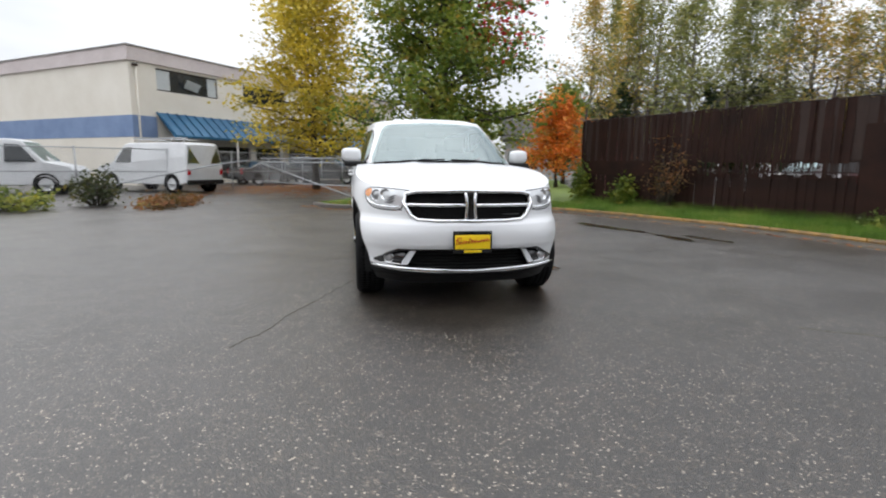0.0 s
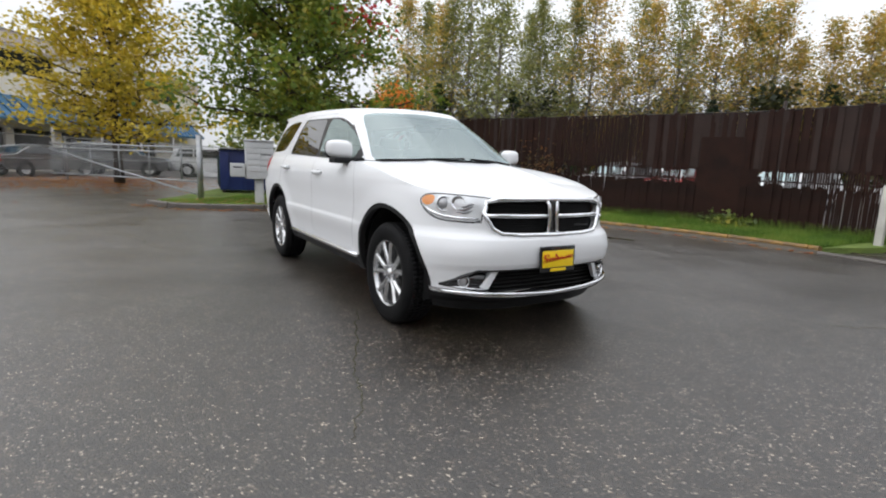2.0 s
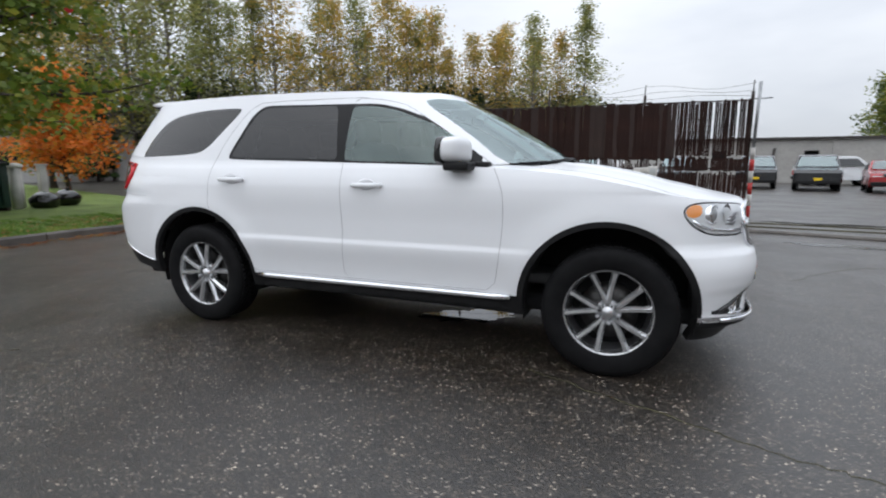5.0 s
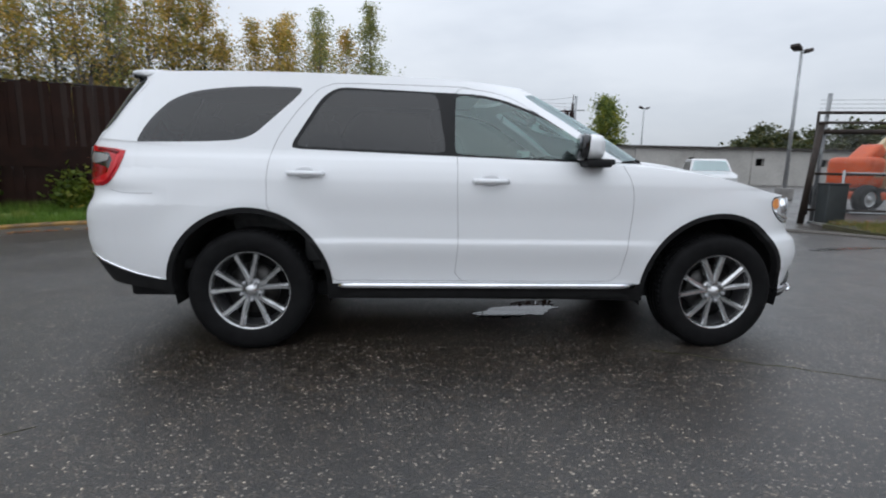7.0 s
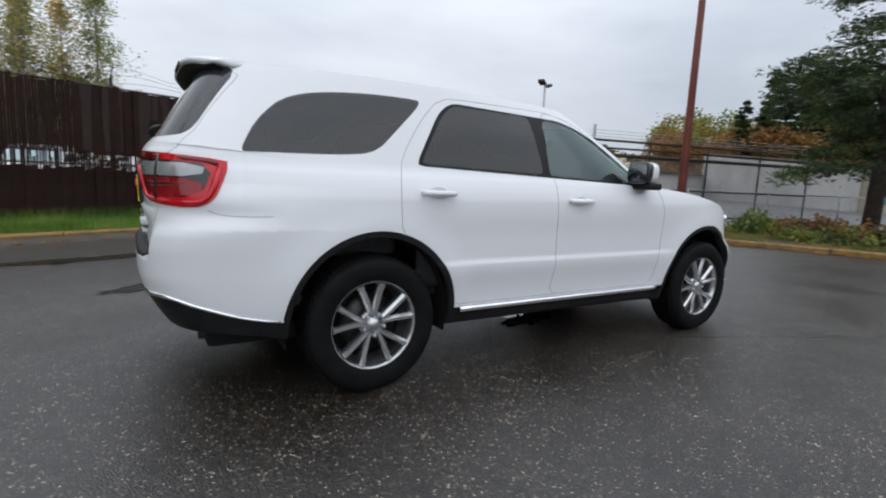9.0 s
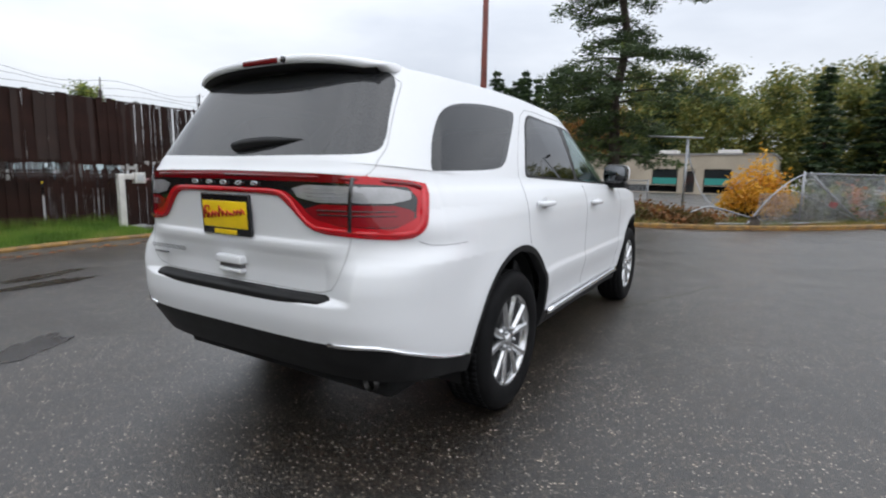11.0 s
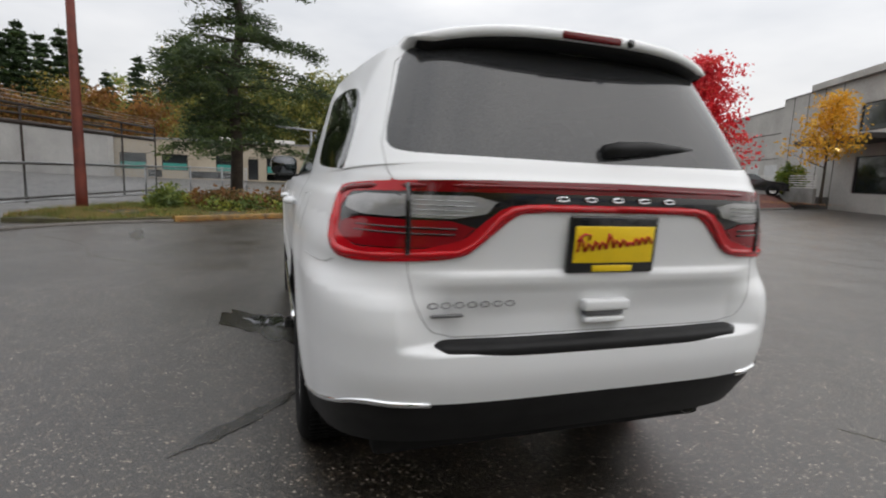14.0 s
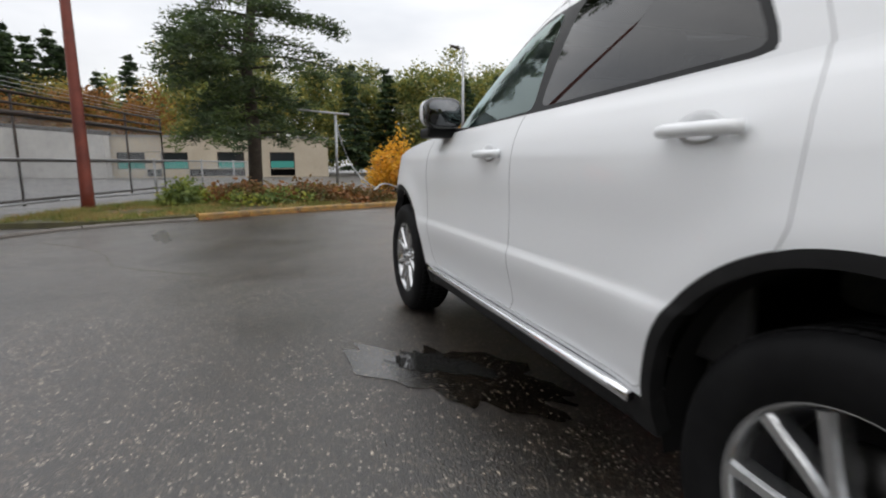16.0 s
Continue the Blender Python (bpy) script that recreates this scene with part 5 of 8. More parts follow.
# swing gate by the lawn
sw = empty("swing_gate", "low galvanised pipe swing gate with a diagonal brace", "gate")
part("gate_post", rod(bmesh.new(), (-9.95, -0.8, 0), (-9.95, -0.8, 1.75), 0.075, seg=14), "galv", sw)
ga, gb = Vector((-9.95, -0.86, 0)), Vector((-14.2, -4.3, 0))
for z in (0.55, 1.28, 1.42):
    part("gate_bar", rod(bmesh.new(), ga + Vector((0, 0, z)), gb + Vector((0, 0, z)), 0.022, seg=8), "galv", sw)
for k in range(5):
    p = ga.lerp(gb, (k + 0.5) / 5)
    part("gate_upright", rod(bmesh.new(), p + Vector((0, 0, 0.55)), p + Vector((0, 0, 1.42)), 0.016, seg=8), "galv", sw)
part("gate_brace", rod(bmesh.new(), ga + Vector((0, 0, 0.2)), gb + Vector((0, 0, 1.25)), 0.024, seg=8), "galv", sw)
part("bent_pipe", tube(bmesh.new(), smooth_line(((-12.4, -9.3, 0.35), (-13.6, -6.6, 1.0), (-14.6, -5.0, 1.32), (-15.8, -4.2, 1.3)), 5), 0.025, 8), "galv", sw)
V, F = wire_mesh(((ga.x, ga.y), (gb.x, gb.y)), 0.55, 1.42, 0.09)
tagged(from_arrays("chain_link", V, F, "galv", sw), kind="stuff")


# ---- parked vehicles ----
def vehicle(name, label, m, colour, prof, belt, width, wheels, glass, front_glass, rear_glass, wheel_r=0.34, lamps=(0.72, 0.62), extra="", plate=False):
    """A parked vehicle from its side outline; x forward. glass: side panes as outlines; front_glass, rear_glass: (x, z) pairs low and high."""
    top = empty(name, label, "van" if "van" in name else "car", m)
    zt = max(z for _, z in prof)

    def k(z):
        return 1 - 0.17 * min(1, max(0, (z - belt) / (zt - belt))) if z > belt else 1 - 0.05 * max(0, (0.5 - z))
    bm = bmesh.new()
    hw = width / 2
    dense = []
    for i in range(len(prof)):
        a, b = prof[i], prof[(i + 1) % len(prof)]
        nseg = max(1, int(math.hypot(b[0] - a[0], b[1] - a[1]) / 0.35))
        dense += [(a[0] + (b[0] - a[0]) * j / nseg, a[1] + (b[1] - a[1]) * j / nseg) for j in range(nseg)]
    cx, cz = sum(p[0] for p in dense) / len(dense), sum(p[1] for p in dense) / len(dense)
    secs = []
    for y, s in ((-hw, 0.965), (-hw + 0.05, 1.0), (0, 1.008), (hw - 0.05, 1.0), (hw, 0.965)):
        secs.append([bm.verts.new((cx + (x - cx) * s, y * k(z), cz + (z - cz) * s)) for x, z in dense])
    n = len(dense)
    for A, B in zip(secs, secs[1:]):
        for i in range(n):
            bm.faces.new((A[i], A[(i + 1) % n], B[(i + 1) % n], B[i]))
    bm.faces.new(secs[0]), bm.faces.new(secs[-1][::-1])
    bmesh.ops.recalc_face_normals(bm, faces=bm.faces)
    part("body", bm, colour, top, smooth=False)
    for g in glass:
        for sd in (1, -1):
            gm = bmesh.new()
            lo = [gm.verts.new((x, sd * (hw * k(z) + 0.004), z)) for x, z in g]
            hi = [gm.verts.new((x, sd * (hw * k(z) - 0.02), z)) for x, z in g]
            gm.faces.new(lo if sd < 0 else lo[::-1])
            for i in range(len(g)):
                gm.faces.new((lo[i], lo[(i + 1) % len(g)], hi[(i + 1) % len(g)], hi[i]))
            bmesh.ops.recalc_face_normals(gm, faces=gm.faces)
            part("side_window", gm, "window_dark", top, smooth=False)
    for nm, pr, sg in (("windscreen", front_glass, 1), ("rear_window", rear_glass, -1)):
        if not pr:
            continue
        (x0, z0), (x1, z1) = pr
        gm = bmesh.new()
        o = 0.012 * sg
        q = [(x0 + o, -hw * k(z0) * 0.9, z0 + 0.01), (x0 + o, hw * k(z0) * 0.9, z0 + 0.01), (x1 + o, hw * k(z1) * 0.86, z1 + 0.012), (x1 + o, -hw * k(z1) * 0.86, z1 + 0.012)]
        a = [gm.verts.new(v) for v in q]
        b = [gm.verts.new((v[0] - 0.03 * sg, v[1], v[2] - 0.02)) for v in q]
        gm.faces.new(a)
        for i in range(4):
            gm.faces.new((a[i], a[(i + 1) % 4], b[(i + 1) % 4], b[i]))
        bmesh.ops.recalc_face_normals(gm, faces=gm.faces)
        part(nm, gm, "screen_glass", top, smooth=False)
    for wx in wheels:
        for sd in (1, -1):
            t = pose(wx, sd * (hw - 0.12), wheel_r, -90 * sd, 0, 0)
            w = part("wheel", lathe(bmesh.new(), ((wheel_r * 0.62, -0.1), (wheel_r * 0.95, -0.1), (wheel_r, -0.06), (wheel_r, 0.07), (wheel_r * 0.95, 0.115), (wheel_r * 0.64, 0.118)), 28, t), "rubber", top)
            part("rim", lathe(bmesh.new(), ((wheel_r * 0.64, 0.10), (wheel_r * 0.58, 0.09), (wheel_r * 0.2, 0.075), (wheel_r * 0.16, 0.10), (0.0005, 0.105)), 20, t), "alloy", w)
            # flat near-black ring paints the shaded gap of a wheel opening
            part("arch", lathe(bmesh.new(), ((wheel_r + 0.055, 0.118), (wheel_r + 0.055, 0.124), (wheel_r - 0.02, 0.123)), 28, t), "dark_void", top)
    xf, xr = max(p[0] for p in prof), min(p[0] for p in prof)
    for sd in (1, -1):
        part("headlight", boxed(xf - 0.16, xf - 0.005, min(sd * (hw - 0.42), sd * (hw - 0.1)), max(sd * (hw - 0.42), sd * (hw - 0.1)), lamps[0] - 0.07, lamps[0] + 0.08, 0.02), "white_lens", top)
        part("tail_light", boxed(xr + 0.0, xr + 0.12, min(sd * (hw - 0.22), sd * (hw - 0.06)), max(sd * (hw - 0.22), sd * (hw - 0.06)), lamps[1], lamps[1] + 0.28, 0.015), "red_lens", top)
    part("front_bumper", boxed(xf - 0.08, xf + 0.05, -hw * 0.94, hw * 0.94, 0.32, 0.50, 0.03), "black_plastic", top)
    part("rear_bumper", boxed(xr - 0.06, xr + 0.08, -hw * 0.94, hw * 0.94, 0.36, 0.54, 0.03), "black_plastic", top)
    part("grille", boxed(xf - 0.06, xf + 0.006, -hw * 0.5, hw * 0.5, 0.55, 0.85, 0.02), "gloss_black", top)
    if plate:
        part("plate", boxed(xf + 0.04, xf + 0.06, -0.16, 0.16, 0.50, 0.62, 0.004), "plate_yellow", top, "yellow dealer plate")
    if extra == "rack":
        for x in (-1.6, 0.2):
            part("roof_rack", tube(bmesh.new(), [(x, -0.75, zt - 0.05), (x, -0.7, zt + 0.14), (x, 0.7, zt + 0.14), (x, 0.75, zt - 0.05)], 0.022, 6), "white_van", top)
        part("ladder", rod(rod(bmesh.new(), (-2.1, 0.35, zt + 0.18), (0.7, 0.35, zt + 0.18), 0.03, seg=6), (-2.1, 0.6, zt + 0.18), (0.7, 0.6, zt + 0.18), 0.03, seg=6), "galv", top)
        for i, (x0, x1, z) in enumerate(((-1.5, -0.2, 1.42), (-1.4, -0.3, 1.28), (-1.5, -0.2, 1.14))):
            part("door_print", boxed(x0, x1, -hw - 0.004, -hw + 0.01, z, z + 0.07), "print", top)
        part("red_print", boxed(0.1, 0.7, -hw - 0.004, -hw + 0.01, 0.98, 1.1), "maroon", top)
    return top


VAN = ((-2.55, 0.42), (-2.6, 1.0), (-2.5, 1.95), (-2.35, 2.05), (0.75, 2.05), (1.05, 1.98), (1.75, 1.22), (2.55, 1.05), (2.72, 0.9), (2.72, 0.45), (2.4, 0.34), (-2.3, 0.34))
VAN_G = (((0.55, 1.22), (1.52, 1.22), (1.0, 1.84), (0.55, 1.86)),)
vehicle("van", "white work van with roof rack and lettered side", pose(-17.95, -9.1, 0, 0, 0, 238), "white_van", VAN, 1.15, 1.95, (1.75, -1.75), VAN_G, ((1.72, 1.24), (1.1, 1.93)), ((-2.58, 1.2), (-2.5, 1.85)), 0.37, (0.78, 0.75), "rack")
vehicle("van", "white panel van parked behind the fence", pose(-15.9, -14.1, 0, 0, 0, 100), "white_van", VAN, 1.15, 1.95, (1.75, -1.75), VAN_G, ((1.72, 1.24), (1.1, 1.93)), None, 0.37, (0.78, 0.75))
SUV = ((-2.25, 0.45), (-2.32, 0.95), (-2.1, 1.62), (-1.9, 1.72), (0.2, 1.72), (0.45, 1.66), (1.05, 1.12), (2.15, 1.0), (2.32, 0.85), (2.32, 0.45), (2.1, 0.33), (-2.1, 0.33))
SUV_G = (((-2.0, 1.14), (-1.1, 1.14), (-1.1, 1.58), (-1.85, 1.58)), ((-1.0, 1.14), (0.75, 1.14), (0.35, 1.58), (-1.0, 1.58)))
SUV_F, SUV_R = ((1.02, 1.15), (0.5, 1.62)), ((-2.28, 1.1), (-2.12, 1.58))
SEDAN = ((-2.3, 0.45), (-2.36, 0.92), (-1.75, 1.0), (-1.1, 1.38), (0.2, 1.42), (0.95, 1.0), (2.1, 0.86), (2.3, 0.7), (2.3, 0.42), (2.1, 0.3), (-2.1, 0.3))
SEDAN_G = (((-1.45, 1.02), (0.7, 1.0), (0.15, 1.34), (-1.0, 1.32)),)
SEDAN_F, SEDAN_R = ((0.92, 1.03), (0.28, 1.4)), ((-1.7, 1.03), (-1.15, 1.36))


def suv_at(colour, label, x, y, yaw, z=0.0, plate=False):
    return vehicle("parked_suv", label, pose(x, y, z, 0, 0, yaw), colour, SUV, 1.08, 1.86, (1.4, -1.4), SUV_G, SUV_F, SUV_R, 0.36, plate=plate)


def sedan_at(colour, label, x, y, yaw, z=0.0):
    return vehicle("parked_sedan", label, pose(x, y, z, 0, 0, yaw), colour, SEDAN, 0.95, 1.8, (1.4, -1.4), SEDAN_G, SEDAN_F, SEDAN_R, 0.32, (0.66, 0.66))


# in the yard beyond the slat fence
suv_at("car_black", "black off-roader with yellow dealer plate in the back yard", 7.3, 29.0, -100, plate=True)
suv_at("car_black", "black off-roader with yellow dealer plate in the back yard", 9.6, 27.2, -102, plate=True)
sedan_at("car_red", "dark red car at the end of the row in the yard", 12.0, 25.4, -104)
suv_at("car_white", "white off-roader nosing out of the yard row", 14.2, 20.6, -112, plate=True)
suv_at("car_grey", "grey parked car half hidden by the slats", 3.4, 29.6, -98)
suv_at("car_white", "white car seen through the fence gaps", -1.2, 22.0, -95)
suv_at("car_white", "white car seen through the fence gaps", -5.5, 21.0, -95)
suv_at("car_red", "red car seen through the fence gaps", -9.0, 19.5, -92)
suv_at("car_white", "white car seen through the fence gaps", -11.8, 18.2, -92)
suv_at("car_white", "pale car parked before the long wall", 12.5, 33.5, 10)
# behind the swing gate
suv_at("car_grey", "dark grey parked car behind the gate", -28.6, -2.4, 80)
suv_at("car_white", "white car beside the dumpsters", -28.8, 2.4, 70)
suv_at("car_grey", "grey car parked under the trees", -31.5, 6.5, 60)
sedan_at("car_grey", "dark car under the blue awning", -26.0, -5.6, 130)
# along the road
CARGO = ((-2.1, 0.36), (-2.16, 0.7), (-2.13, 1.2), (-2.02, 1.66), (-1.9, 1.74), (0.3, 1.76), (0.62, 1.68), (1.35, 1.12), (2.0, 0.98), (2.14, 0.78), (2.14, 0.4), (1.9, 0.3), (-1.9, 0.3))
cargo_van = vehicle("van", "white windowless cargo van parked at the road edge", pose(17.2, -14.6, 0, 0, 0, -32), "car_white", CARGO, 1.1, 1.8, (1.35, -1.4), (((0.25, 1.1), (1.2, 1.1), (0.72, 1.55), (0.25, 1.6)),), ((1.32, 1.15), (0.72, 1.64)), None, 0.33, (0.8, 0.85))
part("door_split", boxed(-2.172, -2.14, -0.008, 0.008, 0.55, 1.62), "print", cargo_van)
part("door_moulding", boxed(-2.176, -2.13, -0.84, 0.84, 0.86, 0.93, 0.008), "black_plastic", cargo_van, "black moulding across the rear doors")
sedan_at("car_green", "pale green car parked ahead of the van", 22.2, -16.9, -32)
suv_at("car_white", "white car parked far along the road", 38.0, -22.5, -30)
sedan_at("car_black", "black car far along the road", 42.0, -18.8, 150)
sedan_at("car_white", "white car far along the road", 47.0, -23.5, 150)
sedan_at("car_black", "black sedan on the raised parking strip", 23.7, -30.7, 222, 0.85)
suv_at("car_white", "white car behind the red maple", 28.2, -25.6, 205, 0.85)
suv_at("car_grey", "grey car behind the red maple", 33.0, -27.6, 205, 0.85)

# orange boom lift in the yard
lift = empty("boom_lift", "orange boom lift with cream arm folded in the yard", "machine", pose(13.75, 10.95, 0, 0, 0, 8))
part("chassis", boxed(-1.15, 1.15, -0.7, 0.7, 0.40, 0.62, 0.05, 3), "orange_paint", lift)
part("turntable", lathe(bmesh.new(), ((0.0005, 0.60), (0.52, 0.60), (0.54, 0.66), (0.50, 0.74), (0.0005, 0.75)), 28), "dark_steel", lift)
cover = part("engine_cover", boxed(-1.0, -0.36, -0.72, 0.72, 0.72, 1.66, 0.22, 4), "orange_paint", lift, "rounded orange engine cover")
part("cover_band", boxed(-0.80, -0.55, -0.735, -0.70, 1.06, 1.13, 0.008), "cream_paint", cover)
weight = part("counterweight", boxed(0.30, 1.02, -0.70, 0.70, 0.78, 1.62, 0.24, 4), "orange_paint", lift, "rounded orange counterweight")
part("label_plate", boxed(0.45, 0.68, -0.715, -0.69, 1.10, 1.18, 0.004), "cream_paint", weight)
part("fuel_tank", boxed(-0.95, -0.45, -0.74, 0.74, 0.62, 0.74, 0.04, 2), "dark_steel", lift)
part("riser", boxed(-0.22, 0.22, -0.66, 0.18, 0.74, 1.92, 0.04), "cream_paint", lift, "cream upright mast")
for y, z, tilt, n in ((-0.10, 1.86, 52, 0.98), (-0.32, 1.80, 62, 1.02), (-0.54, 1.68, 68, 1.0)):
    arm = part("boom", boxed(-0.10, 0.10, -0.075, 0.075, 0, n, 0.02, m=pose(-0.12, y, z, 0, tilt, 0)), "cream_paint", lift, "cream steel boom")
    part("boom_head", boxed(-0.12, 0.12, -0.09, 0.09, n - 0.14, n + 0.02, 0.02, m=pose(-0.12, y, z, 0, tilt, 0)), "cream_paint", arm)
part("arm_cylinder", rod(bmesh.new(), (-0.6, -0.1, 1.62), (0.25, -0.1, 2.12), 0.06, seg=12), "dark_steel", lift)
part("upper_cover", boxed(-0.20, 0.20, -0.34, 0.34, 0, 0.75, 0.12, 3, m=pose(-0.80, -0.15, 1.45, 0, 50, 0)), "orange_paint", lift)
for x in (-1.0, 1.0):
    for s in (1, -1):
        w = part("wheel", lathe(bmesh.new(), ((0.2, -0.14), (0.38, -0.14), (0.42, -0.1), (0.42, 0.1), (0.38, 0.14), (0.22, 0.14)), 28, pose(x, 0.72 * s, 0.42, -90 * s, 0, 0)), "rubber", lift)
        part("hub", lathe(bmesh.new(), ((0.22, 0.12), (0.18, 0.10), (0.07, 0.10), (0.05, 0.14), (0.0005, 0.14)), 20, pose(x, 0.72 * s, 0.42, -90 * s, 0, 0)), "alloy", w)

# white bollards and a dark bag on the lawn
for x, y in ((-14.3, 4.9), (-13.9, 4.6)):
    bl = empty("bollard", "short white post with a domed cap on the lawn", "bollard", group="white bollards")
    part("post", rod(bmesh.new(), (x, y, 0.09), (x, y, 1.2), 0.12, 0.11, 14), "white_post", bl)
    part("cap", lathe(bmesh.new(), ((0.15, 0.0), (0.16, 0.03), (0.12, 0.09), (0.0005, 0.13)), 18, Matrix.Translation((x, y, 1.19))), "white_post", bl)
bag = empty("rubbish_bag", "black plastic rubbish bag slumped on the grass", "bag")
bm = bmesh.new()
bmesh.ops.create_icosphere(bm, subdivisions=3, radius=1.0)
for v in bm.verts:
    r = 1 + 0.16 * noise.noise(v.co * 2.2)
    v.co = Vector((-13.6 + 0.32 * v.co.x * r, 5.1 + 0.36 * v.co.y * r, max(0.09, 0.28 + 0.26 * v.co.z * r)))
part("sack", bm, "gloss_black", bag)


# ---- buildings ----
def framed(C, u, v):
    """Axes of a building: along u, into the building v, up."""
    return Matrix(((u[0], v[0], 0, C[0]), (u[1], v[1], 0, C[1]), (0, 0, 1, 0), (0, 0, 0, 1)))


def wall_with_holes(L, H, T, holes):
    """A wall in x, z with real openings, T deep in y."""
    xs = sorted({0, L, *[h[0] for h in holes], *[h[1] for h in holes]})
    zs = sorted({0, H, *[h[2] for h in holes], *[h[3] for h in holes]})
    bm = bmesh.new()
    for a, b in zip(xs, xs[1:]):
        for c, d in zip(zs, zs[1:]):
            if not any(h[0] <= a and b <= h[1] and h[2] <= c and d <= h[3] for h in holes):
                box(bm, a, b, 0, T, c, d)
    bmesh.ops.remove_doubles(bm, verts=bm.verts, dist=0.001)
    inner = [f for f in bm.faces if all(len(e.link_faces) > 2 for e in f.edges)]
    bmesh.ops.delete(bm, geom=inner, context="FACES_ONLY")
    return bm


def window_unit(parent, m, x0, x1, z0, z1, panes=2, blind=False, depth=0.12):
    w = part("window", box(box(box(box(bmesh.new(), x0, x1, depth - 0.04, depth + 0.04, z0, z0 + 0.06, m=m), x0, x1, depth - 0.04, depth + 0.04, z1 - 0.06, z1, m=m), x0, x0 + 0.06, depth - 0.04, depth + 0.04, z0 + 0.06, z1 - 0.06, m=m), x1 - 0.06, x1, depth - 0.04, depth + 0.04, z0 + 0.06, z1 - 0.06, m=m), "dark_steel", parent, smooth=False)
    for k in range(panes):
        a, b = x0 + 0.06 + (x1 - x0 - 0.12) * k / panes, x0 + 0.06 + (x1 - x0 - 0.12) * (k + 1) / panes - 0.03
        part("pane", boxed(a, b, depth, depth + 0.012, z0 + 0.06, z1 - 0.06, m=m), "window_dark", w, smooth=False)
    if blind:
        part("blind", boxed(x0 + 0.06, x0 + 0.06 + (x1 - x0) * 0.2, depth - 0.03, depth - 0.01, z0 + 0.08, z1 - 0.08, m=m), "blind", w, smooth=False)
        part("blind", boxed(x1 - 0.06 - (x1 - x0) * 0.15, x1 - 0.06, depth - 0.03, depth - 0.01, z0 + 0.08, z1 - 0.08, m=m), "blind", w, smooth=False)
        part("open_sash", boxed(-0.55, 0.35, -0.02, 0.02, -0.25, 0.25, m=m @ pose(x0 + (x1 - x0) * 0.55, depth - 0.3, z0 + 0.45, 30, 12, 0)), "blind", w, smooth=False)
    return w


shop = empty("office_building", "two-storey cream building with blue band and metal awning", "building")
mA = framed((-24.0, -12.3), (-0.81, 0.586), (-0.586, -0.81))
holesA = [(1.55, 5.65, 5.2, 6.4), (7.7, 11.6, 5.2, 6.35), (13.6, 17.6, 5.2, 6.35), (19.6, 23.6, 5.2, 6.35)] + [(2.2 + 3.2 * k, 4.9 + 3.2 * k, 0.3, 2.3) for k in range(6)]
bm = wall_with_holes(27, 6.55, 0.3, holesA)
bmesh.ops.transform(bm, matrix=mA, verts=bm.verts)
part("wall", bm, "cream_wall", shop, smooth=False)
part("side_wall", boxed(0, 0.3, 0.3, 24, 0, 6.55, m=mA), "cream_wall", shop, smooth=False)
part("back_wall", boxed(26.7, 27, 0.3, 24, 0, 6.55, m=mA), "cream_wall", shop, smooth=False)
# near-black sheet paints the unlit rooms, here and in the other buildings
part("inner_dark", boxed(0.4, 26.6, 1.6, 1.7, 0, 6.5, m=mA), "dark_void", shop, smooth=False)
part("roof", boxed(0.1, 26.9, 0.1, 23.9, 6.5, 6.6, m=mA), "roof_dark", shop, smooth=False)
part("fascia", boxed(-0.12, 27.12, -0.12, 0.2, 6.55, 7.28, m=mA), "pink_fascia", shop, smooth=False)
part("side_fascia", boxed(-0.12, 0.2, 0.2, 24, 6.55, 7.28, m=mA), "pink_fascia", shop, smooth=False)
part("coping", box(boxed(-0.18, 27.2, -0.18, 0.25, 7.28, 7.34, m=mA), -0.18, 0.25, 0.25, 24, 7.28, 7.34, m=mA), "concrete", shop, smooth=False)
part("blue_band", boxed(-0.02, 1.4, -0.02, 0.0, 2.6, 3.75, m=mA), "blue_band", shop, smooth=False)
part("side_blue_band", boxed(-0.02, 0.0, 0.0, 24, 2.6, 3.75, m=mA), "blue_band", shop, smooth=False)
for k, h in enumerate(holesA[:4]):
    window_unit(shop, mA, *h, 3, k == 0)
for h in holesA[4:]:
    window_unit(shop, mA, *h, 2, False, 0.2)
aw = part("awning", prism(bmesh.new(), ((0, 4.0), (0, 3.95), (-1.35, 2.62), (-1.40, 2.62), (-1.40, 2.75)), 24.0, mA @ Matrix(((0, 0, 1, 1.4), (1, 0, 0, 0), (0, 1, 0, 0), (0, 0, 0, 1)))), "awning_blue", shop, "blue standing-seam metal awning", smooth=False)
for k in range(41):
    part("awning_seam", rod(bmesh.new(), mA @ Vector((1.45 + 0.595 * k, -0.02, 4.03)), mA @ Vector((1.45 + 0.595 * k, -1.40, 2.79)), 0.035, seg=6), "awning_blue", aw)
for k in range(7):
    part("awning_post", rod(bmesh.new(), mA @ Vector((2.0 + 3.8 * k, -1.3, 0)), mA @ Vector((2.0 + 3.8 * k, -1.3, 2.65)), 0.06, seg=10), "white_post", aw)
part("downpipe", rod(bmesh.new(), mA @ Vector((0.35, -0.06, 0)), mA @ Vector((0.35, -0.06, 6.5)), 0.05, seg=8), "cream_wall", shop)
part("wall_lamp", boxed(0.2, 0.42, -0.22, 0.0, 6.28, 6.42, 0.03, m=mA), "dark_steel", shop)

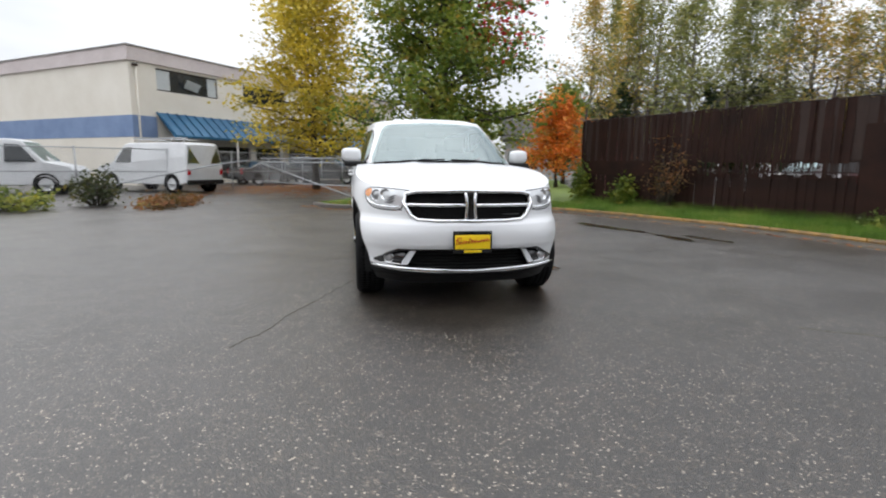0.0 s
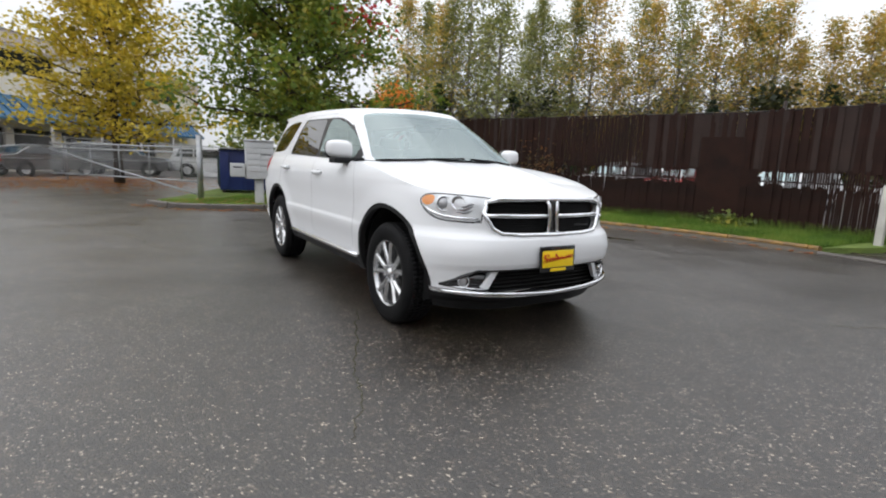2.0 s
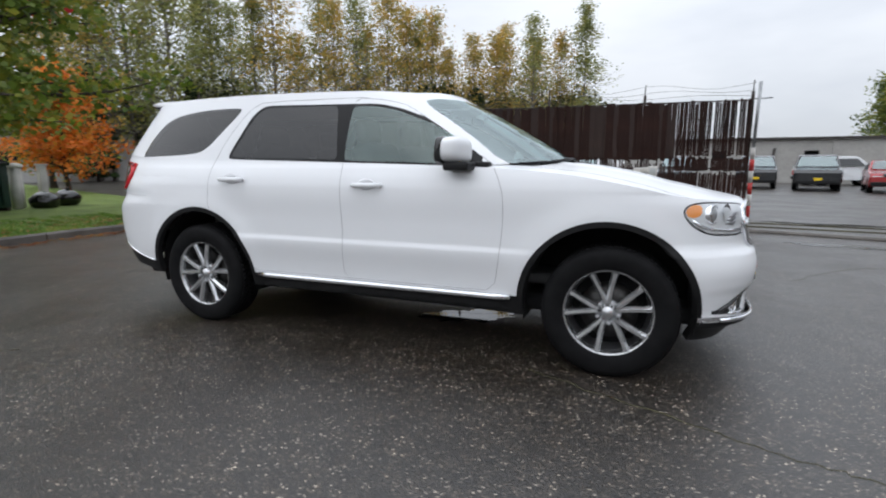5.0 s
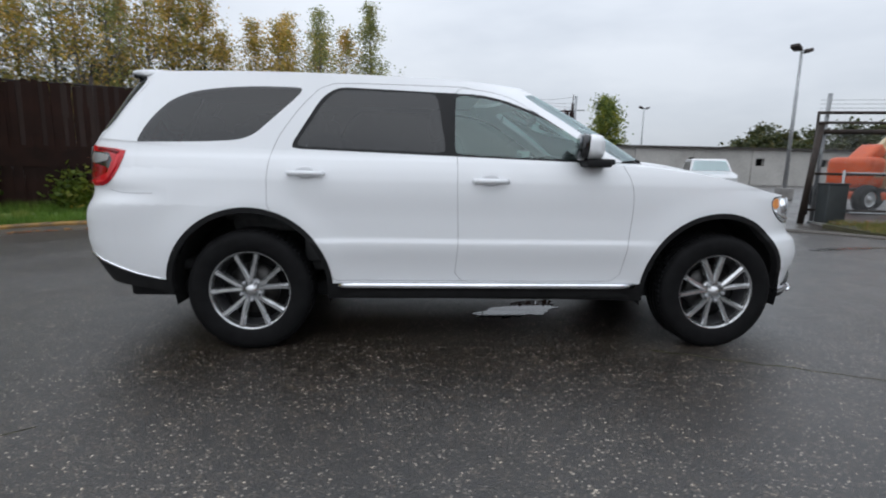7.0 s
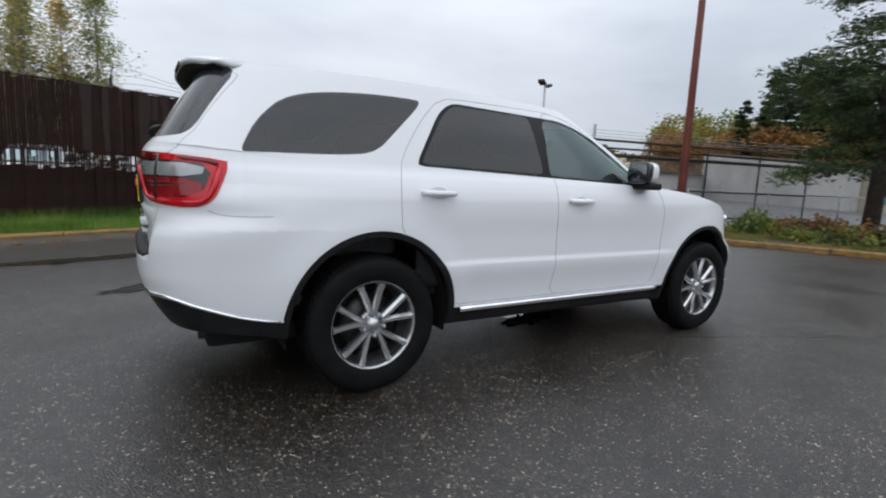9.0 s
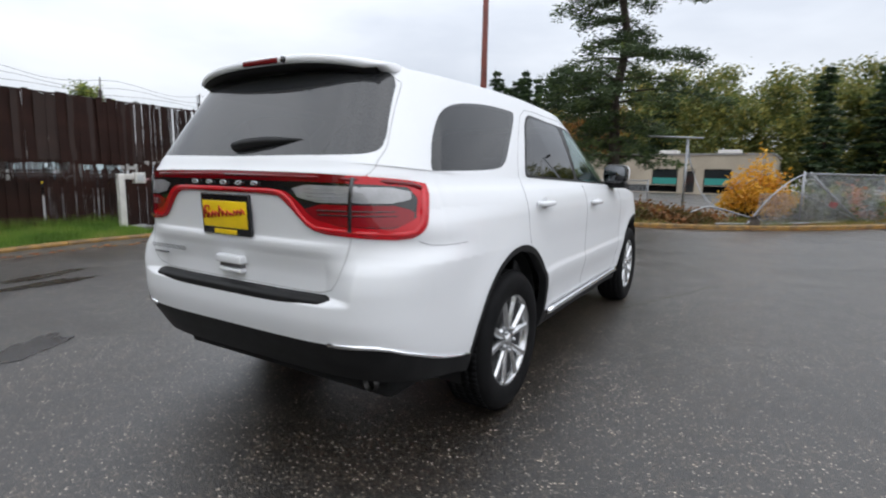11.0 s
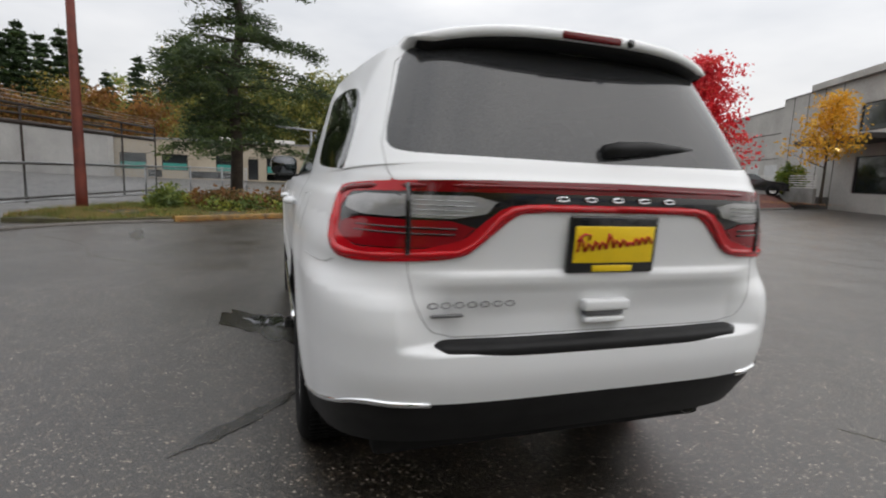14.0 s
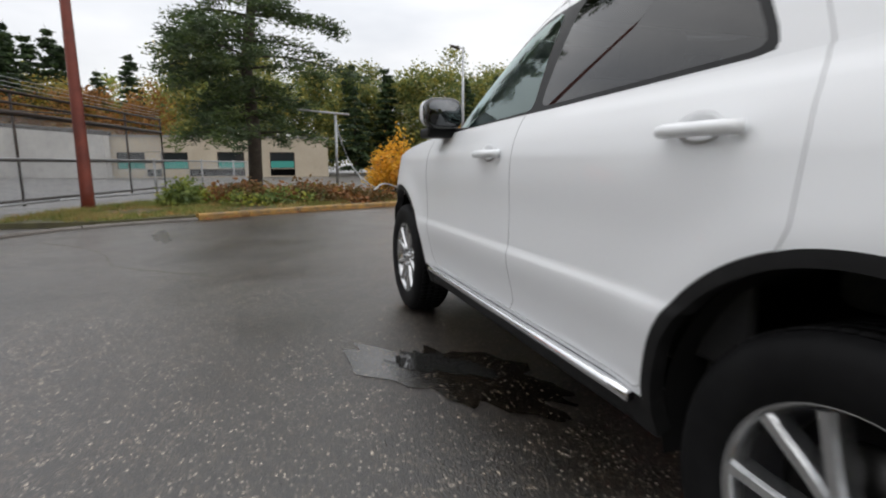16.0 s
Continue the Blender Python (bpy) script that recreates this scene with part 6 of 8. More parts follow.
far_bld = empty("grey_building", "grey building with a dark sloping roof beyond the lawn", "building")
mF = framed((-44.0, 14.5), (0.35, 0.94), (-0.94, 0.35))
bm = wall_with_holes(14, 4.2, 0.3, [(1.5 + 3 * k, 3.3 + 3 * k, 1.0, 2.4) for k in range(4)])
bmesh.ops.transform(bm, matrix=mF, verts=bm.verts)
part("wall", bm, "grey_wall", far_bld, smooth=False)
for k in range(4):
    window_unit(far_bld, mF, 1.5 + 3 * k, 3.3 + 3 * k, 1.0, 2.4, 2)
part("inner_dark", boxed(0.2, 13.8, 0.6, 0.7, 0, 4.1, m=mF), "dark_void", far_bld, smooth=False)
part("roof", prism(bmesh.new(), ((-0.8, 3.9), (4.0, 6.4), (9.0, 3.9)), 15.0, mF @ Matrix(((0, 0, 1, -0.5), (1, 0, 0, 0), (0, 1, 0, 0), (0, 0, 0, 1)))), "roof_dark", far_bld, smooth=False)

wallb = empty("long_wall_building", "long stained grey wall with small openings and dark eaves", "building")
mL = framed((0.0, 38.5), (0.9996, -0.028), (0.028, 0.9996))
hol = [(6.0 + 5.6 * k, 6.9 + 5.6 * k, 1.6, 2.2) for k in range(9)]
bm = wall_with_holes(62, 2.95, 0.35, hol)
bmesh.ops.transform(bm, matrix=mL, verts=bm.verts)
part("wall", bm, "grey_wall", wallb, smooth=False)
part("inner_dark", boxed(0.2, 61.8, 0.8, 0.9, 0, 2.9, m=mL), "dark_void", wallb, smooth=False)
part("roof_edge", boxed(-0.3, 62.3, -0.3, 8, 2.95, 3.10, m=mL), "roof_dark", wallb, smooth=False)
for k in range(12):
    part("pilaster", boxed(3.2 + 5.0 * k, 3.5 + 5.0 * k, -0.09, 0.0, 0, 2.9, m=mL), "grey_wall", wallb, smooth=False)
part("leaning_plank", boxed(-0.09, 0.09, -0.03, 0.03, 0, 2.4, m=mL @ pose(9.5, -0.4, 0, -6, 8, 0)), "roof_dark", wallb, smooth=False)

bb = empty("beige_building", "low beige building with teal-lined shop windows", "building")
mB = framed((47.0, 15.2), (-0.08, -0.9968), (0.9968, -0.08))
holB = [(1.5, 3.6, 0.7, 2.1), (9.2, 11.4, 0.75, 2.15), (11.9, 12.8, 0.1, 2.0), (13.5, 15.6, 0.75, 2.15), (4.8, 6.9, 0.7, 2.1)]
bm = wall_with_holes(18.5, 3.35, 0.3, holB)
bmesh.ops.transform(bm, matrix=mB, verts=bm.verts)
part("wall", bm, "beige_wall", bb, smooth=False)
part("end_wall", boxed(18.2, 18.5, 0.3, 14, 0, 3.35, m=mB), "beige_wall", bb, smooth=False)
part("inner_dark", boxed(0.2, 18.2, 0.9, 1.0, 0, 3.3, m=mB), "dark_void", bb, smooth=False)
part("roof", boxed(-0.1, 18.6, -0.1, 14, 3.35, 3.5, m=mB), "concrete", bb, smooth=False)
part("roof_unit", boxed(9.0, 10.6, 3.0, 4.5, 3.5, 3.95, 0.05, m=mB), "white_post", bb, "white rooftop unit")
part("roof_unit", boxed(14.0, 15.8, 3.0, 4.5, 3.5, 3.95, 0.05, m=mB), "white_post", bb)
for k, h in enumerate(holB):
    w = window_unit(bb, mB, *h, 2, False)
    if k != 2:
        part("teal_panel", boxed(h[0] + 0.08, h[1] - 0.08, 0.06, 0.10, h[2] + 0.06, h[2] + 0.62, m=mB), "teal_paint", w, "teal panel in the lower pane", smooth=False)

# ramp with railings rising behind the gate
ramp_b = empty("ramp_wall", "grey concrete ramp wall with a dark deck edge and railing", "wall", kind="structure")
ra, rb_ = Vector((46.5, 14.0, 0)), Vector((63.0, 37.0, 0))
dd = (rb_ - ra).normalized()
nn_ = Vector((-dd.y, dd.x, 0))
for nm, z0, z1, t, mt in (("ramp_face", 0.0, 1.0, 0.3, "grey_wall"),):
    bm = bmesh.new()
    for s, zz in ((0, 3.4), (1, 5.6)):
        p = ra.lerp(rb_, s)
        for o in (0, 0.5):
            for z in (0, zz):
                bm.verts.new(p + nn_ * o + Vector((0, 0, z)))
    bmesh.ops.convex_hull(bm, input=bm.verts)
    part(nm, bm, mt, ramp_b, smooth=False)
part("deck_edge", tube(bmesh.new(), [ra + Vector((0, 0, 3.55)), rb_ + Vector((0, 0, 5.8))], 0.25, 6), "roof_dark", ramp_b)
for z in (4.3, 4.9):
    part("railing", rod(bmesh.new(), ra + Vector((0, 0, z)), rb_ + Vector((0, 0, z + 2.2)), 0.05, seg=6), "roof_dark", ramp_b)

# planted bank, raised parking strip and grey office on the street side
bedz = 0.14
BED = smooth_line(((12.6, -12.9), (14.2, -15.6), (15.6, -18.5), (17.5, -23.0), (19.6, -28.5), (20.5, -31.0)), 5)
tagged(part("kerb_bed", strip(BED, KERB_P), "concrete", smooth=False), "grey kerb round the planted bank", "kerb", kind="structure")
bm = bmesh.new()
prev = None
for i, p in enumerate(BED):
    q = p + Vector((7.6, -4.6, 0))
    row = [bm.verts.new(p.lerp(q, t) + Vector((0, 0, 0.10 + 0.73 * min(1.0, i / 7) * (lambda k: 3 * k * k - 2 * k**3)(min(1.0, t / 0.3)) + 0.05 * noise.noise(p * 0.8 + Vector((t * 5, 0, 0)))))) for t in np.linspace(0.01, 1, 9)]
    if prev:
        for a, b, c, d in zip(prev, prev[1:], row[1:], row):
            bm.faces.new((a, b, c, d))
    prev = row
bmesh.ops.recalc_face_normals(bm, faces=bm.faces)
tagged(part("planted_bank", bm, "bark"), "dark red bark mulch bank under the maples", "ground", kind="structure")
bank("raised_strip", ((19.8, -17.8), (27.0, -22.4), (60, -42), (64, -60), (24, -58), (21.2, -37), (26.0, -33.0), (22.8, -22.0)), 0.85, "asphalt", "raised asphalt parking strip beside the grey building")
litter("leaves_bank", lambda r, n: np.stack([r.uniform(14.8, 22.0, n), r.uniform(-28, -14, n)], -1), 1200, 15, "fallen red leaves on the bank", 0.55, (0.05, 0.11))
off_b = empty("grey_office", "two-storey grey concrete office with stepped roofline and ramp rail", "building")
mC = framed((29.4, -40.1), (-0.89, 0.456), (-0.456, -0.89))
holC = [(10.4, 15.0, 5.2, 7.0), (10.6, 14.6, 1.2, 3.6), (16.5, 21.0, 5.2, 7.0), (16.0, 21.0, 1.2, 3.6)]
bm = wall_with_holes(26, 8.7, 0.35, holC)
bmesh.ops.transform(bm, matrix=mC, verts=bm.verts)
part("wall", bm, "grey_wall", off_b, smooth=False)
part("low_wall", boxed(-16, 0, 0.5, 0.85, 0, 8.3, m=mC), "grey_wall", off_b, smooth=False)
part("bay_end", boxed(0, 0.35, 0.35, 14, 0, 8.7, m=mC), "grey_wall", off_b, smooth=False)
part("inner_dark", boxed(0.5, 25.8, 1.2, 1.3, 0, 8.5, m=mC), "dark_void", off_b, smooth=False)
part("tall_parapet", boxed(4.6, 26, -0.3, 0.05, 8.7, 9.15, m=mC), "grey_wall", off_b, smooth=False)
part("coping", box(boxed(-16, -0.05, 0.42, 0.9, 8.3, 8.36, m=mC), 0, 4.55, -0.05, 0.4, 8.7, 8.76, m=mC), "roof_dark", off_b, smooth=False)
for k, h in enumerate(holC):
    window_unit(off_b, mC, *h, 4)
for z in (3.9, 6.1):
    part("wall_joint", boxed(-16, -0.05, 0.48, 0.5, z, z + 0.06, m=mC), "roof_dark", off_b, smooth=False)
for k in range(4):
    part("wall_joint", boxed(1.6 + 2.2 * k, 1.65 + 2.2 * k, -0.02, 0.0, 0, 8.7, m=mC), "roof_dark", off_b, smooth=False)
for k in range(4):
    part("garage_door", boxed(-3.4 - 3.7 * k, -0.9 - 3.7 * k, 0.46, 0.5, 0.9, 3.4, m=mC), "box_grey", off_b, smooth=False)
part("canopy", boxed(8.0, 16, -2.6, -0.02, 4.35, 4.65, m=mC), "roof_dark", off_b, smooth=False)
for k in range(6):
    part("ramp_rail", rod(bmesh.new(), mC @ Vector((1.5, -2.6, 1.45 + 0.16 * k)), mC @ Vector((11.5, -2.6, 1.45 + 0.16 * k)), 0.03, seg=6), "white_post", off_b)
part("ramp_wall", boxed(1.5, 11.5, -2.7, -2.5, 0.4, 1.4, m=mC), "concrete", off_b, smooth=False)
part("door_lamp", boxed(8.6, 8.8, -0.25, 0.0, 4.1, 4.25, m=mC), lamp_mat("warm_wall_lamp", (1.0, 0.62, 0.25), 6.0), off_b, "lit warm wall lamp", smooth=False)

# ---- the white SUV ----
def curve(*pts):
    """A smooth curve through (x, y) knots, without overshoot."""
    xs, ys = (np.array(c, float) for c in zip(*sorted(pts)))
    d = np.diff(ys) / np.diff(xs)
    m = np.zeros_like(ys)
    m[0], m[-1] = d[0], d[-1]
    for i in range(1, len(xs) - 1):
        m[i] = 0 if d[i - 1] * d[i] <= 0 else 2 * d[i - 1] * d[i] / (d[i - 1] + d[i])

    def at(x):
        x = np.clip(np.asarray(x, float), xs[0], xs[-1])
        i = np.clip(np.searchsorted(xs, x) - 1, 0, len(xs) - 2)
        h = xs[i + 1] - xs[i]
        t = (x - xs[i]) / h
        return (2 * t**3 - 3 * t**2 + 1) * ys[i] + (t**3 - 2 * t**2 + t) * h * m[i] + (3 * t**2 - 2 * t**3) * ys[i + 1] + (t**3 - t**2) * h * m[i + 1]
    return at


WHEEL_X, WHEEL_Z, ARCH_Z = 1.521, 0.384, 0.402
FRONT_X, REAR_X = 1.3, -1.7
nose = curve((0.18, 2.17), (0.27, 2.24), (0.30, 2.28), (0.33, 2.335), (0.37, 2.325), (0.42, 2.30), (0.50, 2.31), (0.56, 2.335), (0.65, 2.345), (0.72, 2.335), (0.77, 2.30), (0.83, 2.30), (0.95, 2.29), (1.0, 2.265), (1.06, 2.20))
tail = curve((0.36, 2.48), (0.5, 2.57), (0.6, 2.62), (0.70, 2.638), (0.755, 2.636), (0.785, 2.576), (0.85, 2.574), (0.93, 2.588), (0.972, 2.602), (0.988, 2.603), (1.012, 2.590), (1.05, 2.592), (1.2, 2.607), (1.27, 2.602), (1.30, 2.583), (1.36, 2.55))
tail_soft = curve((0.36, 2.48), (0.5, 2.57), (0.6, 2.625), (0.70, 2.645), (0.8, 2.645), (0.88, 2.630), (0.95, 2.597), (1.0, 2.592), (1.05, 2.597), (1.2, 2.607), (1.27, 2.602), (1.30, 2.583), (1.36, 2.55))
girth = curve((0.18, 0.83), (0.33, 0.875), (0.42, 0.905), (0.55, 0.928), (0.695, 0.952), (0.735, 0.941), (0.85, 0.941), (1.0, 0.947), (1.07, 0.944), (1.13, 0.932), (1.2, 0.905), (1.24, 0.882), (1.28, 0.866), (1.36, 0.845))
girth_soft = curve((0.18, 0.83), (0.33, 0.875), (0.42, 0.905), (0.55, 0.930), (0.70, 0.943), (0.85, 0.945), (1.0, 0.947), (1.07, 0.944), (1.13, 0.932), (1.2, 0.905), (1.24, 0.882), (1.28, 0.866), (1.36, 0.845))
nose_n = curve((0.2, 3.4), (0.6, 3.5), (0.72, 3.2), (0.8, 2.8), (1.1, 2.7))
tail_n = curve((0.3, 5.0), (0.86, 4.9), (0.98, 4.7), (1.1, 4.6), (1.25, 4.9), (1.36, 5.2))
low_z = curve((-2.7, 0.44), (-2.2, 0.39), (-1.9, 0.34), (0.0, 0.325), (1.2, 0.31), (1.9, 0.24), (2.4, 0.205))
top_z = curve((-2.7, 1.335), (-2.3, 1.305), (-1.7, 1.275), (-1.2, 1.258), (0.0, 1.235), (0.7, 1.212), (0.95, 1.20), (1.3, 1.165), (1.7, 1.10), (1.95, 1.05), (2.2, 1.022), (2.4, 1.008))


def corner(phi, n):
    """A rounded corner in plan: forward and sideways shares, at angle phi from straight ahead."""
    c, k = np.cos(phi), np.sin(phi)
    r = (np.abs(c) ** n + np.abs(k) ** n) ** (-1 / n)
    return c * r, k * r


def ring(s, front, rear, fx, rx, nf, nr, w):
    """Half of an outline in plan: s 0..1 round the front corner, 1..2 along the side, 2..3 round the rear corner."""
    uf, kf = corner(np.clip(s, 0, 1) * math.pi / 2, nf)
    ur, kr = corner(np.clip(3 - s, 0, 1) * math.pi / 2, nr)
    mid = np.clip(s - 1, 0, 1)
    x = np.where(s < 1, fx + (front - fx) * uf, np.where(s > 2, rx + (rear - rx) * ur, fx + (rx - fx) * mid))
    y = np.where(s < 1, kf, np.where(s > 2, kr, 1.0)) * w
    return x, y


def lower(s, v):
    """The body below the windows."""
    x0, _ = ring(s, 2.31, -2.62, FRONT_X, REAR_X, 3.0, 5.0, 0.94)
    z = low_z(x0) + (top_z(x0) - low_z(x0)) * v
    k = np.clip((s - 2.57) / 0.09, 0, 1)
    x, y = ring(s, nose(z), -(tail(z) * k + tail_soft(z) * (1 - k)), FRONT_X, REAR_X, nose_n(z), tail_n(z), girth(z) + (girth_soft(z) - girth(z)) * np.clip(np.abs(x0 + 0.08) / 0.35 - 2.6, 0, 1))
    # the bumper's shoulder stands out below the lamps
    y = y + (-0.020 * np.exp(-((z - 0.66) / 0.20) ** 2) - 0.018 * np.exp(-((z - 0.99) / 0.045) ** 2)) * np.clip((-1.98 - x) / 0.35, 0, 1) * np.clip(y / 0.9, 0, 1) ** 3
    for wx in (1.5, -1.515):
        r = np.hypot(x - wx, z - ARCH_Z)
        y = y + np.where(np.abs(y) > 0.6, 0.016 * np.exp(-((r - 0.51) / 0.10) ** 2), 0)
    y = y * (1 - 0.05 * np.clip((-1.2 - x) / 1.0, 0, 1) ** 2 * np.clip((z - 0.92) / 0.22, 0, 1))
    return np.stack([x, y, z], -1)


belt_z = curve((-2.6, 1.325), (-2.2, 1.295), (-1.7, 1.268), (-1.2, 1.25), (0.0, 1.228), (0.6, 1.215), (0.9, 1.235), (1.2, 1.262))
eave_z = curve((-2.4, 1.728), (-2.0, 1.744), (-1.5, 1.750), (-0.7, 1.746), (-0.1, 1.732), (0.15, 1.722), (0.3, 1.738))


def upper(s, f):
    """The windows and pillars, from the belt up to the roof's edge."""
    a, _ = ring(s, 1.15, -2.565, 0.2, REAR_X, 3.1, 5.2, 0.87)
    b, _ = ring(s, 0.30, -2.31, -0.6, REAR_X, 3.6, 5.6, 0.655)
    z = belt_z(a) * (1 - f) + eave_z(b) * f
    g = f - 0.14 * f * (1 - f)
    w = 0.866 + (0.655 - 0.866) * (f + 0.16 * f * (1 - f) * -1)
    w = w + 0.05 * f * np.clip((s - 0.6) / 0.8, 0, 1)
    x, y = ring(s, 1.15 + (0.30 - 1.15) * g, -2.565 + 0.255 * f, 0.2 - 0.8 * f, REAR_X, 3.1 + 0.5 * f, 5.2 + 0.4 * f, w)
    y = y * (1 - 0.05 * np.clip((-1.2 - x) / 1.0, 0, 1) ** 2 - 0.062 * f * np.clip((-1.1 - x) / 1.1, 0, 1))
    return np.stack([x, y, z], -1)


hood_rise = curve((0.4, 0.045), (1.0, 0.055), (1.5, 0.062), (1.9, 0.052), (2.15, 0.022), (2.27, 0.002))


def hood_cap(s, w):
    p = lower(s, np.full_like(s, 1.0))
    x, y = p[..., 0], p[..., 1] * w
    bulge = 0.010 * np.exp(-((np.abs(y) - 0.34) / 0.07) ** 2) * np.clip((2.2 - x) / 0.5, 0, 1)
    return np.stack([x, y, p[..., 2] + hood_rise(x) * (1 - np.abs(w) ** 2.4) + bulge * (1 - w**6)], -1)


def roof_cap(s, w):
    p = upper(s, np.full_like(s, 1.0))
    rise = 0.048 * np.clip((p[..., 0] + 2.31) / 0.5 + 0.95, 0, 1) * np.clip((0.27 - p[..., 0]) / 0.6 + 0.25, 0, 1)
    return np.stack([p[..., 0], p[..., 1] * w, p[..., 2] + rise * (1 - np.abs(w) ** 2.6)], -1)


class Patch:
    """A curved sheet of triangles that can be cut along outlines into named regions."""

    def __init__(self, fn, ss, vs, label):
        self.fn = fn
        a, b = np.meshgrid(ss, vs, indexing="ij")
        self.p = np.stack([a.ravel(), b.ravel()], -1)
        n, m = len(ss), len(vs)
        i, j = np.meshgrid(np.arange(n - 1), np.arange(m - 1), indexing="ij")
        q = (i * m + j).ravel()
        alt = ((i + j) % 2 == 0).ravel()
        t1 = np.where(alt[:, None], np.stack([q, q + m, q + m + 1], -1), np.stack([q, q + m, q + 1], -1))
        t2 = np.where(alt[:, None], np.stack([q, q + m + 1, q + 1], -1), np.stack([q + 1, q + m, q + m + 1], -1))
        self.t = np.concatenate([t1, t2])
        self.label = np.array([label] * len(self.t), dtype=object)
        self.locked = np.zeros(len(self.p), bool)

    def xyz(self, p=None):
        p = self.p if p is None else p
        return self.fn(p[:, 0], p[:, 1])

    def cut(self, name, phi, only=None):
        """Name the triangles inside phi < 0, with the boundary laid on the outline."""
        val = phi(self.p, self.xyz())
        e = np.unique(np.sort(np.concatenate([self.t[:, [0, 1]], self.t[:, [1, 2]], self.t[:, [2, 0]]]), 1), axis=0)
        a, b = val[e[:, 0]], val[e[:, 1]]
        e = e[a * b < 0]
        best = {}
        for (i, j) in e:
            k = val[i] / (val[i] - val[j])
            if (k <= 0.5 and not self.locked[i]) or self.locked[j]:
                v, o, d = i, j, k
            else:
                v, o, d = j, i, 1 - k
            if self.locked[v]:
                continue
            if v not in best or d < best[v][0]:
                best[v] = (d, o)
        old = self.p.copy()
        for v, (d, o) in best.items():
            self.p[v] = old[v] + (old[o] - old[v]) * d
            self.locked[v] = True
        c = self.p[self.t].mean(1)
        inside = phi(c, self.xyz(c)) < 0
        ok = inside if only is None else inside & np.isin(self.label, list(only))
        self.label[ok] = name
        return self


def inside_of(poly, coord, mask=None, grow=0.0, soft=2, rad=0.05):
    """A signed distance to a closed outline with rounded corners, in the coordinates that coord picks."""
    pts = np.array(poly, float)
    for _ in range(soft):
        nxt = np.roll(pts, -1, 0)
        c = np.minimum(0.25, rad / (np.linalg.norm(nxt - pts, axis=1, keepdims=True) + 1e-9))
        pts = np.stack([pts + (nxt - pts) * c, nxt - (nxt - pts) * c], 1).reshape(-1, 2)
    a, b = pts, np.roll(pts, -1, 0)

    def phi(p, xyz):
        q = np.stack(coord(p, xyz), -1)
        best = np.full(len(q), 1e9)
        hit = np.zeros(len(q), bool)
        for (ax, ay), (bx, by) in zip(a, b):
            dx, dy = bx - ax, by - ay
            t = np.clip(((q[:, 0] - ax) * dx + (q[:, 1] - ay) * dy) / (dx * dx + dy * dy + 1e-12), 0, 1)
            best = np.minimum(best, np.hypot(q[:, 0] - ax - t * dx, q[:, 1] - ay - t * dy))
            if dy != 0:
                hit ^= ((ay > q[:, 1]) != (by > q[:, 1])) & (q[:, 0] < dx * (q[:, 1] - ay) / dy + ax)
        d = np.where(hit, -best, best) - grow
        return d if mask is None else np.where(mask(p, xyz), d, np.abs(d) + 0.05)
    return phi


side_xz = lambda p, q: (q[:, 0], q[:, 2])
face_yz = lambda p, q: (q[:, 1], q[:, 2])
along_sz = lambda p, q: (p[:, 0], q[:, 2])
at_front = lambda p, q: q[:, 0] > 1.35
at_back = lambda p, q: q[:, 0] < -1.75
on_side = lambda p, q: (p[:, 0] > 0.62) & (p[:, 0] < 2.7)


def round_hole(cx, r):
    return lambda p, q: np.where(np.abs(q[:, 0] - cx) < 0.8, np.hypot(q[:, 0] - cx, q[:, 2] - ARCH_Z) - r, 0.3)


low_s = np.concatenate([np.linspace(0, 1, 84)[:-1], np.linspace(1, 2, 230)[:-1], np.linspace(2, 3, 96)])
P_low = Patch(lower, low_s, np.linspace(0, 1, 86), "body")
P_up = Patch(upper, np.concatenate([np.linspace(0, 1, 70)[:-1], np.linspace(1, 2, 190)[:-1], np.linspace(2, 3, 80)]), np.linspace(0, 1, 60), "body")
P_hood = Patch(hood_cap, np.concatenate([np.linspace(0, 1, 60)[:-1], np.linspace(1, 1.27, 20)]), np.linspace(0, 1, 34), "body")
P_roof = Patch(roof_cap, np.concatenate([np.linspace(0, 1, 34)[:-1], np.linspace(1, 2, 44)[:-1], np.linspace(2, 3, 34)]), np.linspace(0, 1, 20), "roof")

FRONT_DOOR = ((0.80, 1.262), (0.89, 1.10), (0.905, 0.95), (0.885, 0.70), (0.845, 0.455), (-0.235, 0.455), (-0.215, 0.72), (-0.228, 1.0), (-0.228, 1.25), (-0.245, 1.69), (0.02, 1.665), (0.32, 1.575), (0.60, 1.43))
REAR_DOOR = ((-0.10, 1.25), (-0.10, 1.0), (-0.10, 0.72), (-0.10, 0.455), (-1.03, 0.455), (-1.06, 0.60), (-1.12, 0.71), (-1.20, 0.80), (-1.30, 0.86), (-1.39, 0.888), (-1.392, 1.15), (-1.35, 1.32), (-1.21, 1.53), (-1.06, 1.68), (-0.85, 1.69), (-0.10, 1.69))
for P in (P_low, P_up):
    P.cut("front_door", inside_of(FRONT_DOOR, side_xz, on_side, soft=1), ("body",))
    P.cut("rear_door", inside_of(REAR_DOOR, side_xz, on_side, soft=1), ("body",))
GATE = ((-0.1, 0.796), (0.575, 0.796), (0.64, 0.88), (0.672, 1.03), (0.672, 1.2), (0.735, 1.335), (0.625, 1.72), (-0.1, 1.74))
for P in (P_low, P_up):
    P.cut("tailgate", inside_of(GATE, face_yz, at_back, soft=1), ("body",))

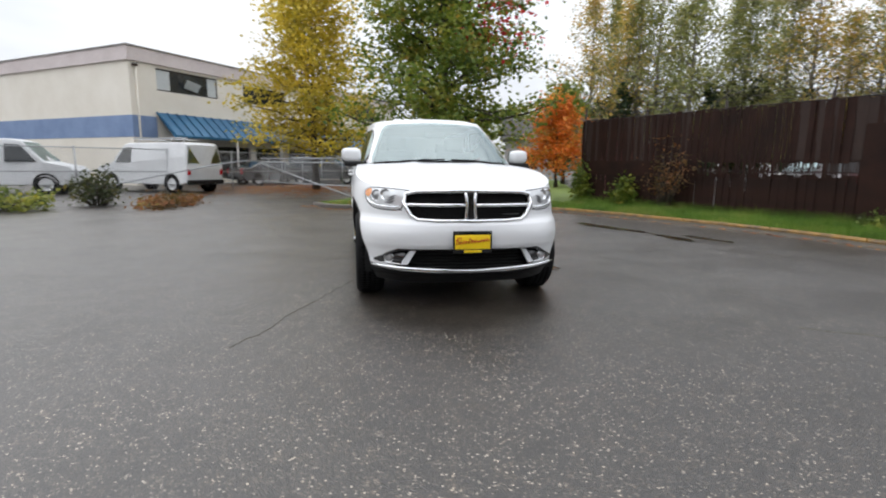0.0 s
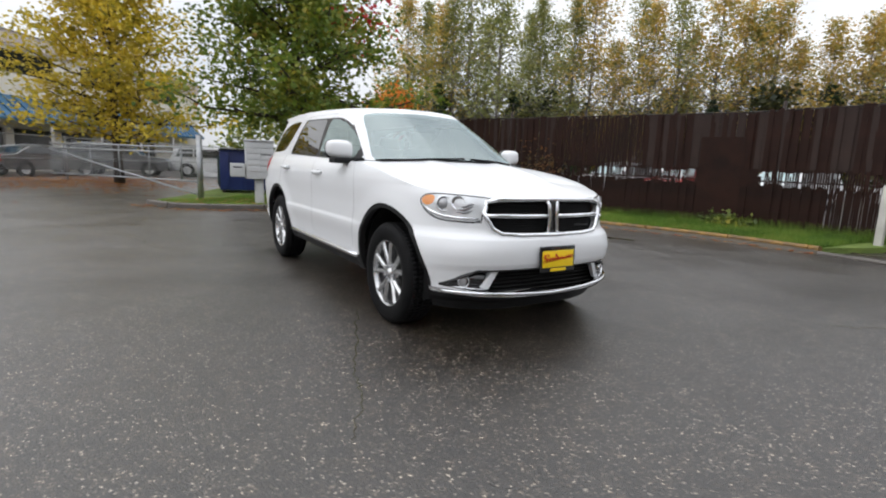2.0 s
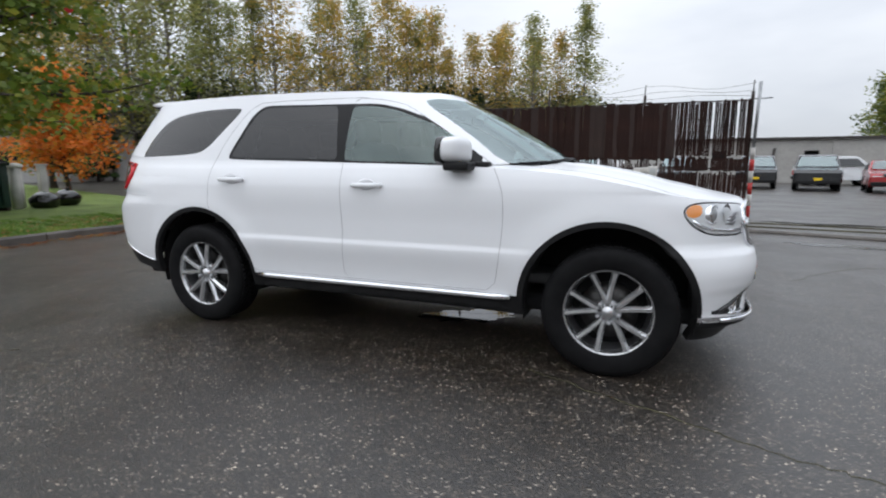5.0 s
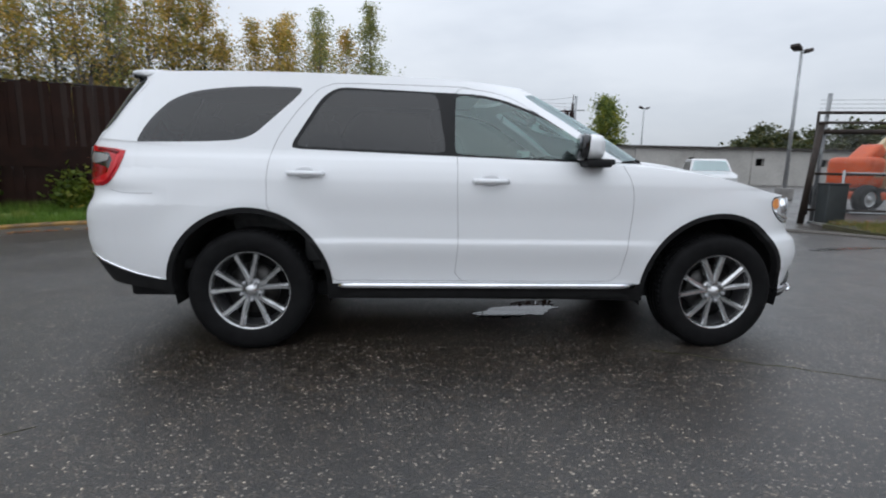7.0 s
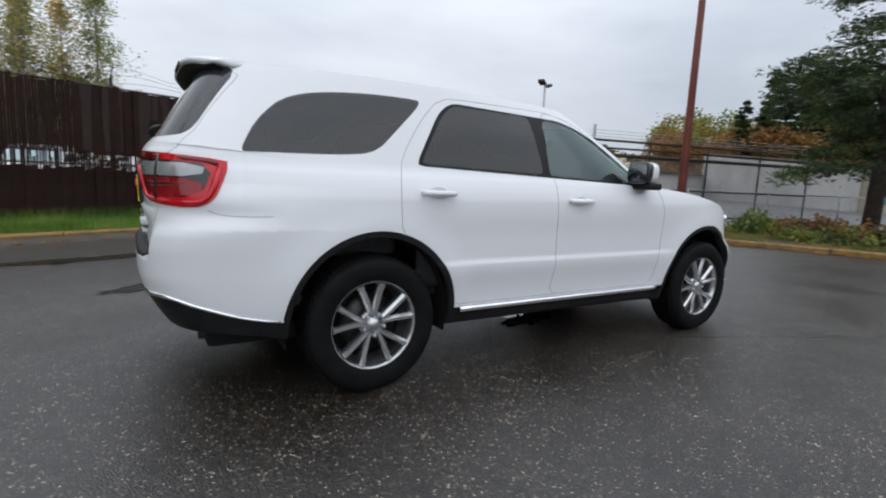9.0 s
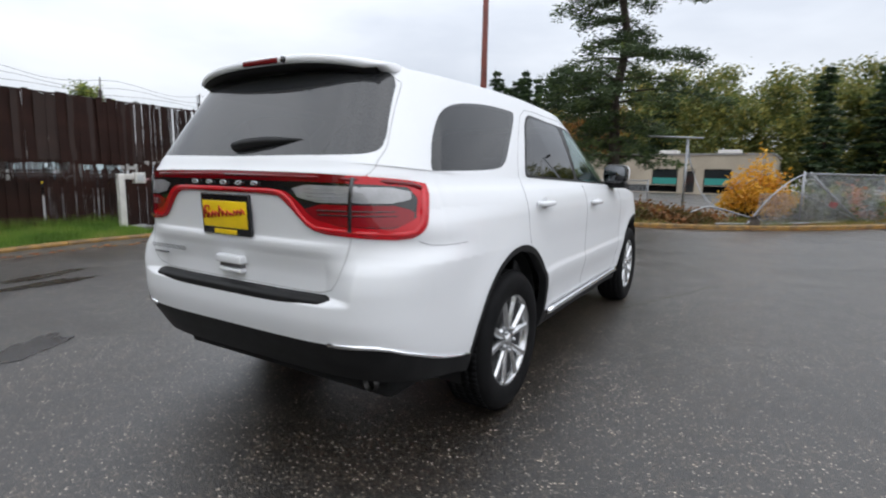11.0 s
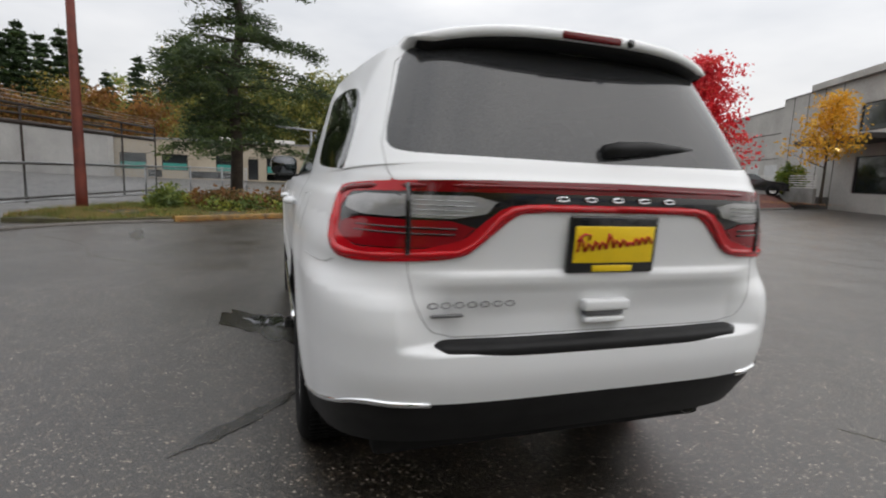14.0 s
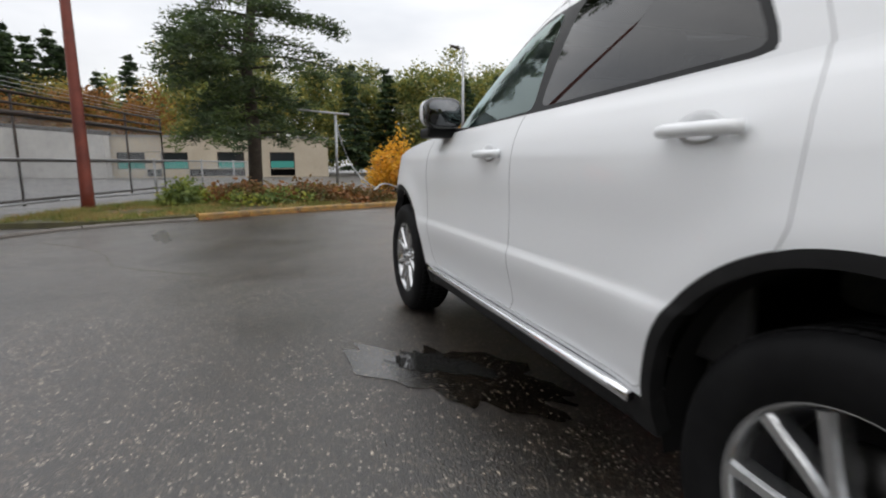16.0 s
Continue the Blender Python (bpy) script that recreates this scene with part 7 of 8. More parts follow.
# black lower cladding and arch lips
rear_skirt = curve((-2.7, 0.595), (-2.52, 0.60), (-2.4, 0.555), (-2.2, 0.485), (-1.9, 0.44))
P_low.cut("cladding", lambda p, q: np.where(q[:, 0] < -1.75, q[:, 2] - rear_skirt(q[:, 0]), np.where(q[:, 0] > 1.75, q[:, 2] - (0.312 + 0.05 * np.abs(q[:, 1])), q[:, 2] - 0.437)))
for wx in (1.5, -1.515):
    P_low.cut("cladding", round_hole(wx, 0.512))
    P_low.cut("hole", round_hole(wx, 0.478))

# front: grille, lamps, air intake
P_low.cut("hole", inside_of(((-0.2, 0.995), (0.45, 0.992), (0.53, 0.975), (0.553, 0.91), (0.505, 0.81), (0.45, 0.765), (-0.2, 0.752)), face_yz, at_front, soft=1))
P_low.cut("headlight", inside_of(((0.322, 1.0), (0.42, 1.012), (0.525, 1.02), (0.598, 1.012), (0.632, 0.978), (0.626, 0.935), (0.60, 0.888), (0.555, 0.85), (0.50, 0.838), (0.372, 0.833), (0.368, 0.91), (0.345, 0.975)), along_sz, at_front, soft=1), ("body",))
P_low.cut("indicator", inside_of(((0.556, 1.009), (0.597, 1.007), (0.627, 0.976), (0.620, 0.945), (0.598, 0.936), (0.572, 0.952)), along_sz, at_front, soft=1), ("headlight",))
P_low.cut("hole", inside_of(((-0.2, 0.518), (0.45, 0.522), (0.60, 0.520), (0.70, 0.488), (0.752, 0.428), (0.735, 0.395), (0.6, 0.372), (0.3, 0.352), (-0.2, 0.347)), face_yz, at_front, soft=1), ("body", "cladding"))
P_low.cut("front_chrome", lambda p, q: np.where((q[:, 0] > 1.98), np.abs(q[:, 2] - (0.327 + 0.055 * np.abs(q[:, 1]))) - 0.012, 0.05), ("body", "cladding"))

# rear lamps, one bar across the car
lamp_top = curve((2.34, 1.212), (2.5, 1.25), (2.65, 1.272), (3.0, 1.282))
LAMP = ((3.2, 1.282), (2.65, 1.276), (2.5, 1.266), (2.375, 1.248), (2.352, 1.232), (2.385, 1.10), (2.412, 1.045), (2.45, 1.022), (2.55, 1.028), (2.672, 1.042), (2.695, 1.07), (2.745, 1.165), (2.775, 1.188), (3.2, 1.190))
RED_IN = ((3.2, 1.245), (2.65, 1.242), (2.5, 1.236), (2.39, 1.222), (2.432, 1.064), (2.655, 1.072), (2.712, 1.185), (2.755, 1.212), (3.2, 1.212))
P_low.cut("tail_lamp", inside_of(LAMP, along_sz, at_back, soft=1), ("body", "tailgate"))
P_low.cut("tail_black", inside_of(RED_IN, along_sz, at_back, soft=1), ("tail_lamp",))
P_low.cut("tail_top", inside_of(((3.2, 1.30), (2.56, 1.29), (2.56, 1.236), (3.2, 1.247)), along_sz, at_back, soft=0), ("tail_lamp",))
P_low.cut("tail_white", inside_of(((2.715, 1.232), (2.412, 1.222), (2.422, 1.163), (2.692, 1.163)), along_sz, at_back, soft=1), ("tail_black",))
P_low.cut("tail_dark", inside_of(((2.688, 1.157), (2.415, 1.154), (2.436, 1.068), (2.658, 1.076)), along_sz, at_back, soft=1), ("tail_black",))
P_low.cut("fuel_door", inside_of(((-1.60, 1.192), (-1.80, 1.192), (-1.80, 1.04), (-1.60, 1.04)), side_xz, on_side, soft=3, rad=0.02), ("body",))

# glass
Q_WIN = ((-2.205, 1.297), (-2.17, 1.294), (-1.66, 1.306), (-1.50, 1.335), (-1.38, 1.45), (-1.18, 1.640), (-1.24, 1.656), (-1.62, 1.652), (-1.95, 1.604), (-2.11, 1.468))
R_WIN = ((-1.235, 1.286), (-0.295, 1.262), (-0.355, 1.638), (-0.975, 1.644), (-1.055, 1.578))
F_WIN = ((-0.243, 1.257), (0.62, 1.232), (0.625, 1.345), (0.37, 1.49), (0.10, 1.59), (-0.05, 1.622), (-0.235, 1.634))
TRIM = ((-1.27, 1.272), (0.74, 1.216), (0.72, 1.31), (0.40, 1.505), (0.11, 1.608), (-0.05, 1.642), (-0.98, 1.662), (-1.08, 1.592))
P_up.cut("window_trim", inside_of(TRIM, side_xz, on_side, soft=2, rad=0.03), ("front_door", "rear_door", "body"))
P_up.cut("quarter_window", inside_of(Q_WIN, side_xz, on_side, soft=2, rad=0.3), ("body",))
P_up.cut("rear_side_window", inside_of(R_WIN, side_xz, on_side, soft=2, rad=0.025))
P_up.cut("front_side_window", inside_of(F_WIN, side_xz, on_side, soft=2, rad=0.025))
P_up.cut("windscreen", inside_of(((-0.2, 1.20), (0.70, 1.20), (0.765, 1.235), (0.60, 1.64), (0.54, 1.676), (-0.2, 1.706)), face_yz, lambda p, q: p[:, 0] < 0.98, soft=1), ("body", "front_door", "window_trim"))
P_up.cut("rear_window", inside_of(((-0.2, 1.342), (0.64, 1.350), (0.722, 1.366), (0.612, 1.725), (-0.2, 1.75)), face_yz, lambda p, q: p[:, 0] > 2.05, soft=2, rad=0.035), ("body", "tailgate"))
P_hood.cut("hood", lambda p, q: np.maximum(np.abs(q[:, 1]) - (0.765 + 0.06 * np.clip((q[:, 0] - 1.3) / 0.7, 0, 1)), 1.20 - 0.30 * q[:, 1] ** 2 - q[:, 0]))
P_hood.cut("cowl", lambda p, q: np.maximum(np.abs(q[:, 1]) - 0.74, q[:, 0] - (1.19 - 0.30 * q[:, 1] ** 2)), ("body",))

MIRROR_Y = np.array([1.0, -1.0, 1.0])


def normals(P):
    h = 1e-3
    lo, hi = P.p.min(0), P.p.max(0)
    d = []
    for k in (0, 1):
        e = np.zeros(2)
        e[k] = h
        d.append(P.xyz(np.clip(P.p + e, lo, hi)) - P.xyz(np.clip(P.p - e, lo, hi)))
    n = np.cross(d[0], d[1])
    L = np.linalg.norm(n, axis=1, keepdims=True)
    c = np.array([-0.3, 0, 0.7])
    bad = L[:, 0] < 1e-9
    n = n / np.maximum(L, 1e-9)
    n[bad] = (0, 0, 1)
    flip = ((P.xyz() - c) * n).sum(1) < 0
    n[flip] *= -1
    return n


FIELDS = [(P, P.xyz(), normals(P)) for P in (P_low, P_up, P_hood, P_roof)]


def region(name, label, material, parent, sides=(1, -1), tag="", lift=0.0, thick=0.0):
    """One body part made of the named region of all sheets, on the left (1), the right (-1) or both."""
    V, N, T, base = [], [], [], 0
    for P, X, nn in FIELDS:
        tri = P.t[P.label == label]
        if not len(tri):
            continue
        used, inv = np.unique(tri, return_inverse=True)
        tri = inv.reshape(-1, 3)
        v, n = X[used] + nn[used] * lift, nn[used]
        g = np.cross(v[tri[:, 1]] - v[tri[:, 0]], v[tri[:, 2]] - v[tri[:, 0]])
        rev = (g * n[tri].mean(1)).sum(1) < 0
        tri = np.where(rev[:, None], tri[:, ::-1], tri)
        for sd in sides:
            k = np.array([1, sd, 1.0])
            V.append(v * k), N.append(n * k)
            T.append((tri if sd > 0 else tri[:, ::-1]) + base)
            base += len(v)
    V, N, T = np.concatenate(V), np.concatenate(N), np.concatenate(T)
    if thick:
        # close the sheet with a flange turned inwards round its rim
        ed = np.concatenate([T[:, [0, 1]], T[:, [1, 2]], T[:, [2, 0]]])
        key = {}
        for a, b in ed:
            key[(a, b)] = 1
        rim = [(a, b) for a, b in ed if (b, a) not in key and abs(V[a][1]) + abs(V[b][1]) > 1e-4]
        idx, extra = {}, []
        for a, b in rim:
            for i in (a, b):
                if i not in idx:
                    idx[i] = len(V) + len(extra)
                    extra.append(V[i] - N[i] * thick)
        if extra:
            V = np.concatenate([V, np.array(extra)])
            N = np.concatenate([N, np.array([N[i] for i in idx])])
            T = np.concatenate([T, np.array([t for a, b in rim for t in ((b, a, idx[a]), (b, idx[a], idx[b]))])])
    ob = from_arrays(name, V, T, material, parent, tag)
    me = ob.data
    for p in me.polygons:
        p.use_smooth = True
    me.normals_split_custom_set_from_vertices([tuple(n) for n in N])
    return ob


def seams(pairs, r, side):
    """Dark panel gaps along the borders between regions."""
    bm = bmesh.new()
    for P, X, nn in FIELDS:
        owner = {}
        for t, lab in zip(P.t, P.label):
            for i, j in ((0, 1), (1, 2), (2, 0)):
                owner.setdefault((min(t[i], t[j]), max(t[i], t[j])), []).append(lab)
        for (i, j), labs in owner.items():
            if len(labs) == 2 and labs[0] != labs[1] and (tuple(sorted(labs)) in pairs):
                a, b = X[i], X[j]
                na = (nn[i] + nn[j]) / 2
                d = b - a
                L = np.linalg.norm(d)
                if L < 1e-5:
                    continue
                d /= L
                w = np.cross(d, na)
                a, b = a - d * 0.001, b + d * 0.001
                ring_v = []
                for p0 in (a, b):
                    ring_v.append([bm.verts.new(Vector((q[0], q[1] * side, q[2]))) for q in (p0 + w * r + na * 0.0002, p0 + na * 0.0016, p0 - w * r + na * 0.0002)])
                A, B = ring_v
                bm.faces.new((A[0], A[1], B[1], B[0]))
                bm.faces.new((A[1], A[2], B[2], B[1]))
    return bm


suv = empty("suv", "white sport utility vehicle parked on wet asphalt, dark rear glass", "car")
region("body", "body", "white_paint", suv, thick=0.03)
region("roof", "roof", "white_paint", suv)
region("hood", "hood", "white_paint", suv)
region("cowl", "cowl", "black_plastic", suv)
region("lower_cladding", "cladding", "black_plastic", suv, thick=0.05, tag="black plastic lower body cladding")
for sd in (1, -1):
    for nm in ("front_door", "rear_door"):
        region(nm, nm, "white_paint", suv, (sd,))
    region("window_trim", "window_trim", "trim_black", suv, (sd,), "gloss black window surround and pillar")
    region("front_side_window", "front_side_window", "clear_glass", suv, (sd,), "clear front side window")
    region("rear_side_window", "rear_side_window", "privacy_glass", suv, (sd,), "dark tinted rear door window")
    region("quarter_window", "quarter_window", "privacy_glass", suv, (sd,), "dark tinted quarter window")
region("windscreen", "windscreen", "screen_glass", suv)
tailgate = region("tailgate", "tailgate", "white_paint", suv)
region("rear_window", "rear_window", "rear_glass", tailgate, tag="dark tinted rear window")
fuel = region("fuel_door", "fuel_door", "white_paint", suv, (1,))
region("rear_quarter_panel", "fuel_door", "white_paint", suv, (-1,))
region("front_chrome_strip", "front_chrome", "chrome", suv, lift=0.004, tag="chrome strip under the front air intake")
for ob in suv.children_recursive:
    if "window" in ob.name and "trim" not in ob.name or ob.name.startswith("windscreen"):
        ob.visible_shadow = False
for sd in (1, -1):
    for nm, pairs in (("front_door_gap", {("body", "front_door"), ("front_door", "rear_door")}), ("rear_door_gap", {("body", "rear_door"), ("cladding", "rear_door")}), ("tailgate_gap", {("body", "tailgate"), ("tail_black", "tailgate")}), ("hood_gap", {("body", "hood")})):
        part(nm, seams(pairs, 0.0019, sd), "seam", suv, smooth=False)
    part("headlight_gap", seams({("body", "headlight"), ("body", "indicator")}, 0.0045, sd), "gloss_black", suv, smooth=False)
part("fuel_door_gap", seams({("body", "fuel_door")}, 0.0009, 1), "seam", suv, smooth=False)

# lamps
for sd in (1, -1):
    hl = region("headlight", "headlight", "lamp_silver", suv, (sd,), "clear headlight with silver reflector", thick=0.01)
    region("indicator", "indicator", "amber", hl, (sd,), "amber side indicator")

    def on_nose(s, z, out=0.0):
        v = (z - float(low_z(ring(np.array(s), 2.31, -2.62, FRONT_X, REAR_X, 3.0, 5.0, 0.94)[0])))
        x0 = float(ring(np.array(s), 2.31, -2.62, FRONT_X, REAR_X, 3.0, 5.0, 0.94)[0])
        v = (z - float(low_z(x0))) / float(top_z(x0) - low_z(x0))
        p = lower(np.array([s]), np.array([v]))[0]
        return Vector((p[0] + out, p[1] * sd, p[2]))
    c = on_nose(0.525, 0.955)
    aim = Vector((0.86, 0.5 * sd, 0.1)).normalized()
    q = Matrix.Translation(c) @ aim.to_track_quat("Z", "Y").to_matrix().to_4x4()
    part("lamp_ring", lathe(bmesh.new(), ((0.052, -0.03), (0.054, 0.004), (0.047, 0.008), (0.043, 0.0), (0.041, -0.02)), 32, q), "chrome", hl)
    part("projector", lathe(bmesh.new(), ((0.041, -0.02), (0.041, -0.004), (0.033, 0.005), (0.02, 0.010), (0.0005, 0.012)), 32, q), "lamp_dark", hl, "dark round projector lens")
    for k, (s0, s1, z) in enumerate(((0.40, 0.455, 0.957), (0.405, 0.468, 0.935), (0.41, 0.475, 0.913))):
        part("reflector_facet", tube(bmesh.new(), [on_nose(s0 + (s1 - s0) * j / 5, z - 0.004 * j + 0.006 * math.sin(j * 1.3 + k), 0.001) for j in range(6)], 0.006, 6, radii=[0.002, 0.006, 0.009, 0.008, 0.005, 0.002]), "badge_grey", hl)
    part("reflector_bowl", lathe(bmesh.new(), ((0.046, 0.004), (0.040, -0.004), (0.022, -0.010), (0.0005, -0.012)), 28, Matrix.Translation(on_nose(0.468, 0.965, 0.004)) @ aim.to_track_quat("Z", "Y").to_matrix().to_4x4()), "chrome", hl)
    part("lamp_strip", tube(bmesh.new(), [on_nose(q, z, 0.001) for q, z in ((0.385, 0.862), (0.46, 0.862), (0.53, 0.872), (0.58, 0.895), (0.606, 0.925))], 0.010, 6), "chrome", hl)
    part("lamp_rim", tube(bmesh.new(), [on_nose(s, z, 0.002) for s, z in ((0.37, 0.838), (0.45, 0.839), (0.52, 0.844), (0.555, 0.853), (0.60, 0.89), (0.626, 0.936))], 0.004, 6), "gloss_black", hl)
    for k, (lab, mt, tg) in enumerate((("tail_lamp", "red_lens", ""), ("tail_black", "gloss_black", ""), ("tail_top", "dark_red_lens", "dark red upper bar"), ("tail_white", "white_lens", "clear reversing lamp lens"), ("tail_dark", "deep_red_lens", "deep red inner lens"))):
        if k == 0:
            tl = region("tail_light", lab, mt, suv, (sd,), "full-width red tail light with clear lens", lift=0.006, thick=0.012)
        else:
            region(("dark_panel", "upper_bar", "reverse_lens", "inner_lens")[k - 1], lab, mt, tl, (sd,), tg, lift=0.006 if k == 2 else 0.004 + (0.003 if k > 1 else 0))


def on_tail(s, z, out=0.0, sd=1):
    x0 = float(ring(np.array(s), 2.31, -2.62, FRONT_X, REAR_X, 3.0, 5.0, 0.94)[0])
    v = (z - float(low_z(x0))) / float(top_z(x0) - low_z(x0))
    p = lower(np.array([s]), np.array([v]))[0]
    return Vector((p[0] - out, p[1] * sd, p[2]))


def s_at(y, z):
    """Where round the tail the body stands y from the middle at height z."""
    lo, hi = 2.0, 3.0
    for _ in range(30):
        mid = (lo + hi) / 2
        lo, hi = (mid, hi) if on_tail(mid, z).y > y else (lo, mid)
    return lo


for sd in (1, -1):
    part("lamp_divider", tube(bmesh.new(), [on_tail(s_at(0.668, z), z, 0.006, sd) for z in (1.052, 1.10, 1.15, 1.2, 1.262)], 0.009, 6), "gloss_black", suv)
    ribs = bmesh.new()
    for k in range(2):
        tube(ribs, [on_tail(2.44 + 0.03 * j, 1.115 + 0.017 * k, 0.009, sd) for j in range(8)], 0.0035, 5)
    part("lens_ribs", ribs, "lamp_base", suv)
    lo = [(3.0, 1.201), (2.85, 1.200), (2.775, 1.199), (2.748, 1.190), (2.728, 1.168), (2.705, 1.11), (2.69, 1.08), (2.668, 1.058), (2.62, 1.053), (2.54, 1.046), (2.46, 1.042), (2.428, 1.05), (2.408, 1.078), (2.393, 1.125), (2.374, 1.215)]
    part("light_guide", tube(bmesh.new(), [on_tail(a, b, 0.004, sd) for a, b in lo], 0.016, 7, radii=[0.0115] * 10 + [0.015] * 3 + [0.019, 0.016]), "red_lens", suv, "bright red light guide round the lamp")
    up = [(3.0, 1.264), (2.8, 1.262), (2.65, 1.259), (2.55, 1.254), (2.46, 1.246), (2.40, 1.236), (2.378, 1.222)]
    part("upper_guide", tube(bmesh.new(), [on_tail(a, b, 0.004, sd) for a, b in up], 0.01, 7, radii=[0.0075, 0.0075, 0.0085, 0.010, 0.012, 0.014, 0.014]), "dark_red_lens", suv, "dark red upper light line")
for sd in (1, -1):
    for k in range(4):
        part("lens_line", tube(bmesh.new(), [on_tail(2.43 + 0.034 * j, 1.172 + 0.014 * k, 0.008, sd) for j in range(8)], 0.0016, 4), "lamp_dark", suv)
    part("bumper_seam", tube(bmesh.new(), [on_tail(q, z, 0.0, sd) + Vector((0, 0.001 * sd, 0)) for q, z in ((2.42, 1.012), (2.39, 0.994), (2.35, 0.988), (2.30, 0.987), (2.25, 0.989))], 0.0016, 5), "seam", suv)
# badge bars between the lamps and on the tailgate
for y in (0.20, 0.10, 0.0, -0.10, -0.20):
    b = bmesh.new()
    tube(b, [(-2.617, y + 0.021 * math.cos(a), 1.229 + 0.0065 * math.sin(a)) for a in np.linspace(0, 2 * math.pi, 15)[:-1]], 0.0032, 5, closed=True)
    part("badge_shape", b, "chrome", suv)
bm = bmesh.new()
for k in range(7):
    y = 0.612 - 0.0415 * k
    tube(bm, [(-2.598, y - 0.014 + 0.0145 * math.cos(a), 0.905 + 0.0085 * math.sin(a)) for a in np.linspace(0, 2 * math.pi, 13)[:-1]], 0.0024, 5, closed=True)
part("model_badge", bm, "badge_grey", suv, "grey model badge strokes")
part("trim_badge", boxed(-2.596, -2.58, 0.50, 0.60, 0.866, 0.875, 0.002), "badge_grey", suv)

# grille with crosshair bars, and the air intake; near-black backings paint their inner shade
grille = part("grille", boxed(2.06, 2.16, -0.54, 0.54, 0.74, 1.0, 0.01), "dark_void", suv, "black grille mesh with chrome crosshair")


def nose_x(y, z):
    r = min(abs(y) / 0.945, 0.999)
    n = float(nose_n(z))
    return FRONT_X + (float(nose(z)) - FRONT_X) * (1 - r**n) ** (1 / n)


def on_front(pts, out=0.0):
    return [(nose_x(y, z) + out, y, z) for y, z in pts]


rim = [(-0.45, 0.992), (-0.3, 0.996), (0.0, 0.998), (0.3, 0.996), (0.45, 0.992), (0.53, 0.972), (0.553, 0.91), (0.53, 0.85), (0.495, 0.795), (0.44, 0.762), (0.3, 0.754), (0.0, 0.75), (-0.3, 0.754), (-0.44, 0.762), (-0.495, 0.795), (-0.53, 0.85), (-0.553, 0.91), (-0.53, 0.972)]
part("grille_frame", tube(bmesh.new(), on_front(rim, 0.003), 0.019, 10, closed=True), "chrome", grille, "chrome grille frame")
wires = bmesh.new()
for z in np.arange(0.765, 0.99, 0.016):
    tube(wires, [(nose_x(y, z) - 0.035, y, z) for y in np.linspace(-0.5, 0.5, 13)], 0.0035, 4)
part("grille_mesh", wires, "black_plastic", grille)
for sg in (1, -1):
    part("cross_bar", tube(bmesh.new(), [(nose_x(y, 0.882) - 0.008, y, 0.882 + 0.004 * abs(y)) for y in np.linspace(0.045, 0.545, 10) * sg], 0.0165, 8), "chrome", grille, "chrome crosshair bar")
    part("post_bar", tube(bmesh.new(), [(nose_x(0, z) - 0.004, sg * (0.034 + 0.02 * (z - 0.88) ** 2 * 40), z) for z in np.linspace(0.755, 0.993, 9)], 0.015, 8), "chrome", grille)
part("post_fill", boxed(2.24, 2.29, -0.03, 0.03, 0.76, 0.99, 0.006), "gloss_black", grille)
part("side_tag", boxed(2.215, 2.222, 0.30, 0.44, 0.80, 0.813, 0.002), "badge_grey", grille)

part("chrome_lip", tube(bmesh.new(), [(nose_x(y, 0.335 + 0.05 * abs(y)) + 0.004, y, 0.335 + 0.05 * abs(y)) for y in np.linspace(-0.80, 0.80, 33)], 0.013, 8), "chrome", suv, "chrome strip along the bumper's lower edge")
intake = part("air_intake", boxed(1.96, 2.05, -0.70, 0.70, 0.34, 0.53, 0.01), "dark_void", suv, "black lower air intake")
slats = bmesh.new()
for z in np.arange(0.365, 0.52, 0.026):
    tube(slats, [(nose_x(y, z) - 0.06, y, z) for y in np.linspace(-0.50, 0.50, 11)], 0.006, 5)
part("intake_slats", slats, "black_plastic", intake)
part("intake_lip", tube(bmesh.new(), on_front([(y, 0.519 if abs(y) < 0.6 else 0.519 - (abs(y) - 0.6) * 0.55) for y in np.linspace(-0.78, 0.78, 27)], -0.012), 0.012, 6), "gloss_black", intake)
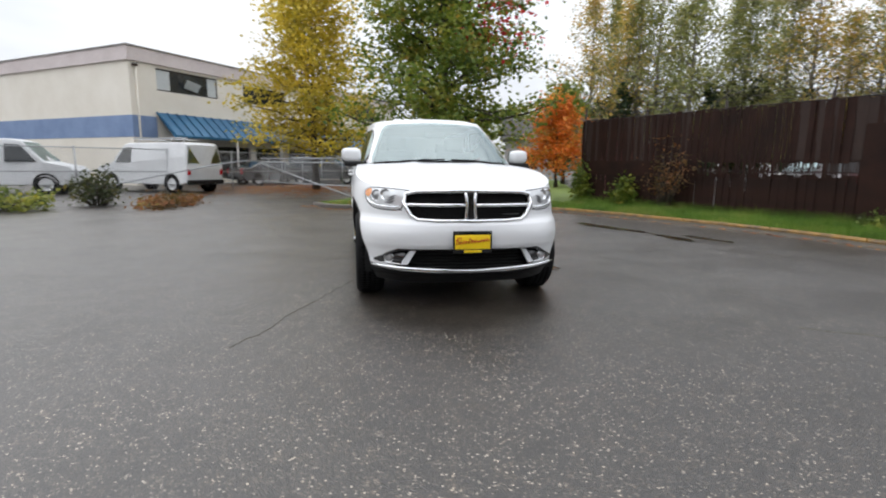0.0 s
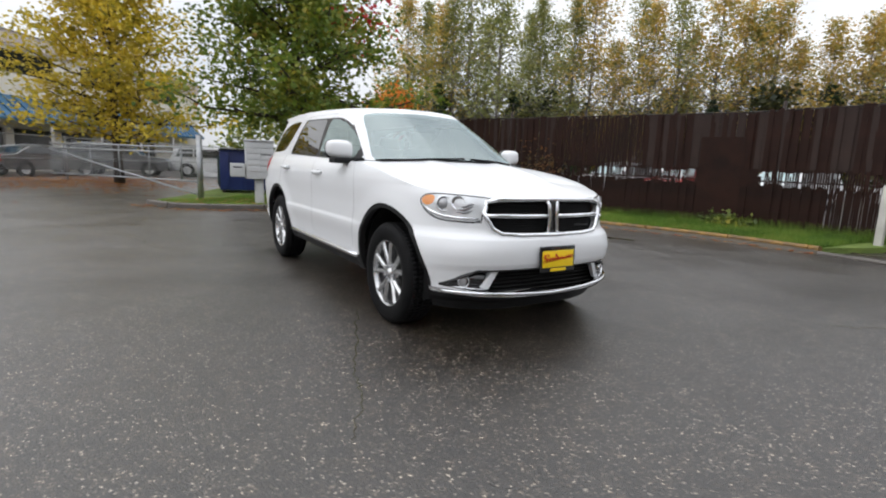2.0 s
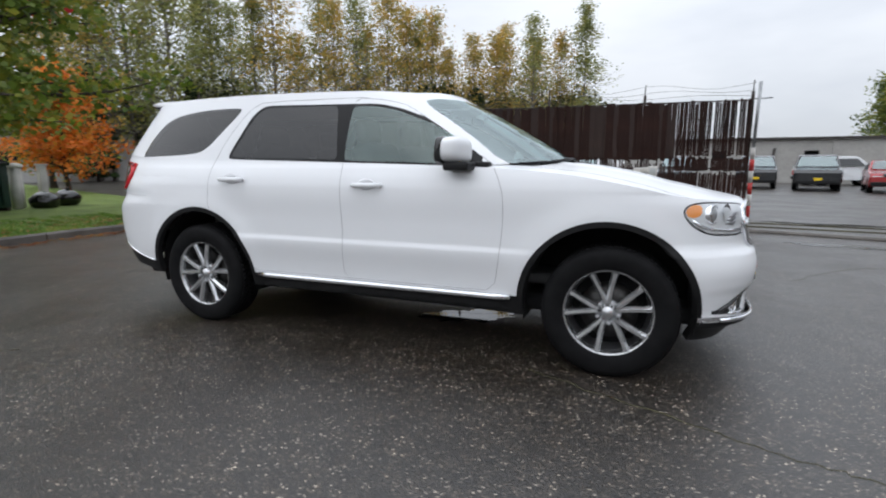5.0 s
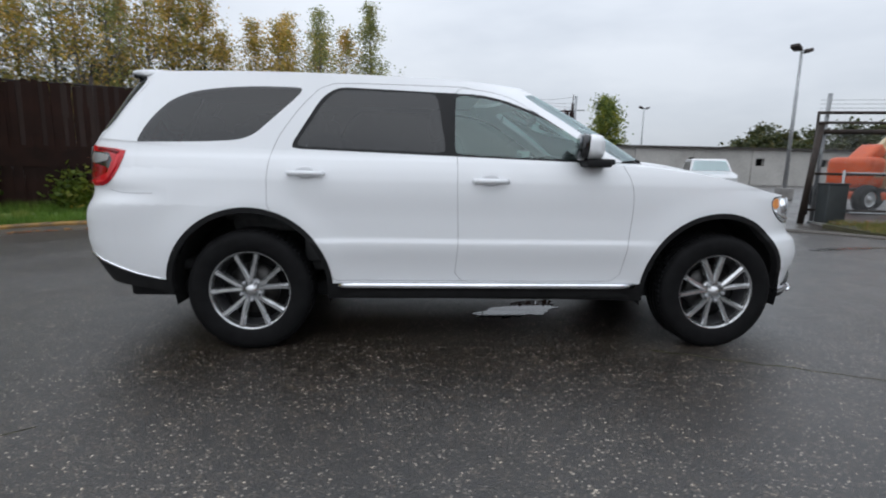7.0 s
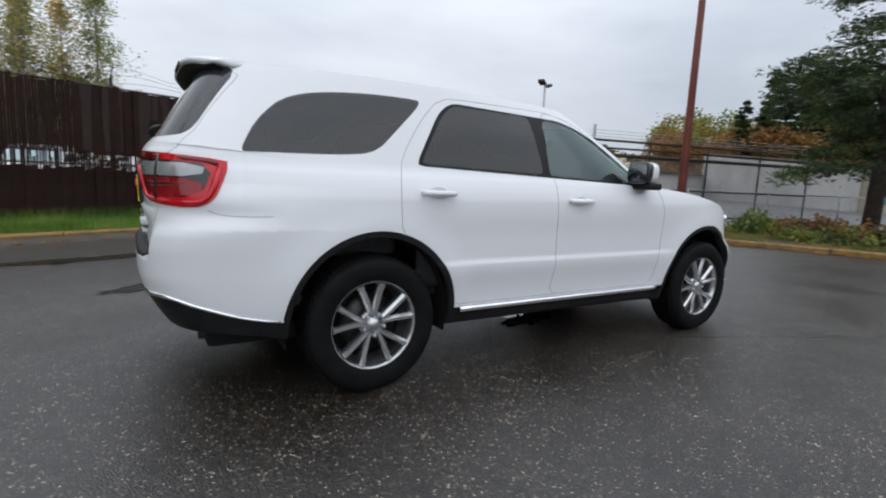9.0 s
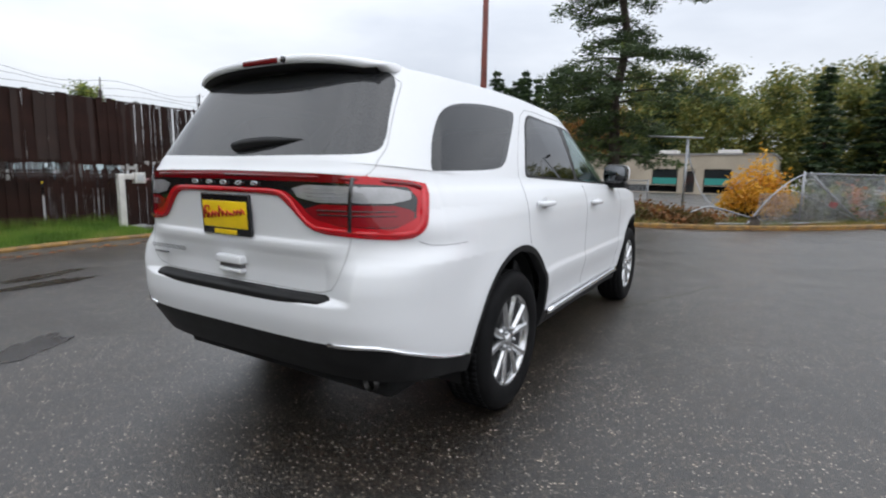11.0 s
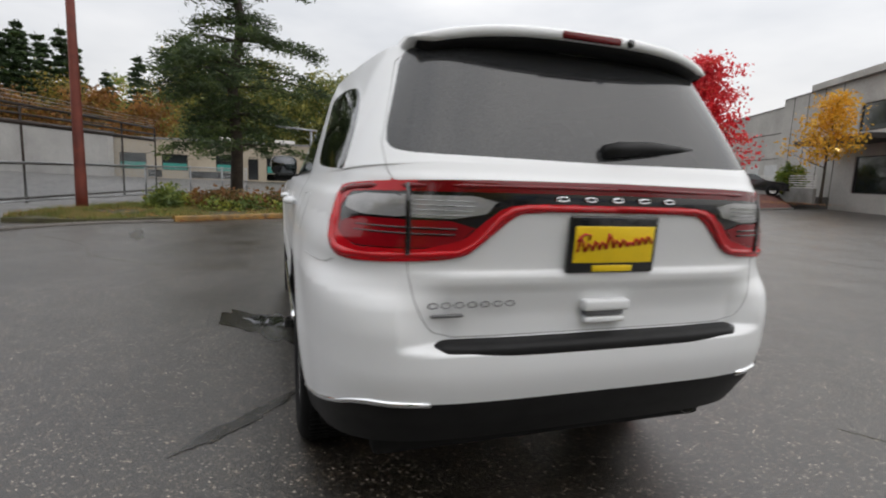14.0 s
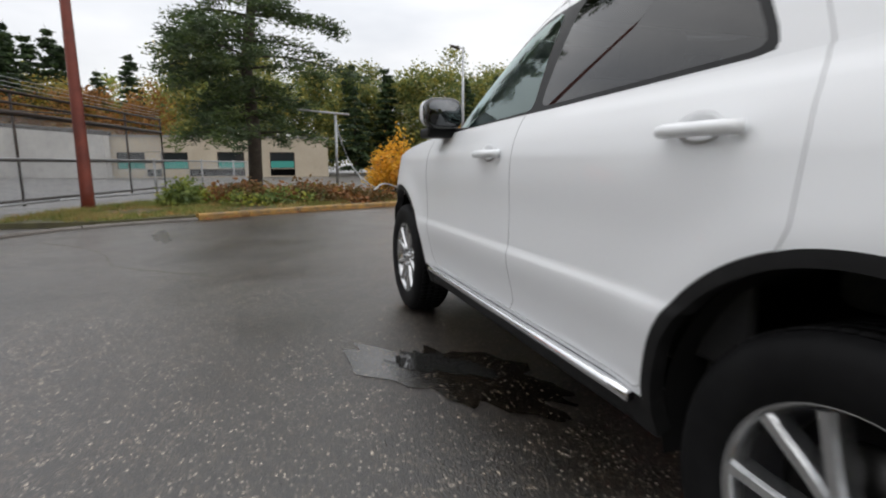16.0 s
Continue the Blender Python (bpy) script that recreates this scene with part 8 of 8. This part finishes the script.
for sd in (1, -1):
    bez, rows_b = bmesh.new(), []
    for k in range(19):
        y = (0.535 + 0.0145 * k) * sd
        zt, zb = 0.512 - max(0, 0.0145 * k - 0.06) * 0.45, 0.370 + 0.0018 * k
        rows_b.append([bez.verts.new((nose_x(y, z) - d, y, z)) for z, d in ((zt, 0.03), (zb, 0.03), (zb, 0.065), (zt, 0.065))])
    for a, b in zip(rows_b, rows_b[1:]):
        for k in range(4):
            bez.faces.new((a[k], b[k], b[(k + 1) % 4], a[(k + 1) % 4]))
    bez.faces.new(rows_b[0])
    bez.faces.new(rows_b[-1])
    bmesh.ops.recalc_face_normals(bez, faces=bez.faces)
    fog = part("fog_light", bez, "gloss_black", suv, "round fog light in a black bezel")
    q = Matrix.Translation((nose_x(0.672, 0.437) - 0.024, 0.672 * sd, 0.437)) @ Vector((0.93, 0.36 * sd, 0)).to_track_quat("Z", "Y").to_matrix().to_4x4() @ Matrix.Diagonal((0.8, 0.8, 1, 1))
    part("fog_ring", lathe(bmesh.new(), ((0.052, -0.02), (0.053, 0.01), (0.047, 0.016), (0.041, 0.010), (0.040, -0.01)), 28, q), "chrome", fog)
    part("fog_lens", lathe(bmesh.new(), ((0.041, -0.005), (0.036, 0.004), (0.02, 0.010), (0.0005, 0.012)), 28, q), "white_lens", fog)
    wedge = bmesh.new()
    face = [[wedge.verts.new((nose_x(y, z) - d, y * sd, z)) for y, z in ((0.455, 0.508), (0.50, 0.508), (0.575, 0.405), (0.56, 0.388), (0.525, 0.388))] for d in (0.012, 0.05)]
    wedge.faces.new(face[0]), wedge.faces.new(face[1][::-1])
    for k in range(5):
        wedge.faces.new((face[0][k], face[0][(k + 1) % 5], face[1][(k + 1) % 5], face[1][k]))
    bmesh.ops.recalc_face_normals(wedge, faces=wedge.faces)
    part("bezel_wedge", wedge, "lamp_silver", fog, "silver wedge beside the fog light", smooth=False)
    part("bezel_strip", tube(bmesh.new(), [(nose_x(y, z) - 0.008, y * sd, z) for y, z in ((0.56, 0.391), (0.62, 0.393), (0.68, 0.397), (0.735, 0.404))], 0.006, 6), "chrome", fog, "thin chrome edge of the fog light bezel")

# dealer plates, their lettering as plain strokes
def dealer_plate(name, m, label):
    holder = part(name, boxed(-0.165, 0.165, -0.004, 0.014, -0.092, 0.092, 0.006, m=m), "gloss_black", suv, label)
    part("plate_face", boxed(-0.149, 0.149, -0.008, -0.002, -0.058, 0.060, 0.002, m=m), "plate_yellow", holder, "yellow dealer plate with red strokes")
    part("plate_foot", boxed(-0.075, 0.075, -0.009, -0.003, -0.087, -0.066, 0.002, m=m), "plate_yellow", holder)
    for x, h in ((-0.128, 0.052), (-0.098, 0.026), (-0.072, 0.03), (-0.048, 0.026), (-0.022, 0.05), (0.004, 0.026), (0.030, 0.026), (0.056, 0.012), (0.078, 0.024), (0.102, 0.024), (0.126, 0.026)):
        z = -0.022 + 0.10 * (x + 0.13)
        part("stroke", tube(bmesh.new(), [m @ Vector((x - 0.010, -0.010, z)), m @ Vector((x - 0.004, -0.010, z + h)), m @ Vector((x + 0.008, -0.010, z + h * 0.6)), m @ Vector((x + 0.014, -0.010, z + 0.002))], 0.0045, 5), "plate_red", holder)
    part("stroke", tube(bmesh.new(), [m @ Vector((-0.142, -0.010, 0.012)), m @ Vector((-0.118, -0.010, 0.036)), m @ Vector((-0.095, -0.010, 0.032)), m @ Vector((-0.1, -0.010, 0.016))], 0.004, 5), "plate_red", holder)


dealer_plate("front_plate", pose(2.366, 0.004, 0.585, -2, 0, 90), "yellow dealer plate in a black frame on the front bumper")
dealer_plate("rear_plate", pose(-2.612, 0.0, 1.088, 3, 0, -90), "yellow dealer plate in a black frame on the tailgate")

# tailgate handle, bumper step, wiper, spoiler
grip = part("tailgate_handle", boxed(-2.612, -2.57, -0.085, 0.085, 0.868, 0.905, 0.008), "white_paint", tailgate)
part("handle_slot", boxed(-2.599, -2.57, -0.072, 0.072, 0.850, 0.866, 0.003), "badge_grey", grip)
part("handle_lip", boxed(-2.604, -2.57, -0.075, 0.075, 0.826, 0.846, 0.006), "white_paint", grip)
step = bmesh.new()
rows = []
for y in np.linspace(-0.585, 0.585, 33):
    xr = -(1.7 + 0.936 * (1 - (abs(y) / 0.95) ** 4.3) ** (1 / 4.3)) - 0.004 + 0.02 * max(0.0, (abs(y) - 0.55) / 0.035)
    rows.append([(xr + 0.06, y, 0.790), (xr + 0.03, y, 0.786), (xr + 0.006, y, 0.776), (xr + 0.002, y, 0.768), (xr + 0.002, y, 0.748), (xr + 0.008, y, 0.738), (xr + 0.05, y, 0.734)])
loft(step, rows)
part("bumper_step", step, "black_plastic", suv, "black ribbed rear bumper step pad")
part("rear_wiper", tube(bmesh.new(), [(-2.54, 0.015, 1.385), (-2.535, -0.05, 1.395), (-2.525, -0.18, 1.405), (-2.51, -0.30, 1.408), (-2.50, -0.385, 1.41)], 0.02, 8, radii=[0.022, 0.026, 0.022, 0.014, 0.005]), "black_plastic", tailgate, "black rear wiper")
SP_W = 0.615


def spoiler_row(y):
    k = abs(y) / SP_W
    top = 1.810 - 0.052 * k**2.6
    xr = -2.40 + 0.12 * k**3.6
    return k, top, xr


rows, low = [], []
for y in np.linspace(-SP_W, SP_W, 49):
    k, top, xr = spoiler_row(y)
    tip = 1 - 0.4 * max(0, (k - 0.88) / 0.12)
    rows.append([(-1.98, y, top - 0.018), (-2.2, y, top - 0.006), (xr + 0.05, y, top - 0.012), (xr + 0.012, y, top - 0.018), (xr, y, top - 0.026), (xr - 0.001, y, top - 0.046 * tip), (xr + 0.008, y, top - 0.054 * tip), (xr + 0.03, y, top - 0.058 * tip), (-2.2, y, top - 0.074 * tip)])
    if k < 0.985:
        low.append([(xr + 0.010, y, top - 0.052 * tip), (xr + 0.014, y, top - 0.066 * tip), (xr + 0.06, y, top - 0.076 * tip), (-2.26, y, top - 0.080 * tip)])
spoiler = part("spoiler", loft(bmesh.new(), rows), "white_paint", suv)
part("spoiler_underside", loft(bmesh.new(), low), "black_plastic", spoiler)
part("brake_light", boxed(-2.406, -2.37, -0.118, 0.118, 1.759, 1.785, 0.008), "dark_red_lens", spoiler, "high dark red brake light")
part("washer_nozzle", lathe(bmesh.new(), ((0.014, 0.0), (0.014, 0.012), (0.0005, 0.014)), 16, pose(-2.395, -0.155, 1.771, 0, -90, 0)), "gloss_black", spoiler)
part("roof_antenna", tube(bmesh.new(), [(-1.62, 0, 1.785), (-1.70, 0, 1.812), (-1.78, 0, 1.835), (-1.83, 0, 1.852)], 0.02, 8, radii=[0.01, 0.026, 0.02, 0.005]), "white_paint", suv)

# door handles, mirrors, sill strips
for sd in (1, -1):
    for x, z in ((-1.155, 1.122), (-0.02, 1.093)):
        h = part("door_handle", tube(bmesh.new(), [(x + d, (0.948 + o) * sd, z + 0.002) for d, o in ((-0.108, -0.004), (-0.088, 0.024), (-0.04, 0.034), (0.04, 0.034), (0.085, 0.026), (0.105, -0.004))], 0.016, 8), "white_paint", suv)
        part("handle_recess", lathe(bmesh.new(), ((0.045, 0.0), (0.046, 0.0015), (0.03, -0.002), (0.0005, -0.005)), 24, Matrix.Translation((x, 0.945 * sd, z + 0.008)) @ pose(0, 0, 0, -90 * sd, 0, 0) @ Matrix.Diagonal((1.5, 0.8, 1, 1))), "white_paint", h)
    mir = bmesh.new()
    bmesh.ops.create_icosphere(mir, subdivisions=4, radius=1.0)
    for v in mir.verts:
        a, b, c = v.co
        e = (abs(a) ** 3.2 + abs(b) ** 3.2 + abs(c) ** 3.2) ** (-1 / 3.2)
        a, b, c = a * e, b * e, c * e
        v.co = Vector((0.598 + 0.080 * a * (1 - 0.12 * b) - 0.018 * b, (0.962 + 0.108 * b) * sd, 1.312 + (0.080 - 0.008 * b) * c + 0.008 * b))
    mirror_cap = part("wing_mirror", mir, "white_paint", suv, "white wing mirror with black base")
    part("mirror_base", boxed(-0.07, 0.09, -0.17, 0.08, -0.030, 0.022, 0.018, 3, m=Matrix.Translation((0.620, 0.960 * sd, 1.222)) @ Matrix.Diagonal((1, sd, 1, 1))), "black_plastic", mirror_cap)
    part("mirror_foot", boxed(0.58, 0.79, 0.80 * sd if sd > 0 else -0.885, 0.885 if sd > 0 else -0.80, 1.195, 1.245, 0.012), "black_plastic", mirror_cap)
    face = pose(0.562, 0.965 * sd, 1.310, 90, 0, -90) @ Matrix.Rotation(radians(7 * sd), 4, "Y") @ Matrix.Rotation(radians(-6), 4, "X")
    oval = [(math.copysign(abs(math.cos(a)) ** 0.55, math.cos(a)), math.copysign(abs(math.sin(a)) ** 0.55, math.sin(a))) for a in np.linspace(0, 2 * math.pi, 33)[:-1]]
    part("mirror_rim", prism(bmesh.new(), [(0.104 * a, 0.081 * b) for a, b in oval], 0.045, face, 0.012), "gloss_black", mirror_cap)
    part("mirror_glass", prism(bmesh.new(), [(0.088 * a, 0.066 * b) for a, b in oval], 0.003, face @ Matrix.Translation((0, 0, 0.0455))), "dark_mirror", mirror_cap)
    part("sill_strip", tube(bmesh.new(), [(x, (0.932 - 0.01 * max(0, x - 0.85) * 10) * sd, 0.426) for x in np.linspace(-0.97, 0.95, 20)], 0.020, 10), "chrome", suv, "bright metal strip along the sill")
    part("door_sill", boxed(-1.0, 1.02, 0.80 if sd > 0 else -0.893, 0.893 if sd > 0 else -0.80, 0.325, 0.43, 0.025), "black_plastic", suv)
part("front_wiper", tube(bmesh.new(), [(1.06, -0.62, 1.232), (1.13, -0.40, 1.253), (1.165, -0.2, 1.264), (1.175, -0.02, 1.268)], 0.009, 6), "black_plastic", suv)
part("front_wiper", tube(bmesh.new(), [(1.172, 0.05, 1.267), (1.155, 0.25, 1.262), (1.12, 0.42, 1.252), (1.065, 0.58, 1.236)], 0.009, 6), "black_plastic", suv)
part("exhaust_tip", lathe(bmesh.new(), ((0.03, 0.0), (0.034, 0.0), (0.034, 0.16), (0.03, 0.16), (0.028, 0.02)), 20, pose(-2.22, -0.62, 0.36, 0, -90, 0)), "steel", suv)
for sd in (1, -1):
    part("bumper_corner_chrome", tube(bmesh.new(), [on_tail(s, float(rear_skirt(on_tail(s, 0.55).x)), 0.002, sd) for s in np.linspace(2.63, 2.24, 12)], 0.010, 6, radii=[0.011] * 4 + [0.009] * 4 + [0.007] * 4), "chrome", suv)

# underbody and wheel wells, their deep shade put into a near-black colour; cabin
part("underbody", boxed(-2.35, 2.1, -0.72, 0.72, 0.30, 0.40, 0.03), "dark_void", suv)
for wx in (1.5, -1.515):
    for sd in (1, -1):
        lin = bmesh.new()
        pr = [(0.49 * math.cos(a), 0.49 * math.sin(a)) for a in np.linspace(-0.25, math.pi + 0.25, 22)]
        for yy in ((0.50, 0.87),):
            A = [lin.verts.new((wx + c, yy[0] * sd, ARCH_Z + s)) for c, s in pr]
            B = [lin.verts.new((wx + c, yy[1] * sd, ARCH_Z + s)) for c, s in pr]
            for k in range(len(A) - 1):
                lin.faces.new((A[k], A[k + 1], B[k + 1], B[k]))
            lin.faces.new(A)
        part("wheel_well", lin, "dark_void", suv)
part("cabin_floor", boxed(-2.3, 1.2, -0.74, 0.74, 0.48, 0.55, 0.02), "dash", suv)
part("dashboard", boxed(0.62, 1.05, -0.74, 0.74, 0.95, 1.225, 0.07, 4), "dash", suv)
part("cargo_cover", boxed(-2.42, -1.05, -0.76, 0.76, 0.98, 1.06, 0.03), "dash", suv)
part("inner_panel", boxed(-1.2, 0.7, -0.80, -0.76, 0.55, 1.19, 0.02), "dash", suv)
part("inner_panel", boxed(-1.2, 0.7, 0.76, 0.80, 0.55, 1.19, 0.02), "dash", suv)
part("headliner", boxed(-2.2, 0.0, -0.58, 0.58, 1.675, 1.70, 0.01), "cloth", suv)
for x, ys, zt in ((-0.12, (0.38, -0.38), 1.36), (-0.98, (0.40, -0.40), 1.33), (-1.7, (0.36, -0.36), 1.28)):
    for y in ys:
        st = bmesh.new()
        box(st, x - 0.02, x + 0.46, y - 0.25, y + 0.25, 0.72, 0.90, 0.06, 3)
        box(st, -0.08, 0.10, -0.25, 0.25, 0.0, 0.60, 0.07, 3, m=Matrix.Translation((x, y, 0.80)) @ pose(0, 0, 0, 0, -16, 0))
        box(st, -0.05, 0.06, -0.13, 0.13, 0.0, 0.18, 0.045, 3, m=Matrix.Translation((x - 0.19, y, zt + 0.03)) @ pose(0, 0, 0, 0, -10, 0))
        part("seat", st, "cloth", suv)
part("steering_wheel", tube(bmesh.new(), [Vector((0.50, 0.38, 1.10)) + pose(0, 0, 0, 0, -65, 0) @ Vector((0.185 * math.cos(a), 0.185 * math.sin(a), 0)) for a in np.linspace(0, 2 * math.pi, 25)[:-1]], 0.015, 7, closed=True), "dash", suv)
part("rear_mirror", boxed(0.42, 0.45, -0.12, 0.12, 1.52, 1.58, 0.012), "dash", suv)


# wheels
def wheel(sd):
    """Ten-spoke alloy wheel with its tyre; its axis along y, outer face towards sd."""
    w = empty("wheel", "", "")
    turn = pose(0, 0, 0, -90 * sd, 0, 0)
    prof = [(0.250, -0.115), (0.30, -0.126), (0.335, -0.128), (0.362, -0.118), (0.378, -0.10), (0.3845, -0.06), (0.3855, 0.0), (0.3845, 0.06), (0.378, 0.10), (0.362, 0.118), (0.335, 0.128), (0.296, 0.126), (0.264, 0.119), (0.246, 0.108)]
    ty = lathe(bmesh.new(), prof, 72, turn)
    part("tyre", ty, "rubber", w)
    ty = bmesh.new()
    for k in range(72):
        for r in (-0.069, -0.023, 0.023, 0.069):
            a = 2 * math.pi * (k + (0.5 if r > 0 else 0)) / 72
            box(ty, 0.379, 0.3865, -0.0146, 0.0146, r - 0.0195, r + 0.0195, m=turn @ Matrix.Rotation(a, 4, "Z"))
    tagged(part("tread", ty, "rubber", w), kind="stuff")
    rim = part("rim", lathe(bmesh.new(), ((0.2315, 0.066), (0.234, 0.078), (0.241, 0.098), (0.249, 0.112), (0.255, 0.108), (0.251, 0.09)), 64, turn), "wheel_alloy", w)
    part("rim_barrel", lathe(bmesh.new(), ((0.20, -0.09), (0.224, 0.0), (0.232, 0.067)), 48, turn), "badge_grey", rim)
    for k in range(10):
        a0 = 2 * math.pi * (k // 2) / 5 + (0.275 if k % 2 else -0.275) + 0.314
        sp = bmesh.new()
        n = 7
        ring_v = []
        for i in range(n + 1):
            t = i / n
            r = 0.055 + (0.238 - 0.055) * t
            hw = 0.0165 + 0.003 * math.sin(t * 3.1) + 0.005 * max(0, t - 0.8) * 5
            h = 0.088 + 0.012 * t
            a = a0 - (0.12 if k % 2 else -0.12) * (1 - t) ** 1.4
            c, s = math.cos(a), math.sin(a)
            ring_v.append([sp.verts.new(turn @ Vector((r * c - o * s, r * s + o * c, z))) for o, z in ((-hw, h - 0.045), (-hw * 0.95, h - 0.004), (-hw * 0.62, h + 0.008), (hw * 0.30, h + 0.010), (hw * 0.95, h - 0.006), (hw, h - 0.045))])
        for A, B in zip(ring_v, ring_v[1:]):
            for i in range(6):
                sp.faces.new((A[i], A[(i + 1) % 6], B[(i + 1) % 6], B[i]))
        sp.faces.new(ring_v[0]), sp.faces.new(ring_v[-1][::-1])
        bmesh.ops.recalc_face_normals(sp, faces=sp.faces)
        part("spoke", sp, "wheel_alloy", rim, smooth=False)
    part("hub", lathe(bmesh.new(), ((0.078, 0.04), (0.076, 0.072), (0.050, 0.080), (0.036, 0.094), (0.031, 0.103), (0.0005, 0.106)), 32, turn), "wheel_alloy", rim)
    for k in range(5):
        a = 2 * math.pi * k / 5 + 0.63 + 0.314
        part("lug_nut", lathe(bmesh.new(), ((0.0125, 0.08), (0.0125, 0.103), (0.007, 0.108), (0.0005, 0.109)), 6, turn @ Matrix.Translation((0.062 * math.cos(a), 0.062 * math.sin(a), 0))), "lamp_dark", rim)
    part("brake_disc", lathe(bmesh.new(), ((0.05, 0.02), (0.165, 0.02), (0.165, 0.0), (0.05, -0.005)), 48, turn), "steel", w)
    # near-black disc paints the shade seen between the spokes
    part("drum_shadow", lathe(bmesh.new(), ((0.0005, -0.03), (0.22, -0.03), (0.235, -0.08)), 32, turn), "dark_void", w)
    return w


for sd in (1, -1):
    proto = wheel(sd)
    for x in (WHEEL_X, -WHEEL_X):
        w = proto if x > 0 else copy_thing(proto, Matrix.Identity(4))
        w.matrix_world = pose(x, 0.812 * sd, WHEEL_Z, 0, (17 if sd > 0 else -8) if x > 0 else -5, 0)
        w.parent = suv

# ---- slats of the tall fence ----
SLAT_MESHES = []
for k in range(6):
    rs = random.Random(90 + k)
    up = k % 2 == 0
    z0, z1 = (1.36 + rs.uniform(-0.03, 0.02), 2.68 + rs.uniform(-0.05, 0.04)) if up else (0.06, 1.08 + rs.uniform(-0.04, 0.03))
    bm = boxed(-0.053, 0.053, -0.006, 0.006, z0, z1)
    bmesh.ops.subdivide_edges(bm, edges=[e for e in bm.edges if abs(e.verts[0].co.z - e.verts[1].co.z) > 0.5], cuts=2)
    for v in bm.verts:
        v.co.y += 0.012 * math.sin(v.co.z * 2.3 + k)
        v.co.x += rs.uniform(-0.003, 0.003)
    me = bpy.data.meshes.new("slat")
    bm.to_mesh(me)
    bm.free()
    me.materials.append(M["slat_old" if k == 4 else "slat"])
    SLAT_MESHES.append((up, me))
rs = random.Random(4)
N_SLAT = 148
OPEN_END = F_LEN - 1.55
SLIT = (4.06, 6.13)
mid_v, mid_f, end_v, end_f = [], [], [], []


def slat_bar(V, F, d, z0, z1, half, off=0.0, lean=0.0):
    """One thin upright slat of the joined rows."""
    p, tn = line_at(FP, min(max(d, 0.0), F_LEN))
    n = Vector((-tn.y, tn.x, 0))
    c = len(V)
    for z, k in ((z0, 0.0), (z1, lean)):
        for a, b in ((-half, -0.005), (half, -0.005), (half, 0.005), (-half, 0.005)):
            V.append(p + tn * (a + k) + n * (b + off) + Vector((0, 0, z)))
    F += [(c, c + 1, c + 5, c + 4), (c + 1, c + 2, c + 6, c + 5), (c + 2, c + 3, c + 7, c + 6), (c + 3, c, c + 4, c + 7), (c + 4, c + 5, c + 6, c + 7)]


for i in range(N_SLAT):
    d = F_LEN * (i + 0.5) / N_SLAT
    p, tn = line_at(FP, d)
    a = math.atan2(tn.y, tn.x)
    if d < OPEN_END:
        for up in (True, False):
            if not up and d > OPEN_END - 1.9:
                # worn lower stretch, every slat split into two thin ones
                for h in (0.0, 0.5):
                    slat_bar(end_v, end_f, d + h * F_LEN / N_SLAT, 0.06, 1.06 + rs.uniform(-0.06, 0.04), rs.uniform(0.0185, 0.0225), rs.uniform(-0.01, 0.01), rs.uniform(-0.008, 0.008))
                continue
            if up and SLIT[0] < d < SLIT[1]:
                for h in (0.0, 0.5):
                    slat_bar(end_v, end_f, d + h * F_LEN / N_SLAT, 1.36, 2.66 + rs.uniform(-0.06, 0.04), rs.uniform(0.0185, 0.0225), rs.uniform(-0.01, 0.01), rs.uniform(-0.008, 0.008))
                continue
            me = rs.choice([m for u, m in SLAT_MESHES if u == up])
            ob = new("slat", me)
            ob.matrix_world = pose(p.x + rs.uniform(-0.004, 0.004), p.y + (0.009 if i % 2 else -0.009), rs.uniform(-0.02, 0.02), rs.uniform(-0.5, 0.5), rs.uniform(-0.3, 0.3), math.degrees(a) + rs.uniform(-4, 4))
            ob.parent = slat_fence
    # the middle row: closed in places, elsewhere narrow slats with slits of light
    closed = d < 3.9 or 7.45 < d < 8.7
    for h in (0.0, 0.5):
        dd_ = d + h * F_LEN / N_SLAT
        if closed:
            slat_bar(mid_v, mid_f, dd_, 1.0, 1.42, 0.026, -0.016)
        elif d < OPEN_END and rs.random() > 0.12:
            slat_bar(mid_v, mid_f, dd_, 1.0, 1.42 if rs.random() < 0.8 else 1.26, rs.uniform(0.013, 0.0195), -0.016, rs.uniform(-0.008, 0.008))
        if d >= OPEN_END:
            # the open end: thin close-set slats of uneven length, a few missing
            k = (d - OPEN_END) / (F_LEN - OPEN_END)
            for z0, z1 in ((0.02, 1.04), (1.08, 1.40), (1.43, 2.66)):
                if rs.random() < 0.03 * k:
                    continue
                half = rs.uniform(0.0175, 0.0195) + 0.003 * (1 - k)
                if 1.43 > z0 > 1.05 or rs.random() < 0.12:
                    half = 0.022
                slat_bar(end_v, end_f, dd_ + rs.uniform(-0.003, 0.003), z0 + rs.uniform(-0.01, 0.02), z1 + rs.uniform(-0.05, 0.05), half, rs.uniform(-0.012, 0.012), rs.uniform(-0.006, 0.006))
tagged(from_arrays("slat_row", mid_v, mid_f, "slat", slat_fence), kind="stuff")
tagged(from_arrays("open_slats", end_v, end_f, "slat", slat_fence, "thin close-set slats at the open end"), kind="stuff")
# a doubled dark panel set into the fence
panel = bmesh.new()
p, tn = line_at(FP, 8.08)
for z0, z1 in ((0.06, 2.12),):
    box(panel, -0.62, 0.62, -0.045, -0.03, z0, z1, m=pose(p.x, p.y, 0, 0, 0, math.degrees(math.atan2(tn.y, tn.x))))
part("dark_panel", panel, "slat", slat_fence, "dark brown doubled panel", smooth=False)
